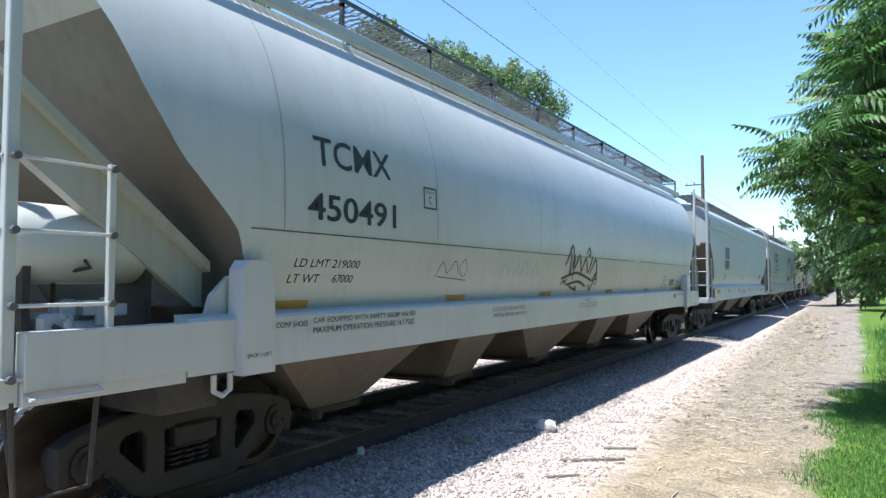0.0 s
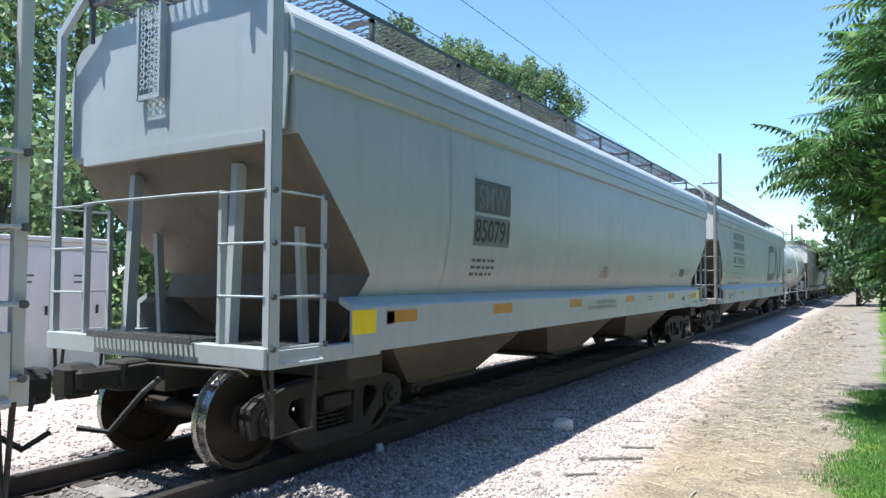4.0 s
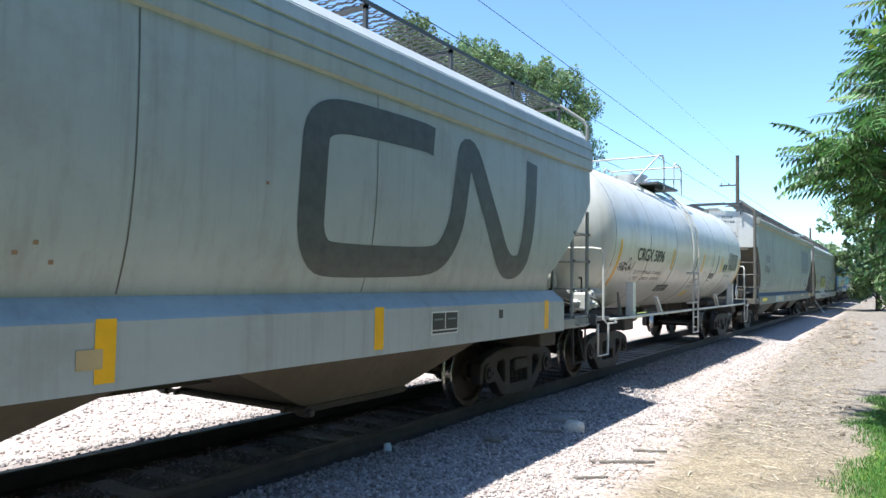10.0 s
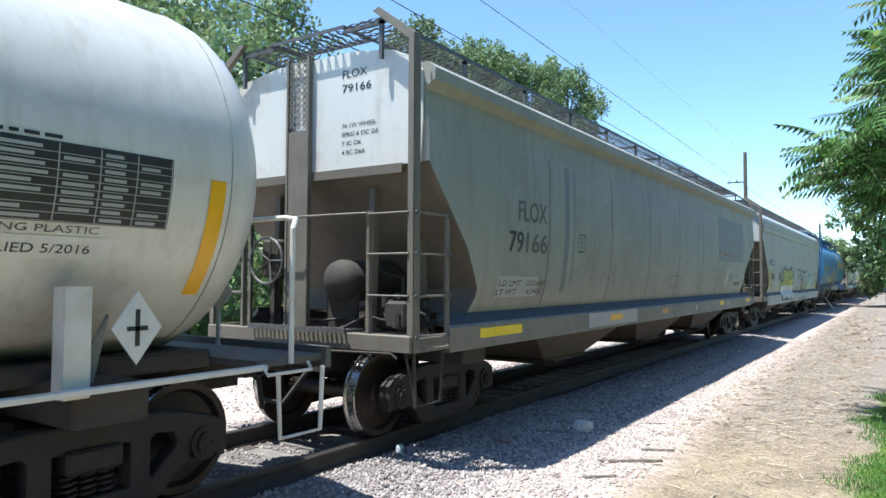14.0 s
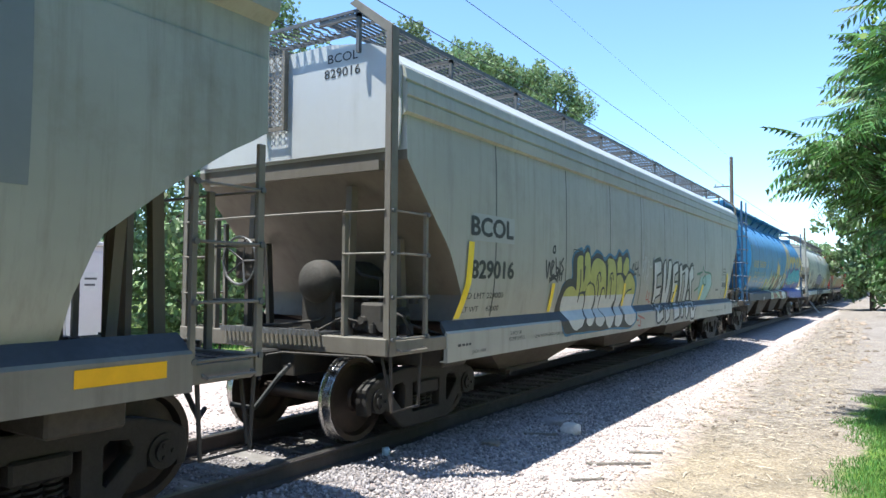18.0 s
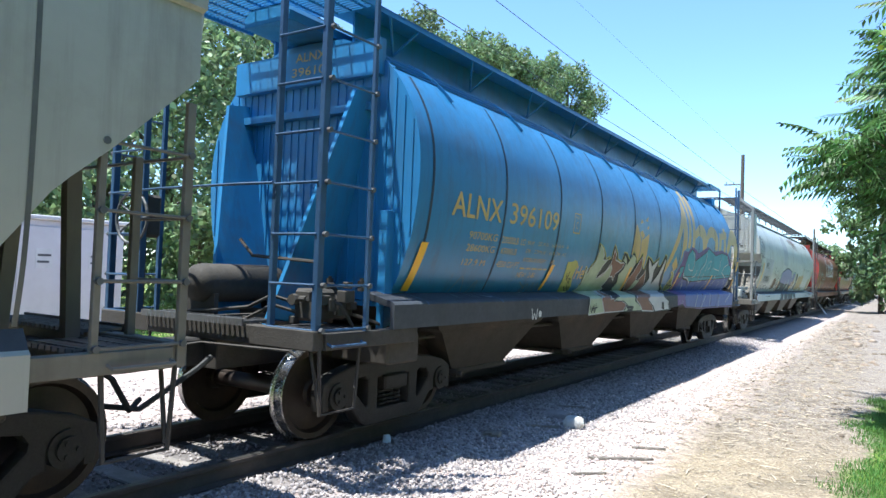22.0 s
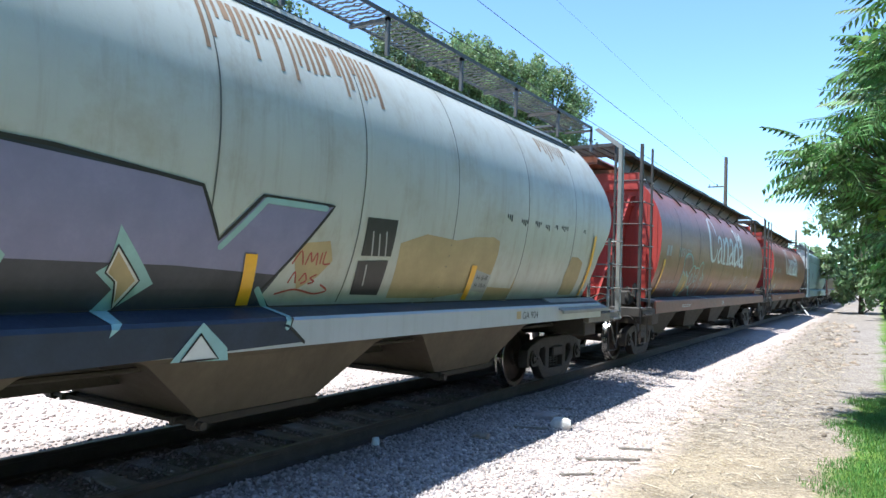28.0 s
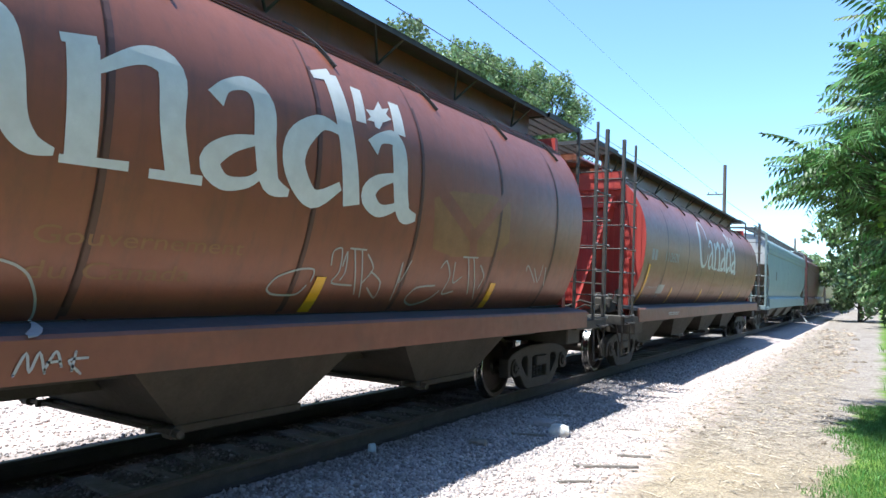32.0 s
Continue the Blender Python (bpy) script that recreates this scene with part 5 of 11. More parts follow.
def brake_gear(car, L, e, material, wheel=True, rx=0.35, rz=1.72, rr=0.24, wx=-0.55, wz=1.95):
    """Reservoir, brake cylinder, valve block and hand wheel on one end platform."""
    y = 0.0 if e == 0 else L
    d = 1 if e == 0 else -1
    g = Geo()
    a, b = y + d * 0.32, y + d * 1.22
    rings = [(a - d * 0.16 * math.sin(w), rr * math.cos(w)) for w in (1.5, 1.2, 0.8, 0.4, 0.0)] + [(b + d * 0.16 * math.sin(w), rr * math.cos(w)) for w in (0.0, 0.4, 0.8, 1.2, 1.5)]
    n = 24
    vs = [(rx + r * math.cos(2 * math.pi * i / n), yy, rz + r * math.sin(2 * math.pi * i / n)) for yy, r in rings for i in range(n)]
    fs = [(k * n + i, k * n + (i + 1) % n, (k + 1) * n + (i + 1) % n, (k + 1) * n + i) for k in range(len(rings) - 1) for i in range(n)]
    g.add(vs, fs + [tuple(range(n)), tuple(range((len(rings) - 1) * n, len(rings) * n))])
    part("air_reservoir", g, material, car, smooth=40)
    for k in (a, b - d * 0.06):
        part("reservoir_bracket", Geo().box(rx - 0.22, rx + 0.22, *sorted((k, k + d * 0.05)), 1.12, rz - 0.1), M["under"], car)
    g = Geo().box(0.86, 1.18, *sorted((y + d * 0.42, y + d * 0.66)), 1.2, 1.5, 0.03).box(0.9, 1.14, *sorted((y + d * 0.66, y + d * 0.96)), 1.22, 1.44, 0.03)
    rs = random.Random(round(L * 100) + e)
    for _ in range(26):
        # caps, flanges and bolted covers
        cx, cy, cz, k = rs.uniform(0.82, 1.26), y + d * rs.uniform(0.38, 1.02), rs.uniform(1.2, 1.56), rs.uniform(0.025, 0.06)
        axis = rs.choice((Vector((1, 0, 0)), Vector((0, 1, 0)), Vector((0, 0, 1))))
        c = Vector((cx, cy, cz))
        if rs.random() < 0.6:
            g.cyl(c - axis * k * 1.3, c + axis * k * 1.3, k, 8).cyl(c + axis * k * 1.3, c + axis * k * 1.9, k * 0.5, 6)
        else:
            g.box(cx - k, cx + k, cy - k * 1.2, cy + k * 1.2, cz - k, cz + k, 0.008)
    part("control_valve", g, material, car)
    pipe = [(1.0, y + d * 0.6, 1.46), (1.0, y + d * 0.6, 1.75), (rx + 0.3, y + d * 0.7, 1.8), (rx + 0.1, y + d * 0.7, 1.97)]
    runs = [pipe, [(0.9, y + d * 0.98, 1.3), (0.5, y + d * 1.2, 1.2), (-0.5, y + d * 1.2, 1.2)], [(1.1, y + d * 0.98, 1.25), (1.3, y + d * 1.3, 1.12)],
            [(0.85, y + d * 0.5, 1.35), (0.6, y + d * 0.4, 1.42), (0.4, y + d * 0.3, 1.3), (0.0, y + d * 0.25, 1.25), (-0.6, y + d * 0.3, 1.2)],
            [(0.9, y + d * 0.42, 1.28), (0.75, y + d * 0.28, 1.34), (0.5, y + d * 0.2, 1.2), (0.3, y + d * 0.2, 1.12)], [(1.2, y + d * 0.5, 1.42), (1.34, y + d * 0.55, 1.36), (1.36, y + d * 0.7, 1.16)]]
    for run in runs:
        part("air_pipe", Geo().tube(run, 0.018, 6), M["under"], car)
    # levers and rods of the brake rigging, lying over the platform
    part("brake_lever", Geo().box(-0.9, 0.9, *sorted((y + d * 0.86, y + d * 0.92)), 1.16, 1.24).box(-0.05, 0.03, *sorted((y + d * 0.3, y + d * 1.3)), 1.13, 1.2), M["under"], car)
    part("brake_rod", Geo().tube([(0.45, y + d * 0.2, 1.2), (0.5, y + d * 1.45, 1.02)], 0.024, 6), M["under"], car)
    if wheel:
        g = Geo()
        cx, cy, cz = wx, y + d * 0.02, wz
        ring = [(cx + 0.27 * math.cos(w), cy, cz + 0.27 * math.sin(w)) for w in [2 * math.pi * i / 24 for i in range(25)]]
        g.tube(ring, 0.016, 6)
        for k in range(5):
            w = 2 * math.pi * k / 5
            g.cyl((cx, cy + d * 0.05, cz), (cx + 0.27 * math.cos(w), cy, cz + 0.27 * math.sin(w)), 0.012, 5)
        part("brake_wheel", g, M["grate"], car)
        part("brake_housing", Geo().box(cx - 0.16, cx + 0.16, *sorted((cy + d * 0.06, cy + d * 0.24)), cz - 0.2, cz + 0.25, 0.03).box(cx - 0.03, cx + 0.03, *sorted((cy + d * 0.1, cy + d * 0.16)), 1.1, cz - 0.17), material, car)


WALKWAY = {}


def walkway_mesh(L, w, solid, material, diamond):
    """An open steel grating, w wide, laid along y."""
    key = (round(L, 2), w, solid, material.name)
    if key not in WALKWAY:
        g = Geo()
        if solid:
            g.box(0, w, 0, L, -0.012, 0.012)
            g.box(w - 0.02, w, 0, L, -0.05, 0.012)
        else:
            g.box(0, 0.012, 0, L, -0.02, 0.02)
            g.box(w - 0.014, w, 0, L, -0.025, 0.025)
            n = int(L / 0.11)
            for i in range(n):
                y = i * L / n
                if diamond:
                    m = 4
                    for k in range(m):
                        x0, x1 = w * k / m, w * (k + 1) / m
                        ya, yb = (y, y + 0.055) if k % 2 == 0 else (y + 0.055, y)
                        t = 0.011
                        g.add([(x0, ya - t, 0), (x0, ya + t, 0), (x1, yb + t, 0), (x1, yb - t, 0), (x0, ya - t, -0.012), (x0, ya + t, -0.012), (x1, yb + t, -0.012), (x1, yb - t, -0.012)],
                              [(0, 3, 2, 1), (4, 5, 6, 7), (0, 1, 5, 4), (2, 3, 7, 6), (1, 2, 6, 5), (3, 0, 4, 7)])
                        g.add([(x0, 2 * y + 0.055 - ya - t, 0), (x0, 2 * y + 0.055 - ya + t, 0), (x1, 2 * y + 0.055 - yb + t, 0), (x1, 2 * y + 0.055 - yb - t, 0)], [(0, 1, 2, 3)])
                elif i % 3 == 0:
                    g.box(0, w, y, y + 0.014, -0.02, 0.01)
            if not diamond:
                m = 8
                for k in range(1, m):
                    g.box(w * k / m - 0.006, w * k / m + 0.006, 0, L, -0.012, 0.012)
        WALKWAY[key] = g.mesh("running_board", material)
    return WALKWAY[key]


def running_boards(car, L, z, x0, w, roof, material, every=1.65, solid=False, diamond=True, over=0.15, ends=True, brackets=True):
    """Walkways along both sides of the roof on struts, joined by boards across the ends."""
    me = walkway_mesh(L - 2 * over, w, solid, material, diamond)
    for s in (-1, 1):
        ob = put("running_board", me, car, at=pose(s * (x0 + (w if s < 0 else 0)), over, z))
        if not solid:
            tagged(ob, kind="stuff")
    cross = walkway_mesh(2 * x0, 0.5, solid, material, diamond)
    for y in (over, L - over - 0.5) if ends else ():
        tagged(put("end_board", cross, car, at=pose(x0, y, z, 0, 0, 90)), kind="stuff")
    n = max(2, round((L - 2 * over) / every))
    for i in range(n + 1 if brackets else 0):
        y = over + 0.02 + (L - 2 * over - 0.04) * i / n
        for s in (-1, 1):
            g = Geo().box(min(s * (x0 + w - 0.04), s * (x0 + w)), max(s * (x0 + w - 0.04), s * (x0 + w)), y - 0.012, y + 0.03, roof, z, 0.0)
            g.box(min(s * x0, s * (x0 + w)), max(s * x0, s * (x0 + w)), y - 0.012, y + 0.03, z - 0.07, z - 0.03)
            part("walkway_strut", g, material, car)


def roof_cover(car, L, prof, material, name="roof", y=0.12, y2=None):
    """A roof by its half outline (half width, height), from the eave up to the ridge."""
    poly = [(w, z) for w, z in prof] + [(-w, z) for w, z in prof[::-1]]
    return part(name, Geo().prism(poly, "y", y, L - (y if y2 is None else y2)), material, car, smooth=20)


def hatch_cover(car, L, z, material, w=0.28):
    part("hatch", Geo().prism([(-w, z - 0.1), (w, z - 0.1), (w, z), (w * 0.7, z + 0.09), (-w * 0.7, z + 0.09), (-w, z)], "y", 0.7, L - 0.7), material, car)


# ---- paint on the sides ----


def ribbon(pts, w):
    """A flat stroke with round ends along (y, z) points."""
    out, faces = [], []
    P2 = [Vector(p) for p in pts]
    dense = []
    for a, b in zip(P2, P2[1:]):
        k = max(1, int((b - a).length / 0.06))
        dense += [a.lerp(b, i / k) for i in range(k)]
    dense.append(P2[-1])
    for i, p in enumerate(dense):
        d = (dense[min(i + 1, len(dense) - 1)] - dense[max(i - 1, 0)]).normalized()
        nrm = Vector((-d.y, d.x))
        out += [p + nrm * w / 2, p - nrm * w / 2]
    faces = [(2 * i, 2 * i + 1, 2 * i + 3, 2 * i + 2) for i in range(len(dense) - 1)]
    for p in (dense[0], dense[-1]) if w < 0.2 else ():
        k = len(out)
        out += [p + Vector((math.cos(2 * math.pi * j / 10), math.sin(2 * math.pi * j / 10))) * w / 2 for j in range(10)]
        faces.append(tuple(range(k, k + 10)))
    return [tuple(p) for p in out], faces


def rounded(pts, closed, n=4):
    """Points along a smooth curve through the given (y, z) corners."""
    P = [Vector(p) for p in (pts[:-1] if closed and pts[0] == pts[-1] else pts)]
    m = len(P)
    out = []
    for k in range(m if closed else m - 1):
        if closed:
            p = [P[(k + j) % m] for j in (-1, 0, 1, 2)]
        else:
            p = [P[min(max(k + j, 0), m - 1)] for j in (-1, 0, 1, 2)]
        for i in range(n):
            t = i / n
            out.append(tuple(p[1] + (p[2] - p[1]) * (3 * t * t - 2 * t ** 3) + 0.42 * (p[2] - p[0]) * (t ** 3 - 2 * t * t + t) + 0.42 * (p[3] - p[1]) * (t ** 3 - t * t)))
    if not closed:
        out.append(tuple(P[-1]))
    elif pts[0] == pts[-1]:
        out.append(out[0])
    return out


class Side:
    """Paint on a car's camera side: flat shapes in (y, z) laid onto the curve of the body."""

    def __init__(self, car, prof, sill=None, head=None, cap=None):
        self.cap = cap
        self.car, self.prof, self.sill, self.head, self.shift = car, prof, sill, head, 0.0

    def x(self, z):
        if self.sill and z < self.sill:
            return 1.6
        if self.cap and self.cap[0] <= z < self.cap[1]:
            top = 1.575 + (self.cap[2] - 1.575) * (z - self.cap[0]) / (self.cap[1] - self.cap[0])
            return max(top, width_at(self.prof, z)) if z > self.prof[0][0] else top
        if self.head and z > self.head[0]:
            return self.head[1]
        return width_at(self.prof, z)

    def lay(self, name, verts, faces, material, off=0.004, label="", cut=0.07, clip=None, layer=0):
        bm = bmesh.new()
        vs = [bm.verts.new(((i // layer) * 0.0005 if layer else 0, p[0], p[1])) for i, p in enumerate(verts)]
        for f in faces:
            try:
                bm.faces.new([vs[i] for i in f])
            except ValueError:
                pass
        big = [f for f in bm.faces if len(f.verts) > 4]
        if big and len(faces) == 1:
            big[0].normal_update()
        if big:
            bmesh.ops.triangulate(bm, faces=big)
        if clip:
            for zc, up in ((clip[0], -1), (clip[1], 1)):
                bmesh.ops.bisect_plane(bm, geom=bm.verts[:] + bm.edges[:] + bm.faces[:], plane_co=(0, 0, zc), plane_no=(0, 0, up), clear_outer=True)
        zs = [p[1] for p in verts]
        z = math.floor(min(zs) / cut) * cut + cut
        while z < max(zs):
            bmesh.ops.bisect_plane(bm, geom=bm.verts[:] + bm.edges[:] + bm.faces[:], plane_co=(0, 0, z), plane_no=(0, 0, 1))
            z += cut
        if self.cap:
            for z in (self.cap[0] - 0.026, self.cap[0] + 0.0005, self.cap[1] - 0.015, self.cap[1] + 0.0005):
                if min(zs) < z < max(zs):
                    bmesh.ops.bisect_plane(bm, geom=bm.verts[:] + bm.edges[:] + bm.faces[:], plane_co=(0, 0, z), plane_no=(0, 0, 1))
        for v in bm.verts:
            v.co.x += self.x(v.co.z) + off
            v.co.y += self.shift
            if self.cap and self.cap[0] <= v.co.z < self.cap[1]:
                v.co.z += off
        bmesh.ops.recalc_face_normals(bm, faces=bm.faces[:])
        me = bpy.data.meshes.new(name)
        bm.to_mesh(me)
        bm.free()
        me.materials.append(material)
        return put(name, me, self.car, label)

    def rect(self, y0, y1, z0, z1, material, name="painted_panel", off=0.004, skew=0.0, label=""):
        return self.lay(name, [(y0, z0), (y1, z0), (y1 + skew, z1), (y0 + skew, z1)], [(0, 1, 2, 3)], material, off, label)

    def rects(self, list_, material, name="painted_panel", off=0.004, label=""):
        if len(list_) < 40 and name != "small_print":
            return [self.rect(*r, material, name, off, 0.0, label) for r in list_]
        vs, fs = [], []
        for y0, y1, z0, z1 in list_:
            k = len(vs)
            vs += [(y0, z0), (y1, z0), (y1, z1), (y0, z1)]
            fs.append((k, k + 1, k + 2, k + 3))
        return tagged(self.lay(name, vs, fs, material, off, label), kind="stuff")

    def poly(self, pts, material, name="graffiti", off=0.004, clip=None):
        if name == "reflector_strip" and self.cap and max(p[1] for p in pts) > self.cap[1] + 0.1:
            clip = (self.cap[1] + 0.01, 9)
        if name == "graffiti" and len(pts) > 7:
            pts = rounded(pts, True)
        return self.lay(name, pts, [tuple(range(len(pts)))], material, off, "", 0.07, clip)

    def brush(self, pts, material, name="lettering", off=0.004):
        """A stroke whose width changes along its (y, z, width) points."""
        dense = []
        for k in range(len(pts) - 1):
            p = [Vector(pts[min(max(k + j, 0), len(pts) - 1)]) for j in (-1, 0, 1, 2)]
            for i in range(5):
                t = i / 5
                dense.append(0.5 * (2 * p[1] + (p[2] - p[0]) * t + (2 * p[0] - 5 * p[1] + 4 * p[2] - p[3]) * t * t + (3 * p[1] - p[0] - 3 * p[2] + p[3]) * t ** 3))
        dense.append(Vector(pts[-1]))
        vs = []
        for i, p in enumerate(dense):
            d = (dense[min(i + 1, len(dense) - 1)] - dense[max(i - 1, 0)]).to_2d().normalized()
            w = p.z / 2
            vs += [(p.x - d.y * w, p.y + d.x * w), (p.x + d.y * w, p.y - d.x * w)]
        return self.lay(name, vs, [(2 * i, 2 * i + 1, 2 * i + 3, 2 * i + 2) for i in range(len(dense) - 1)], material, off)

    def text(self, words, y, z, w, h, material, name="lettering", off=0.004, fat=0.0, skew=0.0, rise=0.0, label="", bold=0.022):
        cu = bpy.data.curves.new("t", "FONT")
        cu.body, cu.size, cu.resolution_u = words, 1.0, 3
        cu.offset = min(fat, 0.004)
        ob = bpy.data.objects.new("t", cu)
        scene.collection.objects.link(ob)
        dg = bpy.context.evaluated_depsgraph_get()
        me = bpy.data.meshes.new_from_object(ob.evaluated_get(dg))
        co = np.array([v.co[:2] for v in me.vertices])
        fs = [tuple(p.vertices) for p in me.polygons]
        bpy.data.objects.remove(ob)
        bpy.data.curves.remove(cu)
        bpy.data.meshes.remove(me)
        lo, hi = co.min(0), co.max(0)
        co = (co - lo) / (hi - lo)
        pts = [(y + a * w + skew * b * h, z + b * h + rise * a) for a, b in co]
        if h < 0.15:
            return tagged(self.lay(name, pts, fs, material, off, label), kind="stuff")
        # the letters one by one: faces that share points, joined where they stand over one another
        lead = list(range(len(pts)))

        def root(i):
            while lead[i] != i:
                i = lead[i]
            return i

        for f in fs:
            for i in f[1:]:
                lead[root(i)] = root(f[0])
        groups = {}
        for f in fs:
            groups.setdefault(root(f[0]), []).append(f)
        spans = []
        for gf in groups.values():
            ys = [pts[i][0] for f in gf for i in f]
            a, b = min(ys), max(ys)
            for sp in spans:
                if min(b, sp[1]) - max(a, sp[0]) > 0.5 * min(b - a, sp[1] - sp[0]):
                    sp[0], sp[1] = min(a, sp[0]), max(b, sp[1])
                    sp[2].extend(gf)
                    break
            else:
                spans.append([a, b, list(gf)])
        k = bold * h
        for a, b, gf in spans:
            ids = sorted({i for f in gf for i in f})
            at = {v: n for n, v in enumerate(ids)}
            vs, ff = [], []
            for dy, dz in ((0, 0), (k, 0), (-k, 0), (0, 0.6 * k), (0, -0.6 * k)):
                n = len(vs)
                vs += [(pts[i][0] + dy, pts[i][1] + dz) for i in ids]
                ff += [tuple(at[i] + n for i in f) for f in gf]
            self.lay("letter" if name == "lettering" else name, vs, ff, material, off, label, 0.1, None, len(ids))

    def bars(self, y, z, w, h, rows, material, name="small_print", off=0.004, seed=1):
        """Print too small to read, as rows of word-long bars."""
        rs = random.Random(seed)
        out = []
        for r in range(rows):
            zz = z + h * (rows - 1 - r) / rows
            a = y
            while a < y + w * rs.uniform(0.75, 1.0):
                k = rs.uniform(0.06, 0.16) * w + 0.02
                out.append((a, min(a + k, y + w), zz + 0.12 * h / rows, zz + 0.58 * h / rows))
                a += k + 0.03 * w + 0.012
        return self.rects(out, material, name, off)

    def blocks(self, y, z, w, h, n, material, name="name_block", off=0.004):
        k = w / n
        return self.rects([(y + i * k, y + i * k + k * 0.72, z, z + h) for i in range(n)], material, name, off)

    def strokes(self, lines, w, material, name="graffiti", off=0.004, label=""):
        for pts in lines:
            if len(pts) > 2 and not name.startswith("sprayed"):
                pts = rounded(pts, pts[0] == pts[-1])
            vs, fs = ribbon(pts, w)
            self.lay(name, vs, fs, material, off, label, 0.1)

    def seam(self, y, z0, z1, material, w=0.012):
        return self.lay("weld_seam", [(y - w / 2, z0), (y + w / 2, z0), (y + w / 2, z1), (y - w / 2, z1)], [(0, 1, 2, 3)], material, 0.003, cut=0.12)

    def plate_box(self, y0, y1, z0, z1, material, words=True):
        t = 0.018
        self.rects([(y0, y1, z0, z0 + t), (y0, y1, z1 - t, z1), (y0, y0 + t, z0 + t, z1 - t), (y1 - t, y1, z0 + t, z1 - t)], material, "plate_mark")
        if words:
            k = y1 - y0
            self.text("PLATE", y0 + 0.2 * k, z0 + 0.72 * (z1 - z0), 0.6 * k, 0.12 * (z1 - z0), material)
            self.text("C", y0 + 0.37 * k, z0 + 0.25 * (z1 - z0), 0.26 * k, 0.34 * (z1 - z0), material)

    def data_panel(self, y0, y1, z0, z1):
        self.rect(y0, y1, z0, z1, M["white"], "data_panel", 0.003)
        k, t = (y1 - y0), 0.015
        h = z1 - z0
        self.rects([(y0 + t, y0 + k / 2 - t / 2, z0 + 0.22 * h, z1 - t), (y0 + k / 2 + t / 2, y1 - t, z0 + 0.22 * h, z1 - t), (y0 + t, y1 - t, z0 + t, z0 + 0.16 * h)], M["placard"], "data_panel_print", 0.006)
        self.rects([(y0 + 3 * t, y0 + k / 2 - 3 * t, z0 + 0.62 * h, z0 + 0.7 * h), (y0 + k / 2 + 3 * t, y1 - 3 * t, z0 + 0.62 * h, z0 + 0.7 * h)], M["greypatch"], "data_panel_line", 0.009)


def end_text(car, words, x, z, w, h, y, material):
    """Lettering on an end sheet, read from ahead of the car."""
    cu = bpy.data.curves.new("t", "FONT")
    cu.body, cu.size, cu.resolution_u, cu.offset = words, 1.0, 3, 0.006
    ob = bpy.data.objects.new("t", cu)
    scene.collection.objects.link(ob)
    me = bpy.data.meshes.new_from_object(ob.evaluated_get(bpy.context.evaluated_depsgraph_get()))
    co = np.array([v.co[:2] for v in me.vertices])
    fs = [tuple(p.vertices) for p in me.polygons]
    bpy.data.objects.remove(ob)
    bpy.data.curves.remove(cu)
    bpy.data.meshes.remove(me)
    lo, hi = co.min(0), co.max(0)
    co = (co - lo) / (hi - lo)
    tagged(part("end_lettering", Geo().add([(x + a * w, y, z + b * h) for a, b in co], fs), material, car), kind="stuff")


CARS = []


def new_car(q, L, label, category="railway car"):
    car = tagged(new("freight_car"), label, category, "cars of the freight train")
    CARS.append((car, q))
    return car


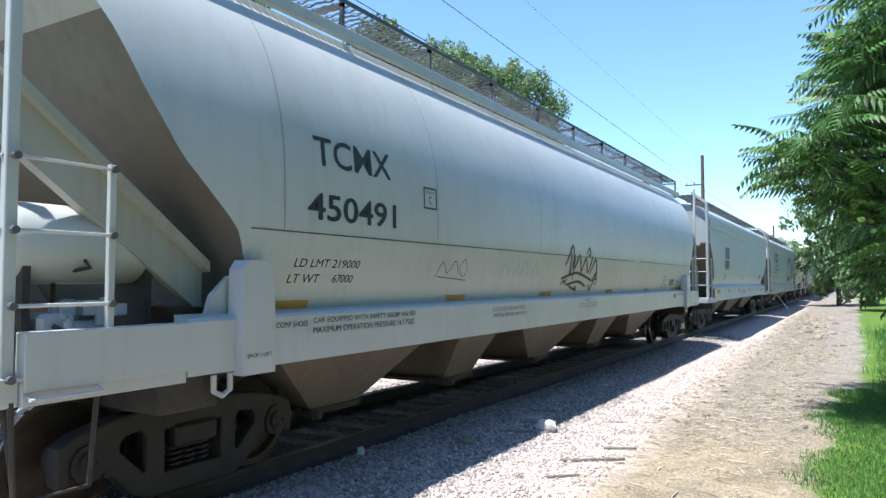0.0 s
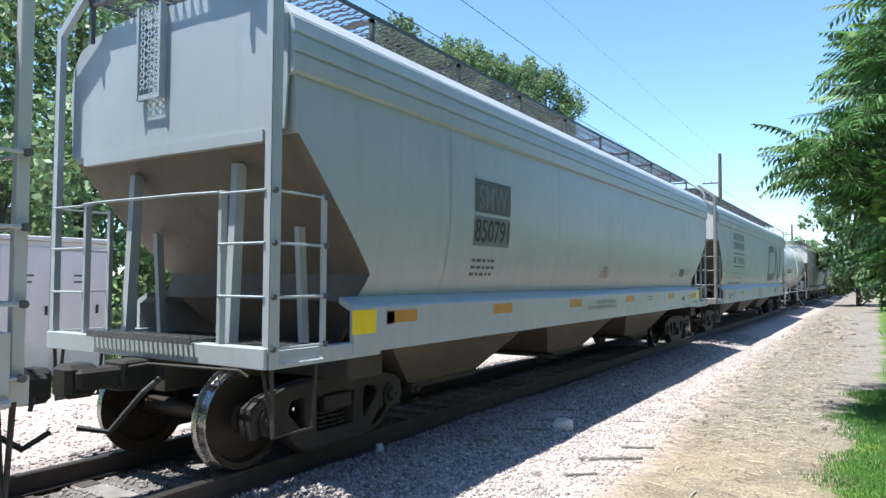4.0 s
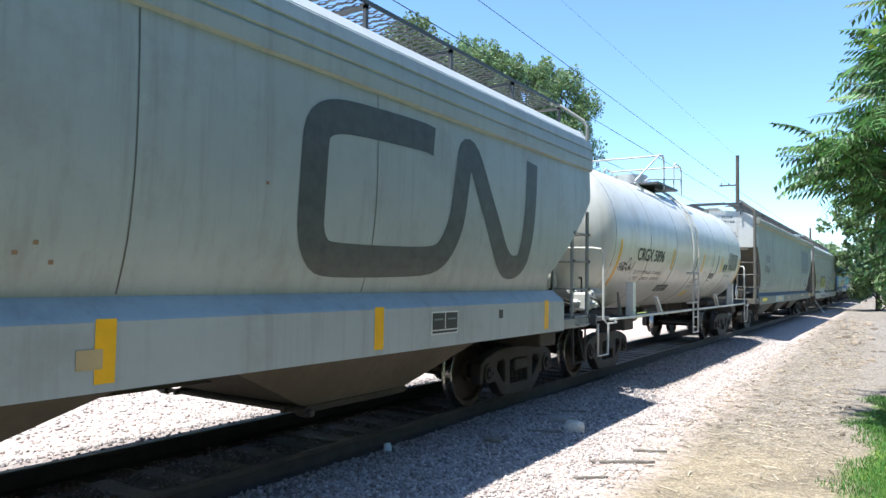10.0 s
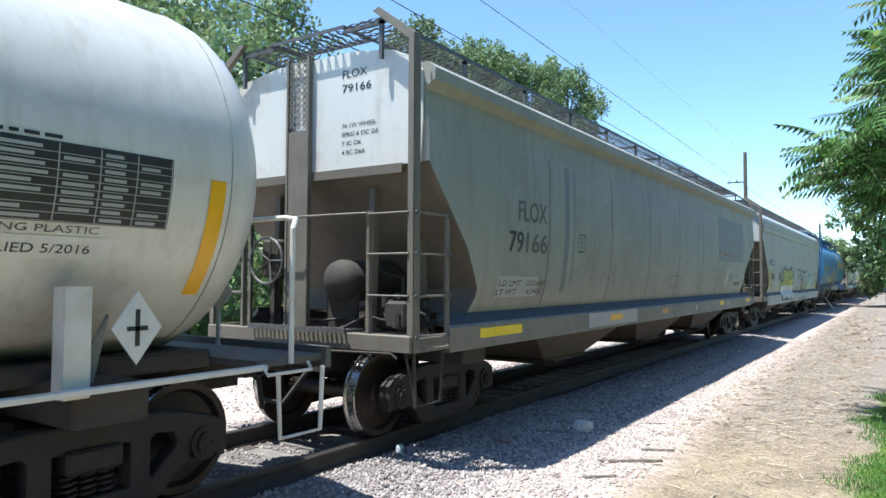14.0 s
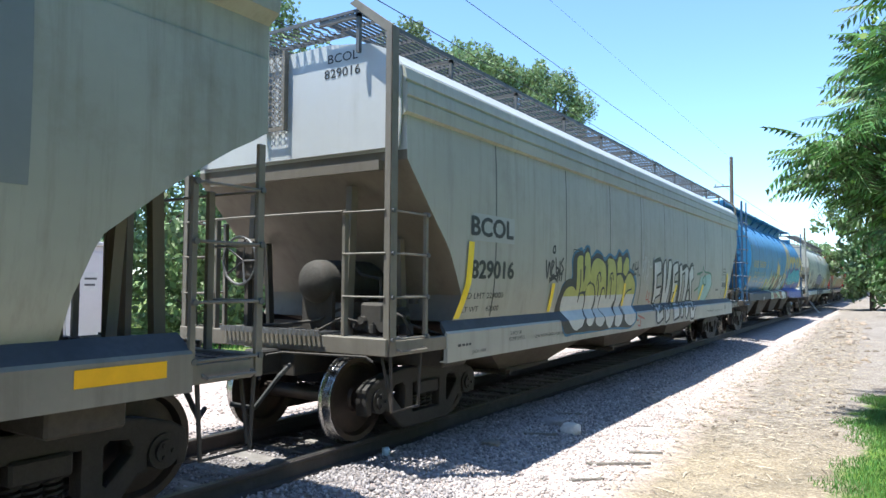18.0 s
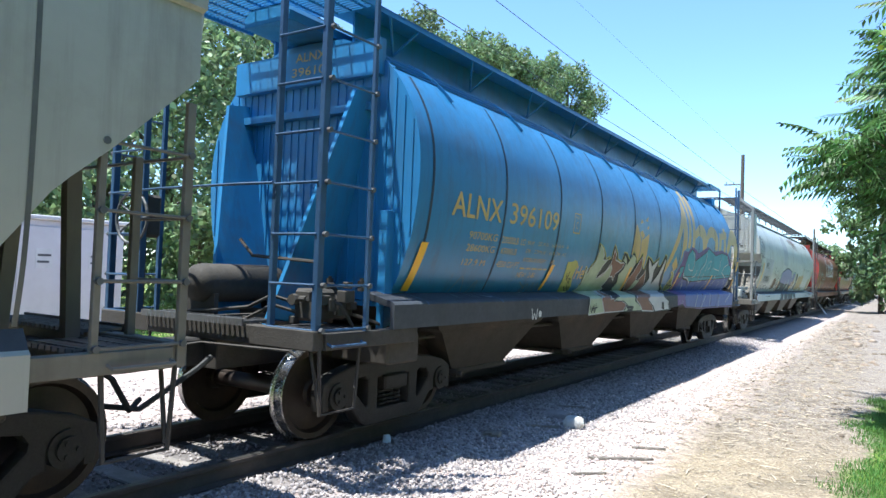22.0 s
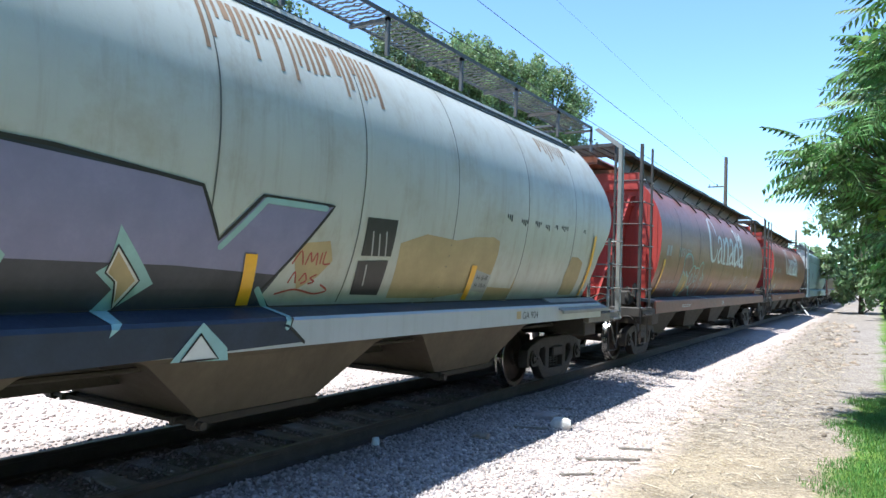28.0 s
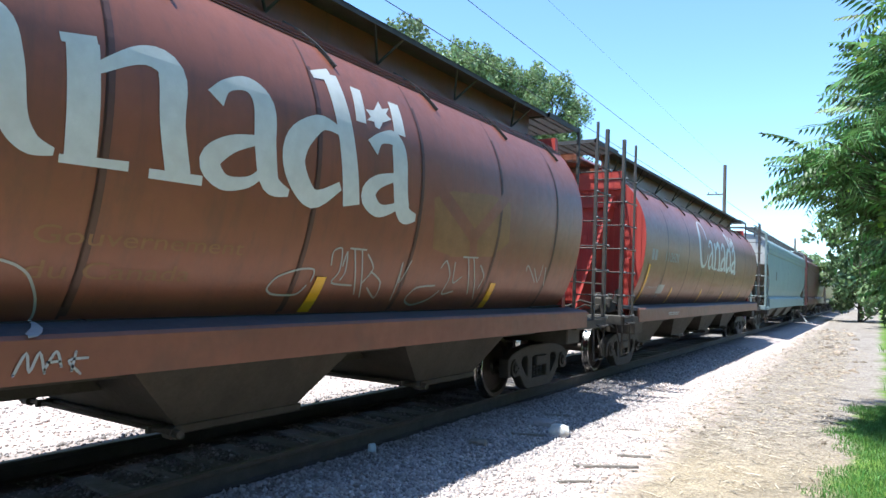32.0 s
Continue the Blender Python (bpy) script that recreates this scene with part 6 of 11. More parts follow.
def flow_hopper(q, L, gap, paint, label, lip="ridges", seams=(), board="grate", brake_end=0, seam="seam", diamond=True, end_label="", endp=None, prof=FLOW, sill=(1.05, 1.45, 1.42, 1.55), cuts=None, trim=None, roofp=None, cap=None, panel=2.95, back=None, inset=1.0, sillp=None):
    """A smooth-sided covered hopper with a flat side sill, an eave band and roof walkways."""
    car = new_car(q, L, label, "hopper car")
    m = M[paint]
    tm = M[trim] if trim else m
    ends = [(prof[0][0] - 0.05, 1.20), (prof[0][0] + 0.25, 1.36)] + END_FLOW[2:]
    rear = [(prof[0][0] - 0.05, 1.15), (prof[0][0] + 0.25, 1.33)] + REAR_FLOW[2:]
    rear = back or rear
    shell(car, prof, ends, L, m, "", 22, rear=rear)
    end_sheets(car, prof, ends, L, M[endp] if endp else m, end_label, 22, rear, panel)
    # eave band and upper end
    for s in (-1, 1):
        if lip == "ridges":
            poly = [(s * 1.56, 3.40), (s * 1.625, 3.43), (s * 1.63, 3.56), (s * 1.612, 3.57), (s * 1.612, 3.585), (s * 1.63, 3.60), (s * 1.62, 3.72), (s * 1.60, 3.73), (s * 1.60, 3.745), (s * 1.615, 3.76), (s * 1.59, 3.88), (s * 1.50, 3.94), (s * 1.45, 3.40)]
        else:
            poly = [(s * 1.57, 3.40), (s * 1.575, 3.72), (s * 1.69, 3.80), (s * 1.70, 3.92), (s * 1.60, 4.0), (s * 1.45, 3.98), (s * 1.45, 3.40)]
        part("eave", Geo().prism(poly, "y", 0.22, L - 0.015), m, car)
    roof_cover(car, L, [(1.52, 3.40), (1.545, 3.92), (1.42, 4.06), (1.15, 4.18), (0.6, 4.26), (0.2, 4.28)], M[roofp] if roofp else m, y=0.24, y2=0.03)
    for ya, yb in ((0.196, 0.216), (L - 0.012, L + 0.004)):
        half = [(1.53, panel), (1.56, 3.38), (1.55, 3.91), (1.43, 4.07), (1.16, 4.19), (0.6, 4.27)]
        part("upper_end_panel", Geo().prism(half + [(-w, z) for w, z in half[::-1]], "y", ya, yb), M[endp] if endp else m, car)
    hatch_cover(car, L, 4.33, m)
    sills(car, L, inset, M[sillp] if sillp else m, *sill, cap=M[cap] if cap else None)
    underframe(car, L, gap)
    hopper_bays(car, L, 3, M["hopper"], top=sill[3] - 0.05, cuts=cuts, neck=min(0.98, sill[0] - 0.05), mouth=0.76)
    for e in (0, 1):
        end_platform(car, L, e, tm)
        ladder_corner(car, L, e, tm, short=e == 1)
        slope_braces(car, L, e, M["slope"] if trim else m, END_FLOW)
    brake_gear(car, L, brake_end, M["under"])
    running_boards(car, L, 4.52, 0.55, 0.55, 4.08, M["grate"] if board == "grate" else M["darkgrate"], diamond=diamond, over=0.08)
    # a short perforated step up under the end boards
    for y in (0.12, L - 0.16):
        foot = 1.15 if lip == "flare" else 3.4
        g = Geo().box(-0.36, -0.33, y, y + 0.06, foot, 4.3).box(-0.03, 0.0, y, y + 0.06, foot, 4.3).box(-0.33, -0.03, y + 0.01, y + 0.02, foot, 3.45)
        for k in range(11):
            z = 3.5 + 0.075 * k
            for c in range(3):
                a = -0.33 + 0.1 * c
                g.add([(a, y + 0.015, z), (a + 0.025, y + 0.015, z), (a + 0.1, y + 0.015, z + 0.075), (a + 0.075, y + 0.015, z + 0.075), (a + 0.075, y + 0.015, z), (a + 0.1, y + 0.015, z), (a + 0.025, y + 0.015, z + 0.075), (a, y + 0.015, z + 0.075)], [(0, 1, 2, 3), (4, 5, 6, 7)])
        tagged(part("perforated_channel", g, tm, car), kind="stuff")
    truck(car, 1.36)
    truck(car, L - 1.36)
    side = Side(car, prof, sill[1] + 0.025, cap=(sill[1] + 0.025, sill[3], sill[2]))
    for y in seams:
        side.seam(y, sill[3] + 0.01, 3.4, M[seam], 0.03 if cap else 0.012)
    return car, side


def ribbed_end(car, L, material, brace, name="end_sheet"):
    """Flat end bulkheads with many fine corrugations, two slanting gussets and a header."""
    for e in (0, 1):
        y = 1.33 if e == 0 else L - 1.33
        d = -1 if e == 0 else 1
        outline = [(w, z) for z, w in steps(CYL, 22)]
        poly = outline + [(-w, z) for w, z in outline[::-1]]
        part(name, Geo().prism(poly, "y", y - 0.01, y + 0.01), material, car)
        g = Geo()
        for k in range(-13, 14):
            x = 0.115 * k
            zs = [z for z, w in steps(CYL, 44) if w > abs(x) + 0.03]
            g.box(x - 0.012, x + 0.012, *sorted((y + d * 0.008, y + d * 0.022)), min(zs), max(zs))
        tagged(part("end_rib", g, material, car), kind="stuff")
        for s in (-1, 1):
            g = Geo().add([(s * 0.95, y, 3.6), (s * 0.95, y + d * 0.30, 3.55), (s * 0.38, y + d * 0.85, 1.1), (s * 0.38, y, 1.1),
                           (s * 1.0, y, 3.6), (s * 1.0, y + d * 0.30, 3.55), (s * 0.43, y + d * 0.85, 1.1), (s * 0.43, y, 1.1)],
                          [(0, 1, 2, 3), (7, 6, 5, 4), (0, 4, 5, 1), (1, 5, 6, 2), (2, 6, 7, 3), (3, 7, 4, 0)])
            part("end_gusset", g, brace, car)
            part("end_upright", Geo().box(s * 1.25 - 0.05, s * 1.25 + 0.05, *sorted((y, y + d * 0.12)), 1.1, 2.3, 0.005), brace, car)
        part("end_header", Geo().box(-1.0, 1.0, *sorted((y, y + d * 0.12)), 3.35, 3.43).box(-1.1, 1.1, *sorted((y, y + d * 0.1)), 3.72, 4.1), brace, car)


def cyl_hopper(q, L, gap, paint, endpaint, label, sillpaint=None, seams=(), seam="seam", boards="darkgrate", solid=True, sill=(1.06, 1.26, 1.15, 1.36), cuts=(2.0, 5.2, 8.45, 11.65, 14.9)):
    """A cylindrical covered hopper of the prairie grain kind."""
    car = new_car(q, L, label, "hopper car")
    m = M[paint]
    shell(car, CYL, [(1.3, 1.34), (9, 1.34)], L, m, "", 26)
    ribbed_end(car, L, M[endpaint], M[endpaint])
    roof_cover(car, L, [(0.9, 3.95), (0.8, 4.08), (0.5, 4.2), (0.2, 4.22)], m, y=1.34)
    hatch_cover(car, L, 4.34, m, 0.34)
    sills(car, L, 1.0, M[sillpaint or paint], *sill, cap=M["capdark"])
    underframe(car, L, gap)
    hopper_bays(car, L, 4, M["under"], 1.36, 2.7, 1.25, cuts=cuts, mouth=0.64)
    for e in (0, 1):
        end_platform(car, L, e, M["under"])
        ladder_corner(car, L, e, M["seamblue"] if endpaint == "blue" else M["darkgrate"], 4.48, "cyl")
    brake_gear(car, L, 0, M["under"], rx=-0.35, rz=1.5, rr=0.2, wx=-1.12, wz=2.15)
    running_boards(car, L, 4.50, 0.33, 0.62, 3.95, M[boards], 1.5, solid=solid, over=1.32, ends=False, brackets=not solid)
    for y in (0.0, L - 1.33):
        # open grating over each end platform
        g = Geo().box(-0.98, 0.98, y, y + 0.03, 4.46, 4.53).box(-0.98, -0.95, y, y + 1.33, 4.46, 4.53).box(0.95, 0.98, y, y + 1.33, 4.45, 4.54)
        for k in range(26):
            g.box(-0.95, 0.95, y + 0.05 * k + 0.03, y + 0.05 * k + 0.046, 4.49, 4.51)
        for k in range(9):
            g.box(-0.8 + 0.2 * k - 0.008, -0.8 + 0.2 * k + 0.008, y, y + 1.33, 4.48, 4.505)
        tagged(part("end_board", g, M[boards], car), kind="stuff")
    for s in (-1, 1):
        # the walkway's upright plate, V brackets under the deck, and flat bars that reach down the curve of the roof
        part("walkway_plate", Geo().box(*sorted((s * 0.60, s * 0.625)), 1.36, L - 1.36, 4.08, 4.487), m, car)
        for i in range(9):
            y = 2.0 + (L - 4.0) * i / 8
            g = Geo().tube([(s * 0.64, y, 4.2), (s * 0.93, y - 0.42, 4.475)], 0.016, 5).tube([(s * 0.64, y, 4.18), (s * 0.93, y + 0.12, 4.475)], 0.016, 5)
            part("deck_bracket", g, M[boards], car)
            pts = [(s * (width_at(CYL, z) + 0.02), y + 0.5 * (4.04 - z), z) for z in (4.04, 3.94, 3.84, 3.74, 3.62)]
            part("roof_strut", Geo().tube(pts, 0.022, 4), M[boards], car)
    for k in range(4):
        z = 3.80 + 0.055 * k
        for s in (-1, 1):
            part("roof_rail", Geo().box(*sorted((s * (width_at(CYL, z) - 0.01), s * (width_at(CYL, z) + 0.012))), 1.36, L - 1.36, z, z + 0.012), m, car)
    truck(car, 1.70)
    truck(car, L - 1.62)
    side = Side(car, CYL, sill[1] + 0.025, cap=(sill[1] + 0.025, sill[3], sill[2]))
    for y in seams:
        side.seam(y, 1.36, 3.75, M[seam], 0.02)
    return car, side


def car_a():
    q, L = 2.05, 18.85
    car = new_car(q, L, "pale grey-white round-sided pressure hopper car with black lettering", "hopper car")
    m = M["whitegrey"]
    shell(car, SMOOTH, END_SMOOTH, L, m, "", 30, rear=REAR_SMOOTH)
    # the slope colour, dirt with shade in it, reaches up to 3.5 here
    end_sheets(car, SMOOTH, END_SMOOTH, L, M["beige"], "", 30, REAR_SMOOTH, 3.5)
    roof_cover(car, L, [(1.0, 4.15), (0.95, 4.26), (0.6, 4.30), (0.2, 4.31)], m, y=0.2)
    for s in (-1, 1):
        part("roof_fascia", Geo().box(min(s * 1.02, s * 1.1), max(s * 1.02, s * 1.1), 0.05, L - 0.05, 4.24, 4.36, 0.006), m, car)
    sills(car, L, 1.2, m, 1.05, 1.42, 1.44, 1.47)
    underframe(car, L, 1.75)
    hopper_bays(car, L, 4, M["slope"], 1.5, 2.9, bottom=0.42, cuts=(2.0, 5.1, 7.0, 10.45, 12.57, 15.75), mouth=0.36)
    for e in (0, 1):
        end_platform(car, L, e, m, 1.2)
        ladder_corner(car, L, e, m, 4.45, "post")
        y = 0 if e == 0 else L
        d = 1 if e == 0 else -1
        for s in (-1, 1):
            part("platform_skirt", Geo().box(*sorted((s * 1.5, s * 1.606)), *sorted((y + d * 0.125, y + d * 1.24)), 1.08, 1.42, 0.006), m, car)
            b = Geo().prism([(y + d * 1.62, 1.0), (y + d * 1.95, 1.0), (y + d * 1.93, 1.80), (y + d * 1.84, 1.87), (y + d * 1.68, 1.87), (y + d * 1.63, 1.80)], "x", s * 1.50, s * 1.67)
            part("bolster_cover", b, m, car)
            part("bolster_web", Geo().prism([(y + d * 1.25, 1.05), (y + d * 1.66, 1.05), (y + d * 1.66, 1.75), (y + d * 1.5, 1.6), (y + d * 1.42, 1.36)], "x", s * 1.42, s * 1.47), m, car)
            part("lifting_lug", Geo().tube([(s * 1.56, y + d * 1.45, 1.02), (s * 1.56, y + d * 1.45, 0.9), (s * 1.56, y + d * 1.53, 0.86), (s * 1.56, y + d * 1.6, 0.9), (s * 1.56, y + d * 1.6, 1.02)], 0.022, 6), m, car)
        # slanting end sheet stiffeners
        for s in (-1, 1):
            part("end_brace", Geo().prism([(y + d * 0.1, 3.06), (y + d * 1.6, 1.84), (y + d * 1.6, 1.46), (y + d * 0.1, 2.62)], "x", s * 1.18 - 0.05, s * 1.18 + 0.05).prism([(y + d * 0.08, 3.08), (y + d * 1.62, 1.86), (y + d * 1.62, 1.78), (y + d * 0.08, 3.0)], "x", s * 1.1, s * 1.3), M["beige"], car)
            part("platform_upright", Geo().box(s * 0.9 - 0.04, s * 0.9 + 0.04, *sorted((y + d * 0.12, y + d * 0.2)), 1.1, 3.4), m, car)
    brake_gear(car, L, 0, m, rx=0.95, rz=1.96, rr=0.27)
    running_boards(car, L, 4.69, 0.45, 0.56, 4.34, M["grate"], 1.75, over=0.1)
    # solid boards, out of view, added to shade the reservoir below
    part("end_step", Geo().box(-0.5, 0.5, 0.06, 0.72, 4.56, 4.6).box(-1.1, 1.1, 0.3, 0.72, 4.4, 4.44), m, car)
    truck(car, 1.68)
    truck(car, L - 1.12)
    sd = Side(car, SMOOTH, 1.47)
    for y in (2.1, 4.45, 7.3, 10.2, 13.1, 16.0):
        sd.seam(y, 2.13, 4.1, M["seamlight"], 0.010)
    for y in (1.75, 7.0, 12.6):
        sd.rect(y, y + (5.2 if y < 12 else 5.0), 2.118, 2.13, M["seam"], "lap_seam")
    B = M["black"]
    sd.text("TCMX", 2.46, 2.73, 1.11, 0.26, B, fat=0.012, bold=0.012)
    sd.text("450491", 2.37, 2.245, 1.27, 0.235, B, fat=0.012)
    sd.plate_box(4.16, 4.42, 2.50, 2.74, B)
    sd.text("LD LMT 219000", 2.27, 1.83, 0.86, 0.075, B, skew=0.2)
    sd.text("LT WT", 2.22, 1.695, 0.38, 0.075, B, skew=0.2)
    sd.text("67000", 2.78, 1.695, 0.28, 0.075, B, skew=0.2)
    sd.text("CAR EQUIPPED WITH SAFETY RELIEF VALVES", 2.45, 1.34, 1.55, 0.055, B)
    sd.text("MAXIMUM OPERATION PRESSURE 14.7 PSIG", 2.45, 1.26, 1.52, 0.055, B)
    sd.text("COMP SHOES", 2.02, 1.33, 0.36, 0.045, B)
    sd.text("CLOSE DUST CAPS AND ROOF", 5.75, 1.32, 0.98, 0.05, M["fadeblack"])
    sd.text("HATCHES BEFORE CAR MOVES", 5.78, 1.24, 1.0, 0.05, M["fadeblack"])
    for y in (1.95, 4.84, 7.55, 10.66, 13.37):
        sd.rect(y, y + (0.58 if y < 2 else 0.45), 1.475, 1.545, M["orange"], "reflector_strip")
    sd.rect(15.9, 17.05, 1.475, 1.545, M["orange"], "reflector_strip")
    sd.text("INT LINING", 14.9, 1.79, 0.36, 0.05, B, skew=0.25)
    for i, words in enumerate(("CARBOLINE 800", "EXT PAINT", "STRATHMORE ZE3900", "APPLIED GRAN 8-11")):
        sd.text(words, 14.88 - 0.02 * i, 1.725 - 0.066 * i, 0.037 * len(words), 0.045, B, skew=0.25)
    sd.data_panel(15.62, 16.1, 1.57, 1.77)
    sd.bars(16.3, 1.57, 0.5, 0.17, 3, B, seed=6)
    sd.text("2 INCH HF COMP SHOES", 16.05, 1.33, 0.75, 0.05, B)
    sd.rect(15.65, 15.9, 1.28, 1.38, M["fadeblack"], "sill_plate")
    sd.text("JACK / LIFT", 1.66, 1.12, 0.25, 0.04, B, off=0.075)
    # scrawled tags
    G = M["fadeblack"]
    sd.strokes([[(4.5, 1.75), (4.62, 1.93), (4.75, 1.8), (4.9, 1.95), (5.0, 1.8)], [(5.0, 1.85), (5.1, 1.97), (5.2, 1.85), (5.12, 1.76), (5.02, 1.83)], [(4.55, 1.76), (5.2, 1.72)]], 0.012, G, "scrawl")
    sd.strokes([[(6.1, 1.75), (6.2, 1.95), (6.35, 1.78)], [(6.5, 1.77), (6.6, 1.97), (6.7, 1.8), (6.85, 1.98), (6.95, 1.78)], [(7.1, 1.8), (7.2, 2.0), (7.3, 1.8)]], 0.012, M["seamlight"], "scrawl")
    sd.strokes([[(8.36, 1.98), (8.62, 2.3), (8.75, 1.9), (8.94, 2.15), (9.09, 1.9)], [(9.09, 1.8), (9.26, 2.1), (9.45, 1.85), (9.58, 2.12)], [(8.3, 1.75), (8.94, 1.85), (9.71, 1.72)], [(9.58, 1.85), (9.77, 2.1), (9.96, 1.8)], [(9.3, 2.2), (9.4, 2.28), (9.48, 2.2), (9.38, 2.15)], [(8.56, 1.65), (9.07, 1.7), (9.45, 1.62)]], 0.045, M["sprayblack"], "scrawl")
    sd.text("DANGER", 9.12, 1.365, 0.3, 0.05, M["redpaint"], bold=0.03)
    sd.text("DO NOT APPLY OR DISCONNECT", 8.85, 1.31, 0.92, 0.03, B)
    sd.text("UNTIL PRESSURE IS ZERO", 8.87, 1.26, 0.9, 0.03, B)
    sd.strokes([[(8.32, 1.66), (8.42, 1.72), (8.46, 1.66), (8.52, 1.74)], [(8.56, 2.16), (8.6, 1.8), (8.72, 2.14), (8.76, 1.75)], [(8.7, 1.62), (9.05, 1.55), (8.95, 1.62)], [(9.62, 1.64), (9.72, 1.55), (9.85, 1.7), (9.9, 1.86), (9.75, 1.72), (10.0, 1.76), (9.96, 1.64)]], 0.04, M["sprayblack"], "scrawl")
    sd.strokes([[(16.9, 2.25), (17.0, 2.2), (17.02, 2.26)]], 0.012, G, "scrawl")


def car_b():
    q = 23.34
    car, sd = flow_hopper(q, 15.8, 1.2, "lightgrey", "light blue-grey covered hopper car with ridged eaves", seams=(2.6, 5.6, 8.55, 11.1, 13.65), seam="seamlight", brake_end=1, roofp="whitegrey", cuts=(1.6, 5.5, 9.4, 13.5))
    sd.shift = 0.17
    B = M["black"]
    for y in (1.3, 3.4, 5.8, 8.5, 11.5):
        sd.rect(y, y + 0.5, 1.29, 1.41, M["orange"], "reflector_strip")
    sd.rect(13.55, 13.95, 1.26, 1.36, M["orange"], "reflector_strip")
    for y in (0.8, 14.2):
        sd.rect(y, y + 0.34, 1.21, 1.43, M["brightyellow"], "yellow_placard")
    sd.rect(1.3, 1.42, 1.28, 1.40, M["redpaint"], "red_placard")
    sd.rect(13.99, 14.14, 1.27, 1.38, M["redpaint"], "red_placard")
    sd.rect(2.95, 3.85, 2.52, 2.92, M["fadeblack"], "painted_panel")
    sd.rect(2.95, 3.85, 2.12, 2.48, M["greypatch"], "painted_panel")
    sd.text("SMW", 3.05, 2.57, 0.7, 0.28, M["greypatch"], off=0.007, fat=0.01)
    sd.text("850791", 2.98, 2.17, 0.84, 0.27, M["black"], off=0.007, fat=0.01)
    sd.bars(2.98, 1.75, 0.6, 0.25, 3, M["fadeblack"], seed=9)
    sd.text("CAUTION", 7.45, 1.90, 0.27, 0.055, M["redpaint"], fat=0.012)
    sd.bars(7.36, 1.74, 0.46, 0.14, 4, M["redpaint"], seed=5)
    sd.text("CLOSE HOPPER SLIDES AND", 6.92, 1.31, 1.0, 0.06, B)
    sd.text("TOP HATCHES BEFORE MOVING CAR", 6.55, 1.22, 1.42, 0.06, B)
    sd.bars(9.9, 1.3, 0.4, 0.1, 2, M["fadeblack"], seed=2)
    sd.data_panel(12.78, 13.28, 1.77, 2.0)
    sd.bars(13.42, 1.84, 0.36, 0.18, 3, M["fadeblack"], seed=12)
    sd.text("WT OK", 12.76, 1.10, 0.25, 0.085, B, fat=0.01)
    sd.text("2 INCH TREAD GUARD SHOES", 12.9, 1.055, 0.7, 0.035, B)
    sd.rect(12.76, 13.01, 1.22, 1.31, M["fadeblack"], "sill_plate")
    sd.bars(13.2, 1.3, 0.35, 0.06, 1, M["fadeblack"], seed=2)
    sd.bars(13.9, 1.13, 0.5, 0.06, 1, B, seed=2)
    sd.strokes([[(11.95, 1.86), (12.0, 1.9), (12.03, 1.85), (11.98, 1.82)], [(12.08, 1.78), (12.12, 1.92), (12.2, 1.84), (12.12, 1.78), (12.22, 1.8), (12.3, 1.84)], [(12.34, 1.92), (12.36, 1.62)], [(12.36, 1.78), (12.46, 1.9)], [(12.36, 1.8), (12.5, 1.83), (12.56, 1.88), (12.62, 1.82), (12.68, 1.86)]], 0.008, B, "scrawl")


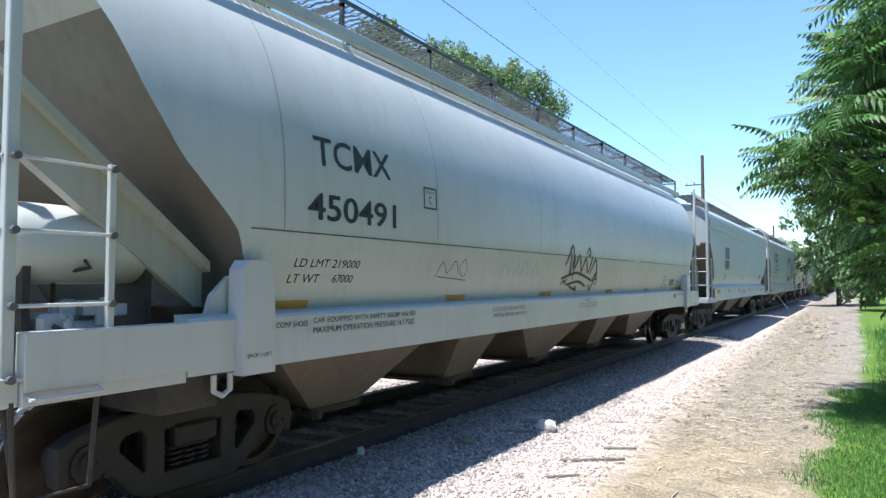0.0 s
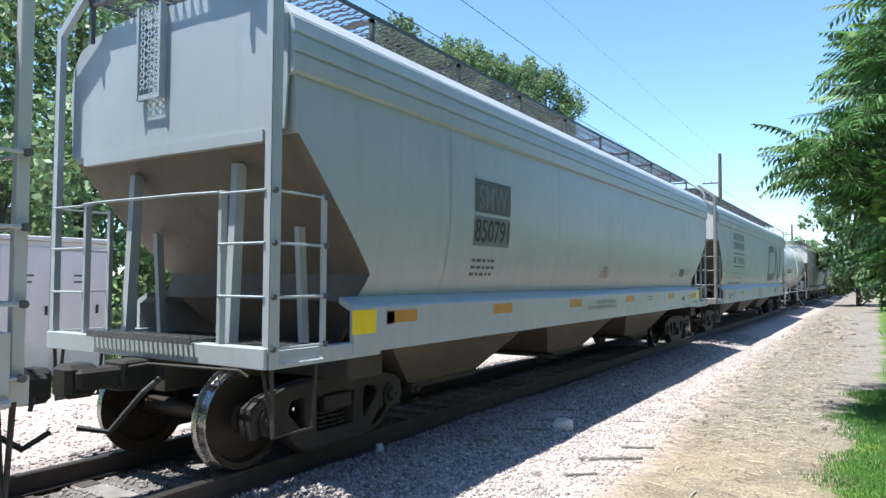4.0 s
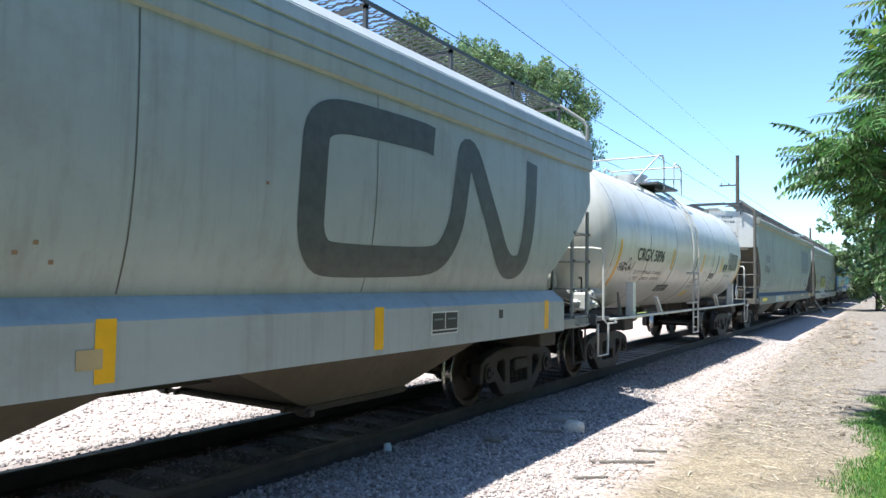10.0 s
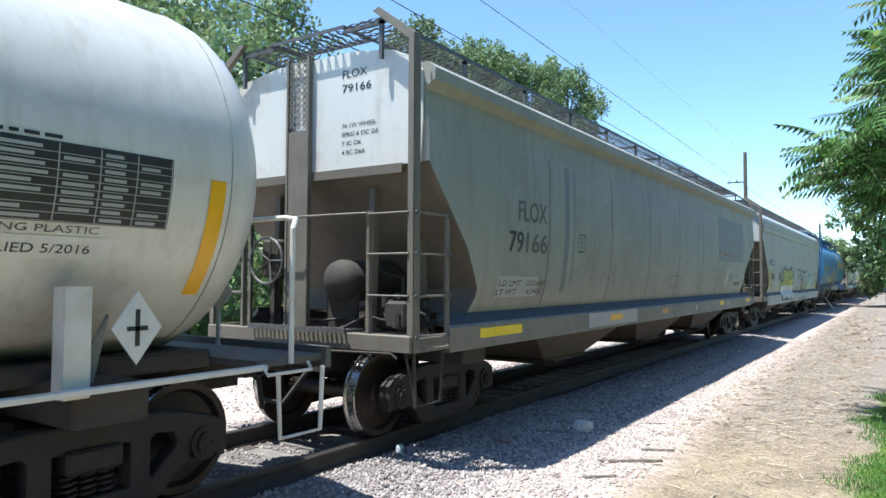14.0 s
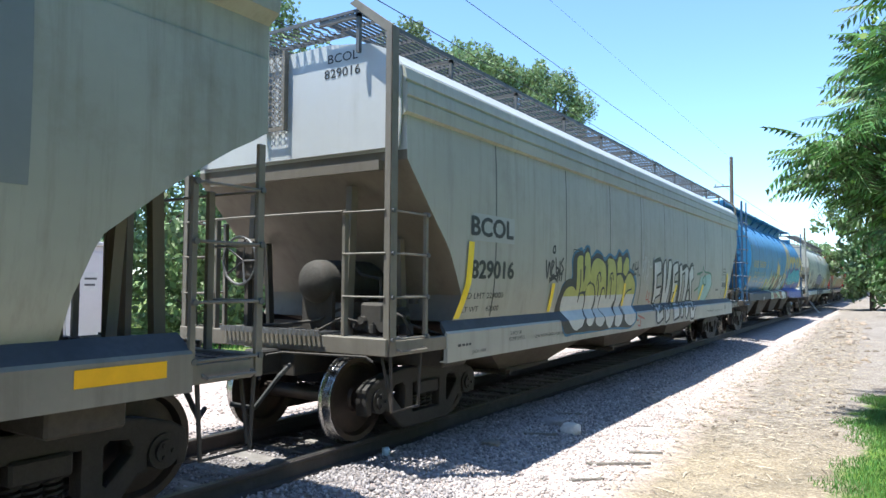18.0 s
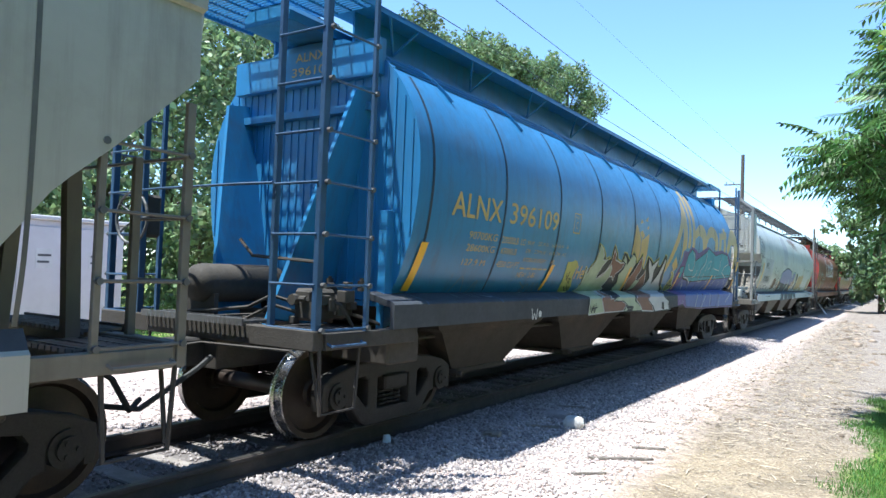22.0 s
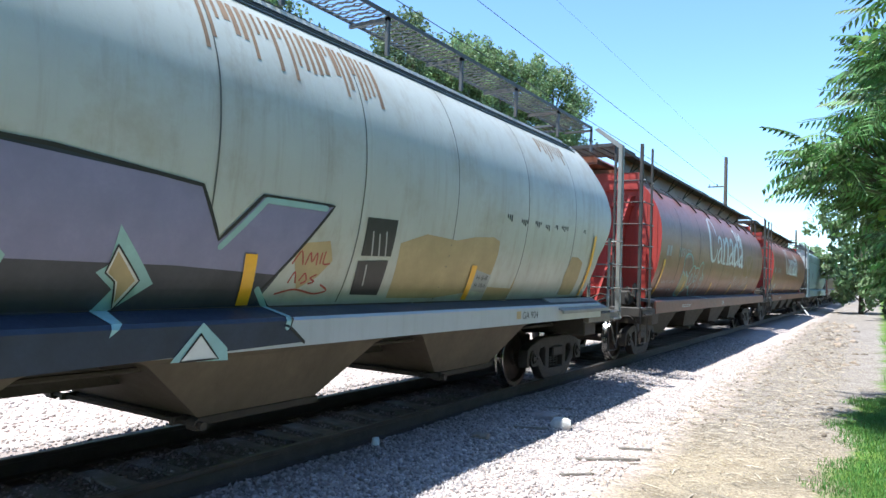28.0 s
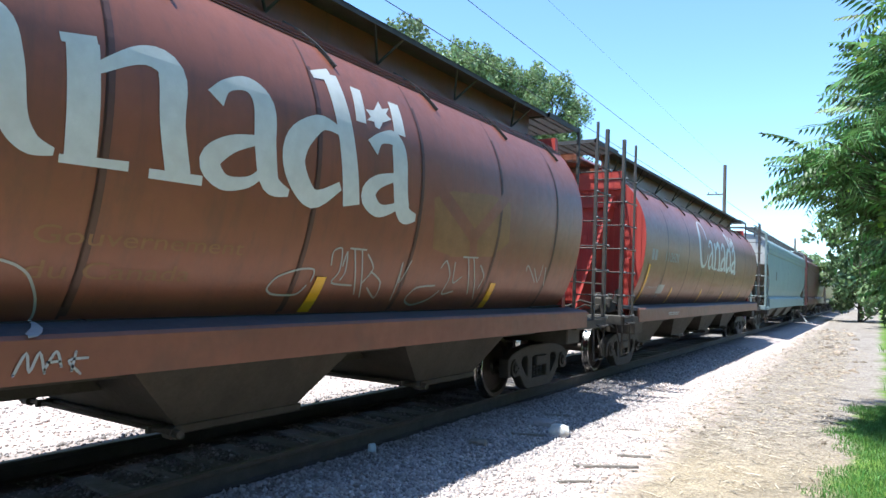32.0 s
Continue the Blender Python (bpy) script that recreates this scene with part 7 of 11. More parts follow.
def car_c():
    q = 41.27
    # endp is whiter than the sides: sunlight on the end put into its colour
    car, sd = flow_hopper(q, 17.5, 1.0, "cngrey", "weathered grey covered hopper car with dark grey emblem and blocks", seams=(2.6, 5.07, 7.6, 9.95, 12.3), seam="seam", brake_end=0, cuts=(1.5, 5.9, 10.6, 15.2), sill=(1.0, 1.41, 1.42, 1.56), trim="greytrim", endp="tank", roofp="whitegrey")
    D = M["darkgrey"]
    for i in range(8):
        for z in (3.07, 2.77):
            sd.rect(2.84 + 0.262 * i, 3.03 + 0.262 * i, z, z + 0.25, D, "name_block")
    sd.rect(2.84, 4.95, 2.595, 2.645, D, "painted_line")
    sd.blocks(2.84, 2.28, 0.5, 0.23, 2, D)
    sd.text("388866", 3.57, 2.28, 1.37, 0.23, D)
    sd.rect(2.82, 4.93, 2.16, 2.205, D, "painted_line")
    sd.rect(2.7, 4.85, 1.595, 1.64, D, "painted_line")
    sd.rect(3.75, 3.79, 1.64, 2.16, D, "painted_line", skew=0.06)
    sd.text("LD LMT", 2.76, 1.92, 0.38, 0.065, M["fadeblack"])
    sd.text("224600", 3.3, 1.92, 0.34, 0.065, M["fadeblack"])
    sd.text("LT WT", 2.74, 1.77, 0.33, 0.065, M["fadeblack"])
    sd.text("61400", 3.3, 1.77, 0.32, 0.065, M["fadeblack"])
    sd.text("CU FT", 3.95, 1.92, 0.28, 0.065, M["fadeblack"])
    sd.text("6250", 4.64, 1.92, 0.22, 0.065, D)
    sd.text("NEW ZC 02-96", 3.93, 1.76, 0.93, 0.07, D)
    sd.plate_box(5.36, 5.62, 2.29, 2.54, D)
    # the railway's emblem: one continuous band
    w = 0.3
    pts = [(13.21, 3.12), (12.95, 3.14), (11.88, 3.1), (11.56, 2.98), (11.5, 2.7), (11.5, 2.15), (11.61, 1.92), (11.88, 1.85), (13.16, 1.88), (13.48, 2.0), (13.65, 2.3), (13.75, 2.8), (13.83, 3.1), (13.99, 3.08), (14.29, 2.6), (14.69, 2.05), (14.95, 1.87), (15.23, 1.9), (15.35, 2.2), (15.46, 3.24)]
    sd.strokes([pts], w, D, "emblem")
    sd.rect(1.33, 1.5, 1.52, 1.98, M["yellow"], "reflector_strip", skew=0.06)
    for i, y in enumerate((1.35, 4.95, 7.45, 9.73, 12.3, 15.85)):
        sd.rect(y, y + 0.13, 1.04, 1.43, M["yellow"], "reflector_strip")
    for y in (1.0, 4.72, 7.3, 9.62):
        sd.rect(y, y + 0.16, 1.13, 1.25, M["tanrub"], "stencil_patch", off=0.006)
    sd.rect(1.85, 2.1, 1.12, 1.27, M["placard"], "sill_plate")
    sd.bars(4.1, 1.22, 0.7, 0.13, 2, M["fadeblack"], seed=5)
    sd.bars(8.14, 1.04, 1.05, 0.34, 5, M["fadeblack"], seed=6)
    sd.bars(2.15, 1.2, 0.9, 0.1, 2, M["fadeblack"], seed=7)
    sd.data_panel(13.2, 13.7, 1.12, 1.36)
    sd.rect(14.6, 14.7, 1.24, 1.34, M["placard"], "sill_plate")
    sd.strokes([[(1.75, 1.98), (1.75, 2.3), (2.2, 2.3), (2.22, 1.98), (1.75, 1.98)], [(1.7, 2.3), (2.0, 2.5), (2.3, 2.3)], [(1.85, 2.0), (1.85, 2.25)], [(2.1, 2.0), (2.1, 2.25)], [(1.6, 2.0), (1.5, 2.1)], [(2.3, 2.0), (2.42, 2.1)]], 0.012, M["seam"], "scrawl")
    sd.strokes([[(3.05, 1.12), (2.95, 1.25), (3.05, 1.36), (3.2, 1.34), (3.25, 1.22), (3.15, 1.1), (3.3, 1.08)], [(3.1, 1.2), (3.3, 1.22)]], 0.01, M["seam"], "scrawl")
    for y, z in ((5.2, 1.75), (5.35, 1.7), (5.9, 1.7), (6.05, 1.74), (5.4, 1.82), (7.9, 2.9), (9.3, 1.8), (9.5, 1.75), (9.4, 1.86), (11.0, 2.4), (6.9, 2.45)):
        sd.rect(y, y + 0.03, z, z + 0.025, M["brownpatch"], "chip")


def car_d():
    q, L = 59.78, 13.2
    car = new_car(q, L, "white cylindrical tank car with black lettering and brown dust", "tank car")
    m = M["tank"]
    R, zc = 1.475, 2.56
    prof = [(0.02, 0.28), (0.5, 0.31), (0.9, 0.42), (1.2, 0.57), (1.38, 0.74), (1.45, 0.87), (R, 1.0)]
    full = prof + [(R, 1.0 + (L - 2.0) * k / 8) for k in range(1, 9)] + [(r, L - y) for r, y in prof[-2::-1]]
    n, vs, fs = 56, [], []
    for r, y in full:
        for i in range(n):
            w = 2 * math.pi * i / n
            vs.append((r * math.cos(w), y, zc + r * math.sin(w)))
    for k in range(len(full) - 1):
        fs += [(k * n + i, k * n + (i + 1) % n, (k + 1) * n + (i + 1) % n, (k + 1) * n + i) for i in range(n)]
    part("tank", Geo().add(vs, fs), m, car, "dusty white tank shell", 40)
    for y in (1.02, 3.0, 4.9, 6.7, 8.6, 10.4, L - 1.02):
        ring = [((R + 0.001) * math.cos(2 * math.pi * i / 48), y, zc + (R + 0.001) * math.sin(2 * math.pi * i / 48)) for i in range(49)]
        part("weld_seam", Geo().tube(ring, 0.006, 5), M["seamlight"], car)
    part("stub_sill", Geo().box(-0.33, 0.33, 0.02, 2.9, 0.72, 1.06, 0.01), M["under"], car)
    part("stub_sill", Geo().box(-0.33, 0.33, L - 2.9, L - 0.02, 0.72, 1.06, 0.01), M["under"], car)
    underframe_short(car, L, 0.95)
    for e in (0, 1):
        y, d = (0, 1) if e == 0 else (L, -1)
        part("end_platform", Geo().box(-1.45, 1.45, *sorted((y + d * 0.02, y + d * 0.75)), 1.04, 1.10, 0.006).box(-1.5, 1.5, *sorted((y, y + d * 0.06)), 0.98, 1.16), M["grate"], car)
        for s in (-1, 1):
            hr = [(s * 1.47, y + d * 0.42, 1.05), (s * 1.47, y + d * 0.42, 2.16), (s * 1.44, y + d * 0.36, 2.24), (s * 1.3, y + d * 0.34, 2.26), (0, y + d * 0.3, 2.26)]
            part("end_handrail", Geo().tube(hr, 0.022, 8), M["tank"], car)
            part("saddle_plate", Geo().prism([(y + d * 2.01, 1.0), (y + d * 2.17, 1.0), (y + d * 2.17, 1.69), (y + d * 2.01, 1.69)], "x", s * 1.30, s * 1.44), m, car)
            part("saddle_web", Geo().prism([(y + d * 1.89, 1.02), (y + d * 2.01, 1.02), (y + d * 2.01, 1.08), (y + d * 1.79, 1.5)], "x", s * 1.2, s * 1.24), M["greytrim"], car)
            st = [(s * 1.5, y + d * 0.1, 1.0), (s * 1.5, y + d * 0.12, 0.47), (s * 1.5, y + d * 0.55, 0.47), (s * 1.5, y + d * 0.58, 1.0)]
            part("stirrup_step", Geo().tube(st, 0.02, 6), m, car)
            gr = [(s * 1.53, y + d * 0.3, 1.06), (s * 1.58, y + d * 0.3, 1.0), (s * 1.58, y + d * 0.75, 1.0), (s * 1.53, y + d * 0.75, 1.06)]
            part("side_grab", Geo().tube(gr, 0.014, 6), m, car)
            # the diamond placard on its holder
        s = 1
        k = 0.2
        py = y + d * 0.16
        part("placard_holder", Geo().add([(0.2, py - 0.005, 1.62 - k), (0.2 + k, py - 0.005, 1.62), (0.2, py - 0.005, 1.62 + k), (0.2 - k, py - 0.005, 1.62), (0.2, py + 0.005, 1.62 - k), (0.2 + k, py + 0.005, 1.62), (0.2, py + 0.005, 1.62 + k), (0.2 - k, py + 0.005, 1.62)],
                                         [(0, 1, 2, 3), (7, 6, 5, 4), (0, 4, 5, 1), (1, 5, 6, 2), (2, 6, 7, 3), (3, 7, 4, 0)]).box(0.18, 0.22, py - 0.01, py + 0.01, 1.1, 1.45), M["white"], car)
        part("bolster", Geo().box(-1.42, 1.42, *sorted((y + d * 1.6, y + d * 2.1)), 0.8, 1.06, 0.02), M["under"], car)
        part("shell_pad", Geo().box(-0.9, 0.9, *sorted((y + d * 0.75, y + d * 2.9)), 1.02, 1.16, 0.02), M["under"], car)
    # placard on the side by the rear saddle
    for s in (-1, 1):
        a, z = L - 1.74, 1.42
        pts = [(a, z - 0.24), (a + 0.17, z), (a, z + 0.24), (a - 0.17, z)]
        part("side_placard", Geo().prism(pts, "x", s * 1.47, s * 1.485), M["white"], car)
        part("side_placard_mark", Geo().box(min(s * 1.485, s * 1.489), max(s * 1.485, s * 1.489), a - 0.015, a + 0.015, z - 0.12, z + 0.12).box(min(s * 1.485, s * 1.489), max(s * 1.485, s * 1.489), a - 0.07, a + 0.07, z - 0.02, z + 0.01), M["black"], car)
        # running rail along the tank's foot
        part("side_rail", Geo().box(min(s * 1.46, s * 1.53), max(s * 1.46, s * 1.53), 0.7, L - 0.7, 1.03, 1.07, 0.006), M["tank"], car)
        for y in (3.85, 9.2):
            part("rail_strut", Geo().prism([(y, 1.05), (y + 0.1, 1.05), (y - 0.28, 1.4), (y - 0.36, 1.38)], "x", s * 1.36, s * 1.44), m, car)
        # ladder to the top platform
        for y in (5.98, 6.42):
            arc = [(s * 1.56, y, 0.5), (s * 1.56, y, 1.1), (s * 1.58, y, 2.5)] + [(s * (R + 0.1) * math.cos(w), y, zc + (R + 0.1) * math.sin(w)) for w in (0.25, 0.5, 0.75, 1.0, 1.15)]
            part("ladder_stile", Geo().tube(arc, 0.022, 6), m, car)
        for k in range(9):
            z = 0.52 + 0.36 * k
            w = math.asin(max(-1, min(1, (z - zc) / (R + 0.1)))) if z > zc else 0
            x = s * (1.57 if z < zc else (R + 0.1) * math.cos(w))
            part("ladder_rung", Geo().cyl((x, 5.98, z), (x, 6.42, z), 0.014, 6), m, car)
        for z in (1.9, 1.2):
            for a in (5.95, 6.39):
                part("ladder_bracket", Geo().box(min(s * 1.4, s * 1.57), max(s * 1.4, s * 1.57), a, a + 0.06, z, z + 0.05), m, car)
    # top platform, railing and dome fittings
    top = zc + R
    part("top_platform", Geo().box(-0.95, 0.95, 5.2, 6.9, top - 0.02, top + 0.03, 0.005), M["grate"], car)
    part("dome", Geo().cyl((0, 6.05, top - 0.05), (0, 6.05, top + 0.32), 0.42, 20), m, car, smooth=40)
    for s in (-1, 1):
        rl = [(s * 0.92, 4.2, top - 0.3), (s * 0.92, 3.62, top - 0.2), (s * 0.92, 3.7, top - 0.14), (s * 0.92, 5.4, top + 0.68), (s * 0.92, 5.65, top + 0.7), (s * 0.92, 5.75, top + 0.62), (s * 0.92, 5.78, top - 0.1)]
        part("platform_rail", Geo().tube(rl, 0.022, 6).tube([(s * 0.92, 6.6, top), (s * 0.92, 6.62, top + 0.62), (s * 0.92, 6.75, top + 0.68), (s * 0.92, 7.2, top + 0.66), (s * 0.92, 7.3, top + 0.58), (s * 0.92, 7.3, top - 0.1)], 0.022, 6).tube([(s * 0.92, 4.3, top - 0.1), (s * 0.92, 4.5, top - 0.02), (s * 0.92, 6.9, top + 0.3), (s * 0.92, 7.28, top + 0.35)], 0.02, 6), m, car)
    part("platform_rail", Geo().tube([(-0.92, 5.6, top + 0.7), (0.92, 5.6, top + 0.7)], 0.022, 6), m, car)
    part("platform_rail", Geo().tube([(-0.92, 7.2, top + 0.66), (0.92, 7.2, top + 0.66)], 0.022, 6), m, car)
    # end brake gear
    brake_gear(car, L, 0, m)
    part("bottom_outlet", Geo().cyl((0, 6.1, 1.1), (0, 6.1, 0.75), 0.16, 14).box(-0.5, 0.5, 5.6, 6.6, 0.98, 1.06).box(-0.3, 0.3, 5.2, 5.7, 0.82, 1.0, 0.03), M["under"], car)
    for x, z in ((0.45, 0.92), (-0.45, 0.86)):
        part("brake_rod", Geo().tube([(x, 2.4, z), (x, L - 2.4, z)], 0.022, 6), M["under"], car)
    for y in (3.3, 5.0, 7.55, 8.9):
        part("pipe_hanger", Geo().box(0.42, 0.48, y, y + 0.05, 0.78, 1.1), M["under"], car)
    truck(car, 1.68)
    truck(car, L - 1.78)
    class Tank(Side):
        def x(self, z):
            return math.sqrt(max(0.01, R * R - (z - zc) ** 2))
    sd = Tank(car, CYL)
    B = M["black"]
    sd.text("CRGX 5896", 2.30, 2.12, 1.73, 0.24, B, fat=0.014, bold=0.035)
    sd.text("LD LMT 207300 LBS   91 200 KGS", 2.39, 1.86, 1.81, 0.065, B, skew=0.2)
    sd.text("LT WT     61700 LB   28 000 KG", 2.36, 1.74, 1.8, 0.065, B, skew=0.2)
    for y in (4.68, 7.43, 9.60):
        sd.rect(y, y + 0.11, 1.98, 2.43, M["yellow"], "reflector_strip")
    for y in (0.85, ):
        sd.rect(1.27, 1.37, 1.6, 2.47, M["yellow"], "reflector_strip")
    sd.rect(12.0, 12.13, 1.62, 2.46, M["yellow"], "reflector_strip")
    for y in (6.8, 9.1):
        sd.rect(y, y + 0.1, 1.95, 2.45, M["greypatch"], "painted_panel")
    sd.rect(10.52, 11.7, 2.08, 2.56, M["placard"], "data_table")
    rs = random.Random(17)
    for r in range(9):
        z = 2.095 + 0.051 * r
        sd.rect(10.53, 11.69, z - 0.012, z - 0.007, M["palepatch"], "table_line", 0.008)
        for y, k in ((10.55, 0.36), (10.98, 0.2), (11.23, 0.16), (11.47, 0.16)):
            if rs.random() < 0.85:
                sd.rect(y, y + k * rs.uniform(0.6, 1.0), z + 0.004, z + 0.026, M["palepatch"], "table_print", 0.008)
    for y in (10.525, 10.95, 11.2, 11.44, 11.685):
        sd.rect(y, y + 0.008, 2.09, 2.55, M["palepatch"], "table_line", 0.008)
    sd.bars(10.52, 2.57, 0.5, 0.05, 1, B, seed=15)
    sd.text("LINING PLASTIC", 10.5, 2.02, 0.75, 0.045, M["fadeblack"])
    sd.rect(10.45, 11.35, 1.86, 2.0, M["white"], "painted_panel")
    sd.text("APPLIED 5/2016", 10.5, 1.895, 0.72, 0.055, M["black"], off=0.008)
    sd.data_panel(9.88, 10.39, 2.01, 2.25)
    sd.rect(8.52, 9.11, 1.82, 1.96, M["placard"], "painted_panel")
    sd.bars(8.55, 1.84, 0.53, 0.10, 3, M["palepatch"], off=0.008, seed=8)
    sd.rect(4.45, 5.35, 1.5, 1.64, M["placard"], "painted_panel")
    sd.bars(4.5, 1.52, 0.8, 0.1, 2, M["palepatch"], off=0.008, seed=3)
    sd.bars(7.0, 1.68, 0.66, 0.14, 3, M["fadeblack"], seed=11)
    sd.bars(7.0, 1.57, 0.5, 0.09, 2, M["fadeblack"], seed=12)
    sd.bars(8.52, 1.74, 0.4, 0.05, 1, B, seed=13)
    sd.rect(7.2, 7.5, 1.35, 1.49, M["brightyellow"], "faded_patch")
    sd.strokes([[(1.42, 1.94), (1.52, 1.98), (1.53, 1.91)], [(1.44, 2.01), (1.56, 2.05)], [(1.55, 2.02), (1.6, 1.91)], [(1.64, 1.91), (1.61, 2.01), (1.71, 1.91), (1.68, 2.03)], [(1.74, 1.9), (1.7, 2.05), (1.79, 2.03), (1.84, 1.99), (1.75, 1.91)], [(1.62, 2.06), (1.83, 2.01)], [(1.93, 1.91), (1.84, 1.97), (1.88, 2.09), (1.95, 2.15), (2, 2.1), (1.98, 1.98), (1.88, 1.92)], [(1.99, 1.91), (1.97, 2.01), (2.04, 1.92), (2.03, 2.02)], [(2.11, 2.02), (2.06, 2), (2.08, 1.92), (2.15, 1.94)], [(2.05, 1.96), (2.11, 1.97)], [(2.26, 2.09), (2.18, 1.92)], [(2.15, 1.88), (2.16, 1.87)]], 0.022, M["black"], "scrawl", 0.004)
    sd.text("2 INCH HF COMP SHOES", 0.55, 1.035, 0.75, 0.04, B, off=0.28)
    sd.strokes([[(7.7, 1.58), (7.92, 2.03), (7.97, 1.98), (8.25, 1.72), (8.3, 1.55), (8.1, 1.42), (7.75, 1.45), (7.68, 1.6)], [(7.92, 2.0), (7.92, 1.65), (7.98, 1.65), (7.98, 2.0)], [(7.92, 1.6), (7.96, 1.63), (7.99, 1.58), (7.94, 1.56)], [(8.08, 1.95), (8.16, 2.0), (8.24, 1.94), (8.34, 2.02), (8.44, 1.97)], [(8.13, 1.87), (8.22, 1.92), (8.3, 1.86), (8.4, 1.9)]], 0.008, M["fadeblack"], "scrawl")
    sd.strokes([[(9.35, 1.62), (9.5, 1.72), (9.6, 1.6), (9.75, 1.7), (9.9, 1.62)], [(9.4, 1.55), (9.8, 1.52)]], 0.01, M["fadeblack"], "scrawl")


def underframe_short(car, L, gap):
    for e in (0, 1):
        d, y = (-1, 0.0) if e == 0 else (1, L)
        g = Geo().box(-0.11, 0.11, *sorted((y - d * 0.1, y + d * gap / 2)), 0.78, 0.96, 0.03)
        g.box(-0.2, 0.05, *sorted((y + d * (gap / 2 - 0.2), y + d * (gap / 2 + 0.06))), 0.72, 1.0, 0.04)
        part("coupler", g, M["truck"], car)
        part("air_hose", Geo().tube([(0.35, y + d * 0.05, 0.85), (0.35, y + d * 0.2, 0.75), (0.25, y + d * gap * 0.35, 0.45), (0.1, y + d * gap * 0.5, 0.5)], 0.025, 6), M["hose"], car)


FLOW_E = [(1.34, 1.42), (1.5, 1.475), (1.8, 1.54), (2.3, 1.59), (2.7, 1.60), (3.1, 1.595), (3.45, 1.58)]
FLOW_F = [(1.28, 1.50), (1.5, 1.545), (1.72, 1.575), (2.1, 1.595), (2.7, 1.60), (3.1, 1.595), (3.45, 1.58)]


def car_e():
    q = 74.64
    # the upper end's sunlight is put into its colour by a whiter endp
    car, sd = flow_hopper(q, 17.8, 1.2, "dullgrey", "dull olive-grey covered hopper car with flared eave and rust spots", lip="flare", seams=(3.05, 5.4, 7.4, 9.4, 11.4, 13.0, 15.4), seam="seam", endp="tank", prof=FLOW_E, sill=(0.97, 1.22, 1.42, 1.36), trim="trim", cap="capdark", sillp="sillgrime", back=[(1.3, 1.46), (1.6, 1.43), (1.99, 1.3), (2.36, 0.84), (2.66, 0.4), (2.86, 0.03), (9, 0.02)], inset=0.65, cuts=(2.9, 7.2, 11.4, 15.7))
    B = M["black"]
    sd.text("FLOX", 2.17, 2.49, 0.79, 0.26, M["fadeblack"], fat=0.012)
    sd.text("79", 1.95, 2.09, 0.37, 0.26, B, fat=0.016, bold=0.035)
    sd.text("166", 2.4, 2.09, 0.6, 0.26, M["fadeblack"], fat=0.01)
    sd.rect(1.76, 2.85, 1.52, 1.78, M["palepatch"], "painted_patch")
    sd.text("LD LMT   222600", 1.8, 1.66, 1.2, 0.07, B, off=0.007, skew=0.2)
    sd.text("LT WT      62400", 1.76, 1.55, 1.2, 0.07, B, off=0.007, skew=0.2)
    sd.rect(1.25, 2.25, 1.07, 1.18, M["brightyellow"], "reflector_strip")
    sd.rect(4.4, 6.6, 1.0, 1.22, M["palepatch"], "painted_patch")
    sd.rect(5.3, 5.85, 1.07, 1.17, M["yellow"], "reflector_strip", off=0.007)
    sd.rect(8.1, 8.5, 1.07, 1.17, M["orange"], "reflector_strip")
    sd.rect(13.0, 13.5, 1.09, 1.2, M["yellow"], "reflector_strip")
    sd.rect(16.35, 16.95, 1.08, 1.19, M["yellow"], "reflector_strip")
    sd.plate_box(4.03, 4.29, 2.15, 2.42, B)
    sd.plate_box(8.9, 9.6, 1.58, 1.83, M["fadeblack"], False)
    sd.rect(13.0, 16.07, 2.25, 3.4, M["greypatch"], "painted_patch")
    sd.rect(13.9, 14.25, 1.56, 2.0, M["palepatch"], "painted_patch", skew=0.2)
    sd.bars(14.28, 1.72, 0.7, 0.21, 3, M["fadeblack"], seed=7)
    sd.data_panel(15.05, 15.82, 1.53, 1.74)
    sd.rects([(13.0, 13.2, 2.42, 2.52), (13.45, 13.9, 2.40, 2.47), (14.25, 14.4, 2.36, 2.5), (14.6, 15.0, 2.38, 2.44)], M["brownpatch"], "scrape", 0.007)
    for words, z, h, w in (("FLOX", 3.98, 0.09, 0.36), ("79166", 3.82, 0.09, 0.42), ("36 1W WHEEL", 3.42, 0.05, 0.5), ("SPRG 6 OC D5", 3.32, 0.05, 0.52), ("7 IC D6", 3.22, 0.05, 0.28), ("4 BC D6A", 3.12, 0.05, 0.34)):
        end_text(car, words, 0.45, z, w, h, 0.192, M["black"])
    rs = random.Random(5)
    out = []
    for _ in range(150):
        y, z = rs.choice((rs.gauss(12.2, 0.7), rs.gauss(5.0, 1.1), rs.gauss(13.2, 0.5))), rs.gauss(1.85, 0.14)
        if 1.6 < z < 2.4 and 2.9 < y < 15:
            k = rs.uniform(0.01, 0.035)
            out.append((y, y + k, z, z + k * rs.uniform(0.8, 1.8)))
    sd.rects(out, M["brownpatch"], "rust_specks", 0.003)
    for y, z in ((10.7, 1.11), (13.95, 1.13)):
        k = 0.09
        sd.lay("diamond_mark", [(y, z - k), (y + k, z), (y, z + k), (y - k, z)], [(0, 1, 2, 3)], M["palepatch"])
    sd.rects([(3.55, 3.7, 1.56, 3.35), (3.85, 3.9, 1.7, 3.35)], M["greypatch"], "pale_run", 0.003)


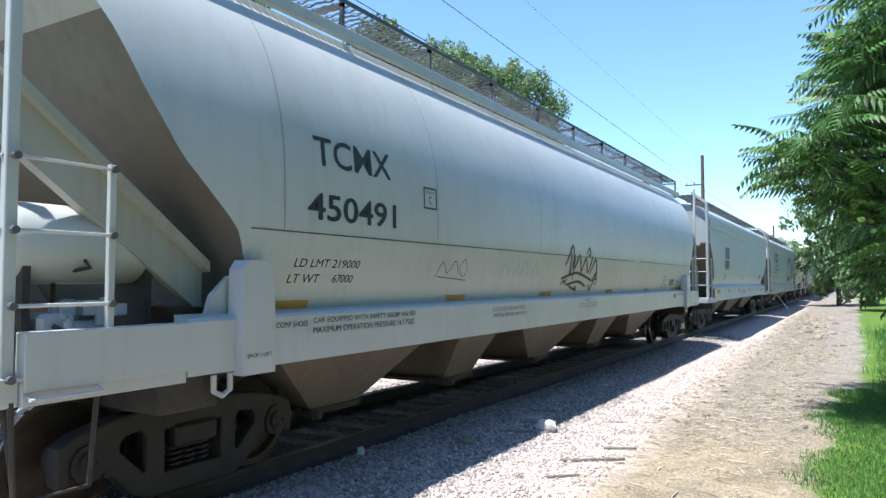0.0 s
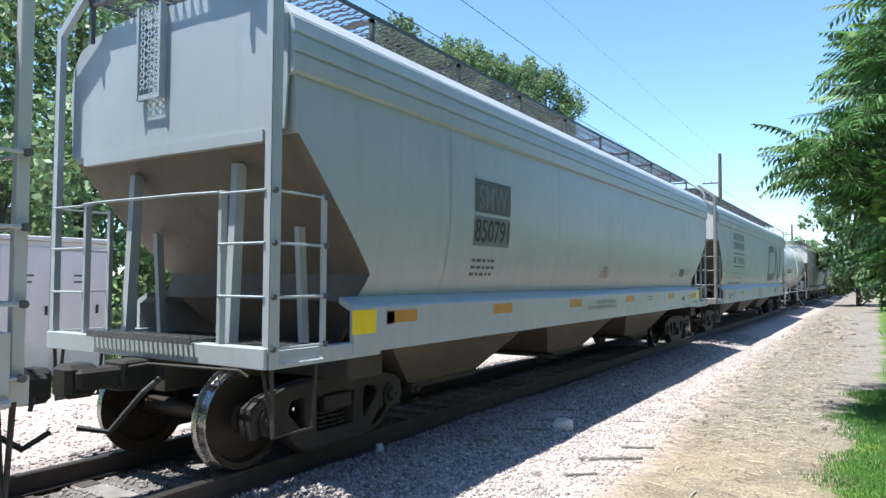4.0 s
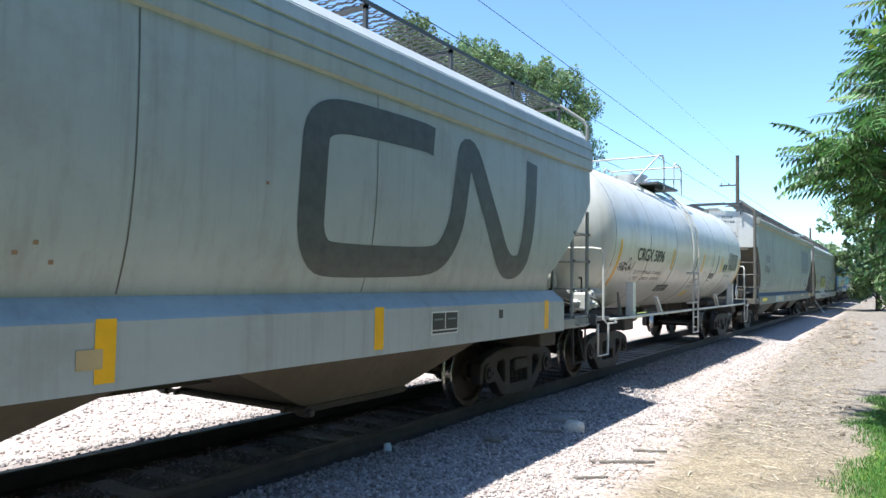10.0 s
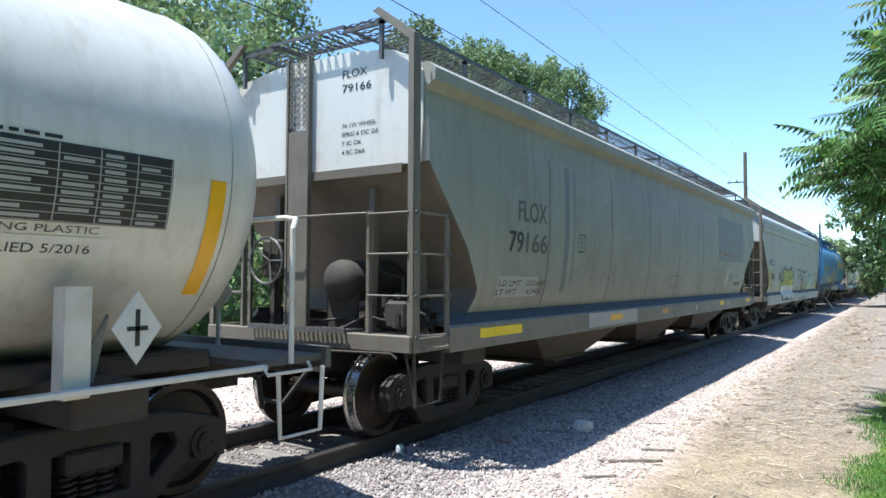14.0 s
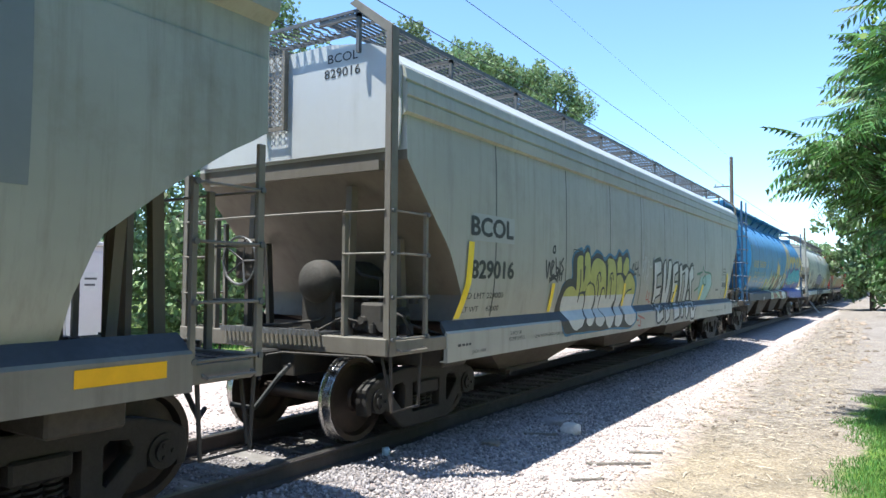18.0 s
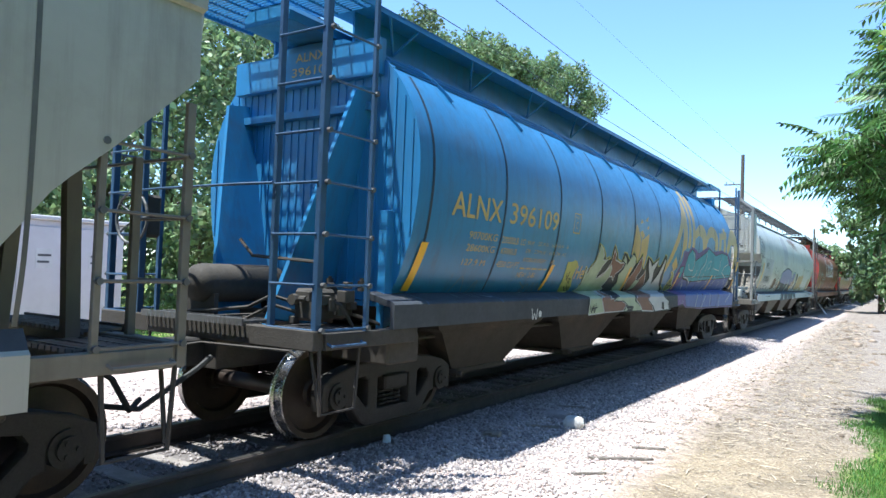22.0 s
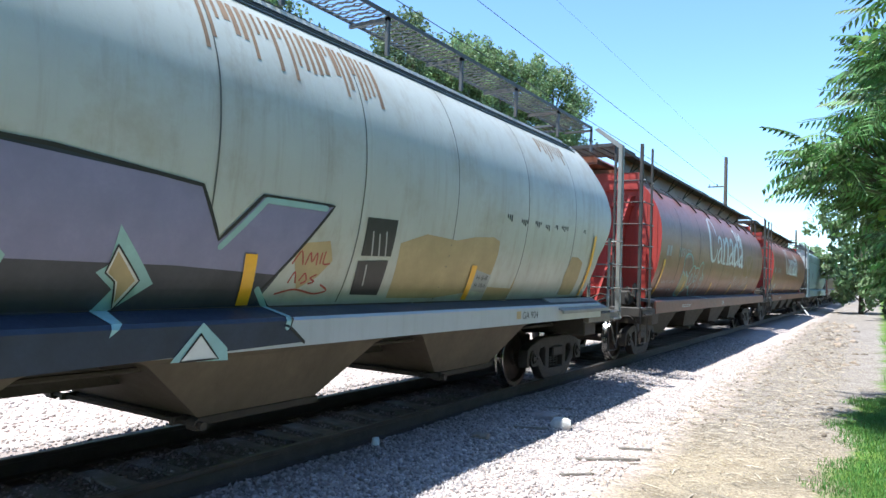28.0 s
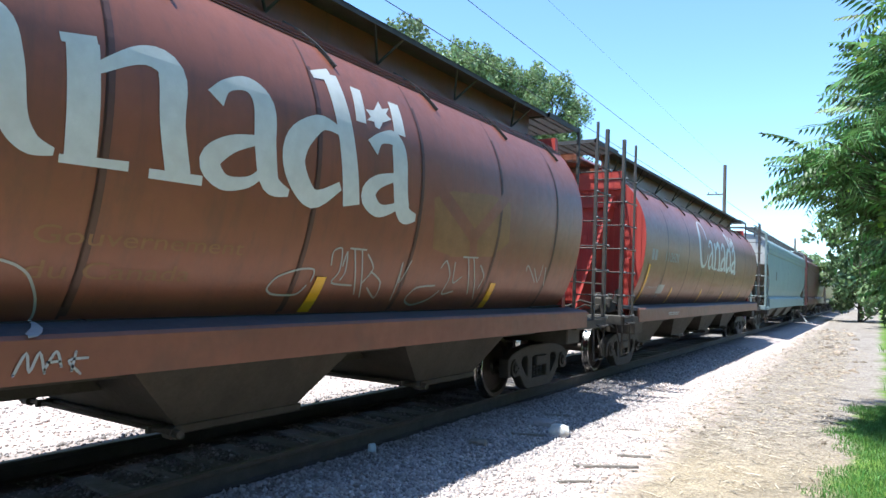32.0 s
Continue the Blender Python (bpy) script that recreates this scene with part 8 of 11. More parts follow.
def car_f():
    q = 94.61
    car, sd = flow_hopper(q, 17.35, 1.2, "beige", "faded beige-grey covered hopper car with graffiti pieces", seams=(2.05, 4.15, 6.0, 7.7, 9.3, 11.2, 13.0, 15.1, 16.3), seam="seam", brake_end=0, diamond=False, prof=FLOW_F, sill=(0.86, 1.16, 1.50, 1.30), cuts=(2.1, 6.25, 10.35, 14.45), endp="whitegrey", trim="trim", roofp="whitegrey", panel=3.08, cap="capdark")
    end_text(car, "BCOL", 0.58, 4.06, 0.42, 0.1, 0.192, M["black"])
    end_text(car, "829016", 0.53, 3.9, 0.5, 0.1, 0.192, M["black"])
    B = M["black"]
    sd.rect(1.52, 2.52, 2.21, 2.53, M["palepatch"], "painted_patch", off=0.003)
    sd.text("BCOL", 1.48, 2.27, 1.0, 0.22, B, off=0.006, fat=0.02, bold=0.06)
    sd.text("829016", 1.5, 1.77, 1.02, 0.21, B, fat=0.02, bold=0.06)
    sd.text("LD LMT 224000", 1.4, 1.53, 0.9, 0.07, B)
    sd.text("LT WT     62000", 1.38, 1.375, 0.85, 0.065, B)
    sd.poly([(1.41, 2.19), (1.53, 2.19), (1.49, 1.71), (1.32, 1.26), (1.2, 1.26), (1.37, 1.71)], M["brightyellow"], "reflector_strip", 0.018)
    sd.rect(15.6, 15.75, 1.3, 2.02, M["brightyellow"], "reflector_strip", off=0.018, skew=0.05)
    sd.plate_box(4.42, 4.68, 1.97, 2.24, B)
    sd.text("2 INCH HF", 2.42, 1.06, 0.3, 0.045, B)
    sd.text("COMP SHOES", 2.38, 0.99, 0.42, 0.045, B)
    sd.text("CLOSE HOPPER GATES & ROOF HATCHES", 3.1, 0.98, 1.1, 0.04, B)
    sd.text("CLOSE HOPPER GATES", 13.15, 0.98, 0.75, 0.05, B)
    sd.text("ROOF HATCHES BEFORE MOVING CAR", 14.0, 0.97, 1.0, 0.045, B)
    sd.text("JACK HERE", 1.5, 0.9, 0.32, 0.045, B)
    sd.rect(15.3, 15.42, 1.0, 1.1, M["placard"], "sill_plate")
    sd.bars(1.2, 1.0, 0.3, 0.06, 1, B, seed=8)
    sd.data_panel(15.05, 15.6, 1.57, 1.78)
    sd.bars(15.2, 1.95, 0.45, 0.24, 3, B, seed=18)
    sd.rects([(14.35, 14.65, 1.53, 1.58)], M["fadeblack"], "sill_plate")
    # two sprayed pieces, tags and reflectors
    sd.strokes([[(7.16, 1.96), (7.26, 2.1), (7.28, 1.88)], [(7.18, 1.88), (7.4, 1.9)], [(7.38, 2.12), (7.36, 1.98), (7.52, 2.02)], [(7.5, 2.14), (7.52, 1.86)], [(7.58, 1.88), (7.61, 1.88)]], 0.035, M["sprayblack"], "scrawl", 0.004)
    sd.poly([(3.95, 1.29), (4.02, 1.63), (4.14, 1.74), (4.38, 1.8), (4.36, 2.05), (4.43, 2.18), (4.57, 2.24), (4.74, 2.28), (4.81, 2.24), (4.92, 2.32), (5.07, 2.31), (5.14, 2.15), (5.35, 2.27), (5.58, 2.24), (5.73, 2.16), (5.99, 2.24), (6.24, 2.19), (6.43, 2.33), (6.62, 2.27), (6.88, 2.35), (7.05, 2.18), (7.04, 2.01), (7.3, 1.93), (7.48, 1.69), (7.41, 1.23), (7.39, 1.03), (7.02, 0.9), (6.53, 0.9), (6.06, 0.93), (5.52, 0.93), (5.14, 0.93), (4.74, 0.93), (4.41, 0.94), (4.1, 0.93), (3.98, 1.06)], M["sprayblue"], "graffiti", 0.003)
    sd.poly([(3.91, 1.26), (3.96, 1.51), (4.09, 1.7), (4.26, 1.78), (4.41, 1.8), (4.4, 2.03), (4.48, 2.16), (4.74, 2.23), (4.83, 2.18), (4.93, 2.28), (5.04, 2.27), (5.13, 2.11), (5.35, 2.21), (5.59, 2.19), (5.75, 2.09), (5.99, 2.2), (6.25, 2.13), (6.45, 2.28), (6.62, 2.21), (6.86, 2.29), (6.99, 2.14), (6.99, 1.96), (7.22, 1.9), (7.39, 1.65), (7.33, 1.24), (7.28, 1.07), (7.02, 0.92), (6.57, 0.94), (6.1, 0.96), (5.55, 0.94), (5.14, 0.96), (4.74, 0.96), (4.41, 0.97), (4.12, 0.97), (4.01, 1.06)], M["sprayblack"], "graffiti", 0.006)
    sd.poly([(4.08, 1.37), (4.1, 1.51), (4.22, 1.64), (4.41, 1.67), (4.55, 1.62), (4.58, 1.6), (4.57, 1.8), (4.56, 2.05), (4.6, 2.13), (4.75, 2.15), (4.8, 2.09), (4.82, 1.79), (4.86, 1.74), (4.86, 2.12), (4.93, 2.21), (5.02, 2.2), (5.09, 2.1), (5.11, 1.78), (5.03, 1.71), (4.97, 1.62), (4.93, 1.59), (4.81, 1.59), (4.73, 1.56), (4.7, 1.43), (4.72, 1.53), (4.86, 1.55), (4.94, 1.5), (4.96, 1.33), (4.88, 1.22), (4.73, 1.05), (4.54, 1.0), (4.38, 1.03), (4.23, 1.15), (4.14, 1.25)], M["sprayyellow"], "graffiti", 0.009, clip=(1.52, 9))
    sd.poly([(4.08, 1.37), (4.1, 1.51), (4.22, 1.64), (4.41, 1.67), (4.55, 1.62), (4.58, 1.6), (4.57, 1.8), (4.56, 2.05), (4.6, 2.13), (4.75, 2.15), (4.8, 2.09), (4.82, 1.79), (4.86, 1.74), (4.86, 2.12), (4.93, 2.21), (5.02, 2.2), (5.09, 2.1), (5.11, 1.78), (5.03, 1.71), (4.97, 1.62), (4.93, 1.59), (4.81, 1.59), (4.73, 1.56), (4.7, 1.43), (4.72, 1.53), (4.86, 1.55), (4.94, 1.5), (4.96, 1.33), (4.88, 1.22), (4.73, 1.05), (4.54, 1.0), (4.38, 1.03), (4.23, 1.15), (4.14, 1.25)], M["spraywhite"], "graffiti", 0.009, clip=(0, 1.52))
    sd.poly([(4.97, 1.53), (4.99, 1.65), (5.08, 1.7), (5.2, 1.7), (5.31, 1.63), (5.38, 1.47), (5.33, 1.29), (5.25, 1.17), (5.14, 1.06), (5.0, 1.04), (4.91, 1.1), (4.93, 1.19), (4.97, 1.33)], M["sprayyellow"], "graffiti", 0.009, clip=(1.52, 9))
    sd.poly([(4.97, 1.53), (4.99, 1.65), (5.08, 1.7), (5.2, 1.7), (5.31, 1.63), (5.38, 1.47), (5.33, 1.29), (5.25, 1.17), (5.14, 1.06), (5.0, 1.04), (4.91, 1.1), (4.93, 1.19), (4.97, 1.33)], M["spraywhite"], "graffiti", 0.009, clip=(0, 1.52))
    sd.poly([(5.12, 1.75), (5.13, 1.93), (5.21, 2.06), (5.39, 2.13), (5.63, 2.09), (5.78, 2.0), (5.84, 1.69), (5.9, 1.49), (5.77, 1.65), (5.65, 1.63), (5.6, 1.44), (5.61, 1.3), (5.64, 1.2), (5.7, 1.11), (5.55, 1.01), (5.38, 1.03), (5.29, 1.09), (5.32, 1.22), (5.43, 1.36), (5.4, 1.55), (5.29, 1.7)], M["sprayyellow"], "graffiti", 0.009, clip=(1.52, 9))
    sd.poly([(5.12, 1.75), (5.13, 1.93), (5.21, 2.06), (5.39, 2.13), (5.63, 2.09), (5.78, 2.0), (5.84, 1.69), (5.9, 1.49), (5.77, 1.65), (5.65, 1.63), (5.6, 1.44), (5.61, 1.3), (5.64, 1.2), (5.7, 1.11), (5.55, 1.01), (5.38, 1.03), (5.29, 1.09), (5.32, 1.22), (5.43, 1.36), (5.4, 1.55), (5.29, 1.7)], M["spraywhite"], "graffiti", 0.009, clip=(0, 1.52))
    sd.poly([(5.91, 1.49), (5.86, 2.09), (6.04, 2.14), (6.2, 2.11), (6.3, 1.94), (6.35, 1.61), (6.34, 1.39), (6.21, 1.22), (6.06, 1.03), (5.91, 0.96), (5.75, 1.06), (5.67, 1.22), (5.63, 1.3), (5.64, 1.44), (5.69, 1.59), (5.77, 1.62), (5.87, 1.49)], M["sprayyellow"], "graffiti", 0.009, clip=(1.52, 9))
    sd.poly([(5.91, 1.49), (5.86, 2.09), (6.04, 2.14), (6.2, 2.11), (6.3, 1.94), (6.35, 1.61), (6.34, 1.39), (6.21, 1.22), (6.06, 1.03), (5.91, 0.96), (5.75, 1.06), (5.67, 1.22), (5.63, 1.3), (5.64, 1.44), (5.69, 1.59), (5.77, 1.62), (5.87, 1.49)], M["spraywhite"], "graffiti", 0.009, clip=(0, 1.52))
    sd.poly([(6.35, 1.9), (6.34, 2.09), (6.42, 2.19), (6.54, 2.19), (6.59, 2.02), (6.58, 1.91)], M["sprayyellow"], "graffiti", 0.009, clip=(1.52, 9))
    sd.poly([(6.35, 1.9), (6.34, 2.09), (6.42, 2.19), (6.54, 2.19), (6.59, 2.02), (6.58, 1.91)], M["spraywhite"], "graffiti", 0.009, clip=(0, 1.52))
    sd.poly([(6.36, 1.7), (6.36, 1.85), (6.51, 1.88), (6.66, 1.8), (6.73, 1.71), (6.73, 1.51), (6.63, 1.27), (6.54, 1.05), (6.35, 0.96), (6.18, 1.02), (6.25, 1.19), (6.41, 1.39)], M["sprayyellow"], "graffiti", 0.009, clip=(1.52, 9))
    sd.poly([(6.36, 1.7), (6.36, 1.85), (6.51, 1.88), (6.66, 1.8), (6.73, 1.71), (6.73, 1.51), (6.63, 1.27), (6.54, 1.05), (6.35, 0.96), (6.18, 1.02), (6.25, 1.19), (6.41, 1.39)], M["spraywhite"], "graffiti", 0.009, clip=(0, 1.52))
    sd.poly([(6.65, 1.91), (6.66, 2.05), (6.82, 2.2), (6.95, 2.17), (6.98, 1.98), (6.81, 1.84)], M["sprayyellow"], "graffiti", 0.009, clip=(1.52, 9))
    sd.poly([(6.65, 1.91), (6.66, 2.05), (6.82, 2.2), (6.95, 2.17), (6.98, 1.98), (6.81, 1.84)], M["spraywhite"], "graffiti", 0.009, clip=(0, 1.52))
    sd.poly([(6.77, 1.71), (6.81, 1.82), (7.0, 1.91), (7.2, 1.85), (7.37, 1.65), (7.31, 1.24), (7.28, 1.03), (7.01, 0.95), (6.76, 1.02), (6.66, 1.14), (6.67, 1.26), (6.79, 1.51)], M["sprayyellow"], "graffiti", 0.009, clip=(1.52, 9))
    sd.poly([(6.77, 1.71), (6.81, 1.82), (7.0, 1.91), (7.2, 1.85), (7.37, 1.65), (7.31, 1.24), (7.28, 1.03), (7.01, 0.95), (6.76, 1.02), (6.66, 1.14), (6.67, 1.26), (6.79, 1.51)], M["spraywhite"], "graffiti", 0.009, clip=(0, 1.52))
    sd.strokes([[(4.7, 1.92), (4.72, 1.71), (4.7, 1.53), (4.7, 1.44)], [(4.7, 1.43), (4.73, 1.55), (4.86, 1.57), (4.95, 1.53), (4.98, 1.35), (4.9, 1.21)], [(4.8, 2.09), (4.84, 1.74), (4.87, 1.98)], [(5.4, 1.71), (5.42, 1.84), (5.51, 1.9), (5.57, 1.82), (5.57, 1.75)], [(5.47, 1.78), (5.5, 1.51)], [(5.87, 2.03), (5.88, 1.75), (5.91, 1.49)], [(6.0, 1.76), (6.02, 1.87), (6.12, 1.89), (6.16, 1.78)], [(6.06, 1.81), (6.1, 1.46)], [(6.34, 1.87), (6.58, 1.89), (6.74, 1.74)], [(6.76, 1.77), (6.9, 1.89), (7.03, 1.92)], [(6.83, 1.48), (6.95, 1.58), (7.18, 1.61)], [(6.32, 1.39), (6.21, 1.22), (6.16, 1.04)], [(6.66, 1.08), (6.7, 1.26)]], 0.034, M["sprayblack"], "graffiti", 0.012)
    sd.strokes([[(4.89, 1.2), (4.81, 1.06), (4.56, 1.0)], [(5.32, 1.22), (5.25, 1.12)], [(5.67, 1.2), (5.75, 1.06)]], 0.03, M["sprayblack"], "graffiti", 0.012)
    sd.strokes([[(3.47, 2.03), (3.52, 1.78), (3.57, 2.02), (3.63, 1.83)], [(3.66, 1.9), (3.73, 2.01), (3.66, 2.02), (3.66, 1.83), (3.74, 1.84)], [(3.79, 2.07), (3.82, 1.86), (3.9, 1.91), (3.8, 1.95)], [(3.93, 2.03), (3.95, 1.85)], [(4.05, 2.08), (3.98, 2.0), (4.06, 1.92), (3.98, 1.85)], [(3.7, 2.22), (3.76, 2.25), (3.76, 2.16), (3.69, 2.16), (3.7, 2.22)], [(3.6, 1.78), (3.86, 1.83)], [(3.85, 1.76), (3.94, 1.93), (3.93, 1.76)], [(4.0, 1.76), (4.03, 1.9)], [(3.61, 1.74), (3.76, 1.79), (3.87, 1.74)]], 0.035, M["sprayblack"], "scrawl", 0.004)
    sd.poly([(3.68, 1.71), (3.78, 1.72), (3.72, 1.27), (3.62, 1.27)], M["brightyellow"], "reflector_strip", 0.018)
    sd.poly([(6.72, 1.72), (6.82, 1.72), (6.81, 1.26), (6.71, 1.27)], M["brightyellow"], "reflector_strip", 0.018)
    sd.poly([(10.18, 1.69), (10.33, 1.7), (10.13, 1.26), (9.99, 1.27)], M["brightyellow"], "reflector_strip", 0.018)
    sd.poly([(12.68, 1.69), (12.84, 1.7), (12.6, 1.29), (12.44, 1.29)], M["brightyellow"], "reflector_strip", 0.018)
    sd.strokes([[(8.51, 2.16), (8.97, 2.21), (9.04, 2.16), (9.04, 1.95), (8.73, 1.88), (8.75, 1.63), (9.05, 1.66), (9.09, 1.58), (9.05, 1.48), (8.77, 1.42), (8.75, 1.3), (8.61, 1.3), (8.51, 2.16)]], 0.13, M["palepatch"], "sprayed_letter", 0.003)
    sd.strokes([[(8.66, 1.25), (8.83, 1.23), (8.83, 1.17), (8.81, 1.11), (9.11, 1.21), (9.11, 1.18), (9.14, 1), (8.84, 0.91), (8.68, 0.91), (8.65, 0.94), (8.66, 1.25)]], 0.13, M["palepatch"], "sprayed_letter", 0.003)
    sd.strokes([[(9.24, 1.27), (9.17, 1.9), (9.19, 2.12), (9.27, 2.21), (9.34, 2.23), (9.41, 2.13), (9.42, 1.52), (9.57, 2.22), (9.76, 2.24), (9.83, 2.16), (9.65, 1.27), (9.24, 1.27)]], 0.13, M["palepatch"], "sprayed_letter", 0.003)
    sd.strokes([[(9.29, 1.23), (9.44, 1.22), (9.43, 1.1), (9.5, 1.22), (9.65, 1.21), (9.57, 0.97), (9.33, 0.89), (9.26, 0.92), (9.29, 1.23)]], 0.13, M["palepatch"], "sprayed_letter", 0.003)
    sd.strokes([[(9.95, 1.27), (9.91, 2.11), (10.06, 2.18), (10.35, 2.21), (10.35, 1.99), (10.08, 1.91), (10.07, 1.75), (10.34, 1.77), (10.36, 1.57), (10.05, 1.51), (10.04, 1.27), (9.95, 1.27)]], 0.13, M["palepatch"], "sprayed_letter", 0.003)
    sd.strokes([[(9.94, 1.21), (10.44, 1.21), (10.41, 1.16), (10.36, 0.97), (9.92, 0.91), (9.94, 1.21)]], 0.13, M["palepatch"], "sprayed_letter", 0.003)
    sd.strokes([[(10.59, 1.28), (10.46, 2.13), (10.6, 2.18), (10.72, 2.11), (10.69, 2.02), (11.12, 2.14), (11.28, 2.06), (11.18, 1.29), (10.96, 1.29), (10.93, 1.99), (10.7, 1.92), (10.74, 1.27), (10.59, 1.28)]], 0.13, M["palepatch"], "sprayed_letter", 0.003)
    sd.strokes([[(10.56, 1.22), (10.74, 1.22), (10.7, 0.99), (10.57, 0.93), (10.5, 0.98), (10.56, 1.22)]], 0.13, M["palepatch"], "sprayed_letter", 0.003)
    sd.strokes([[(10.93, 1.21), (11.21, 1.22), (11.18, 1.06), (11.02, 0.89), (10.89, 0.98), (10.93, 1.21)]], 0.13, M["palepatch"], "sprayed_letter", 0.003)
    sd.strokes([[(11.32, 1.98), (11.52, 2.15), (11.73, 2.17), (11.78, 1.85), (11.59, 1.77), (11.59, 1.66), (11.84, 1.3), (11.68, 1.3), (11.35, 1.76), (11.32, 1.98)]], 0.13, M["palepatch"], "sprayed_letter", 0.003)
    sd.strokes([[(11.28, 1.31), (11.3, 1.54), (11.41, 1.57), (11.6, 1.3), (11.28, 1.31)]], 0.13, M["palepatch"], "sprayed_letter", 0.003)
    sd.strokes([[(11.34, 1.22), (11.45, 1.22), (11.59, 1.08), (11.83, 1.21), (11.94, 1.2), (11.68, 0.88), (11.38, 0.88), (11.34, 1.22)]], 0.13, M["palepatch"], "sprayed_letter", 0.003)
    sd.poly([(8.47, 2.16), (8.53, 2.16), (8.62, 1.3), (8.56, 1.29), (8.49, 1.82)], M["sprayblack"], "sprayed_letter", 0.007)
    sd.poly([(8.48, 2.19), (8.93, 2.28), (9.02, 2.22), (9.03, 2.2), (8.52, 2.14)], M["sprayblack"], "sprayed_letter", 0.007)
    sd.poly([(9.41, 1.52), (9.45, 1.51), (9.53, 1.26), (9.37, 1.26)], M["sprayblack"], "sprayed_letter", 0.007)
    sd.poly([(9.11, 2.16), (9.18, 2.14), (9.16, 1.86), (9.23, 1.27), (9.19, 1.27), (9.13, 1.7)], M["sprayblack"], "sprayed_letter", 0.007)
    sd.poly([(9.83, 2.19), (9.91, 2.12), (9.95, 1.27), (9.82, 1.27), (9.81, 1.77)], M["sprayblack"], "sprayed_letter", 0.007)
    sd.poly([(10.37, 2.16), (10.47, 2.13), (10.58, 1.27), (10.42, 1.26), (10.4, 1.74)], M["sprayblack"], "sprayed_letter", 0.007)
    sd.poly([(10.79, 2.16), (11.13, 2.19), (11.31, 2.09), (11.52, 2.22), (11.74, 2.23), (11.52, 2.15), (11.34, 1.99), (11.12, 2.13), (10.73, 2.05)], M["sprayblack"], "sprayed_letter", 0.007)
    sd.poly([(11.27, 1.98), (11.36, 1.82), (11.3, 1.54), (11.28, 1.31), (11.16, 1.3), (11.18, 1.65)], M["sprayblack"], "sprayed_letter", 0.007)
    sd.poly([(11.41, 1.65), (11.71, 1.3), (11.6, 1.3), (11.4, 1.57)], M["sprayblack"], "sprayed_letter", 0.007)
    sd.poly([(8.51, 2.16), (8.97, 2.21), (9.04, 2.16), (9.04, 1.95), (8.73, 1.88), (8.75, 1.63), (9.05, 1.66), (9.09, 1.58), (9.05, 1.48), (8.77, 1.42), (8.75, 1.3), (8.61, 1.3)], M["spraywhite"], "sprayed_letter", 0.009)
    sd.strokes([[(8.51, 2.16), (8.97, 2.21), (9.04, 2.16), (9.04, 1.95), (8.73, 1.88), (8.75, 1.63), (9.05, 1.66), (9.09, 1.58), (9.05, 1.48), (8.77, 1.42), (8.75, 1.3), (8.61, 1.3), (8.51, 2.16)]], 0.05, M["sprayblack"], "sprayed_letter", 0.012)
    sd.poly([(8.66, 1.25), (8.83, 1.23), (8.83, 1.17), (8.81, 1.11), (9.11, 1.21), (9.11, 1.18), (9.14, 1), (8.84, 0.91), (8.68, 0.91), (8.65, 0.94)], M["spraywhite"], "sprayed_letter", 0.009)
    sd.strokes([[(8.66, 1.25), (8.83, 1.23), (8.83, 1.17), (8.81, 1.11), (9.11, 1.21), (9.11, 1.18), (9.14, 1), (8.84, 0.91), (8.68, 0.91), (8.65, 0.94), (8.66, 1.25)]], 0.05, M["sprayblack"], "sprayed_letter", 0.012)
    sd.poly([(9.24, 1.27), (9.17, 1.9), (9.19, 2.12), (9.27, 2.21), (9.34, 2.23), (9.41, 2.13), (9.42, 1.52), (9.57, 2.22), (9.76, 2.24), (9.83, 2.16), (9.65, 1.27)], M["spraywhite"], "sprayed_letter", 0.009)
    sd.strokes([[(9.24, 1.27), (9.17, 1.9), (9.19, 2.12), (9.27, 2.21), (9.34, 2.23), (9.41, 2.13), (9.42, 1.52), (9.57, 2.22), (9.76, 2.24), (9.83, 2.16), (9.65, 1.27), (9.24, 1.27)]], 0.05, M["sprayblack"], "sprayed_letter", 0.012)
    sd.poly([(9.29, 1.23), (9.44, 1.22), (9.43, 1.1), (9.5, 1.22), (9.65, 1.21), (9.57, 0.97), (9.33, 0.89), (9.26, 0.92)], M["spraywhite"], "sprayed_letter", 0.009)
    sd.strokes([[(9.29, 1.23), (9.44, 1.22), (9.43, 1.1), (9.5, 1.22), (9.65, 1.21), (9.57, 0.97), (9.33, 0.89), (9.26, 0.92), (9.29, 1.23)]], 0.05, M["sprayblack"], "sprayed_letter", 0.012)
    sd.poly([(9.95, 1.27), (9.91, 2.11), (10.06, 2.18), (10.35, 2.21), (10.35, 1.99), (10.08, 1.91), (10.07, 1.75), (10.34, 1.77), (10.36, 1.57), (10.05, 1.51), (10.04, 1.27)], M["spraywhite"], "sprayed_letter", 0.009)
    sd.strokes([[(9.95, 1.27), (9.91, 2.11), (10.06, 2.18), (10.35, 2.21), (10.35, 1.99), (10.08, 1.91), (10.07, 1.75), (10.34, 1.77), (10.36, 1.57), (10.05, 1.51), (10.04, 1.27), (9.95, 1.27)]], 0.05, M["sprayblack"], "sprayed_letter", 0.012)
    sd.poly([(9.94, 1.21), (10.44, 1.21), (10.41, 1.16), (10.36, 0.97), (9.92, 0.91)], M["spraywhite"], "sprayed_letter", 0.009)
    sd.strokes([[(9.94, 1.21), (10.44, 1.21), (10.41, 1.16), (10.36, 0.97), (9.92, 0.91), (9.94, 1.21)]], 0.05, M["sprayblack"], "sprayed_letter", 0.012)
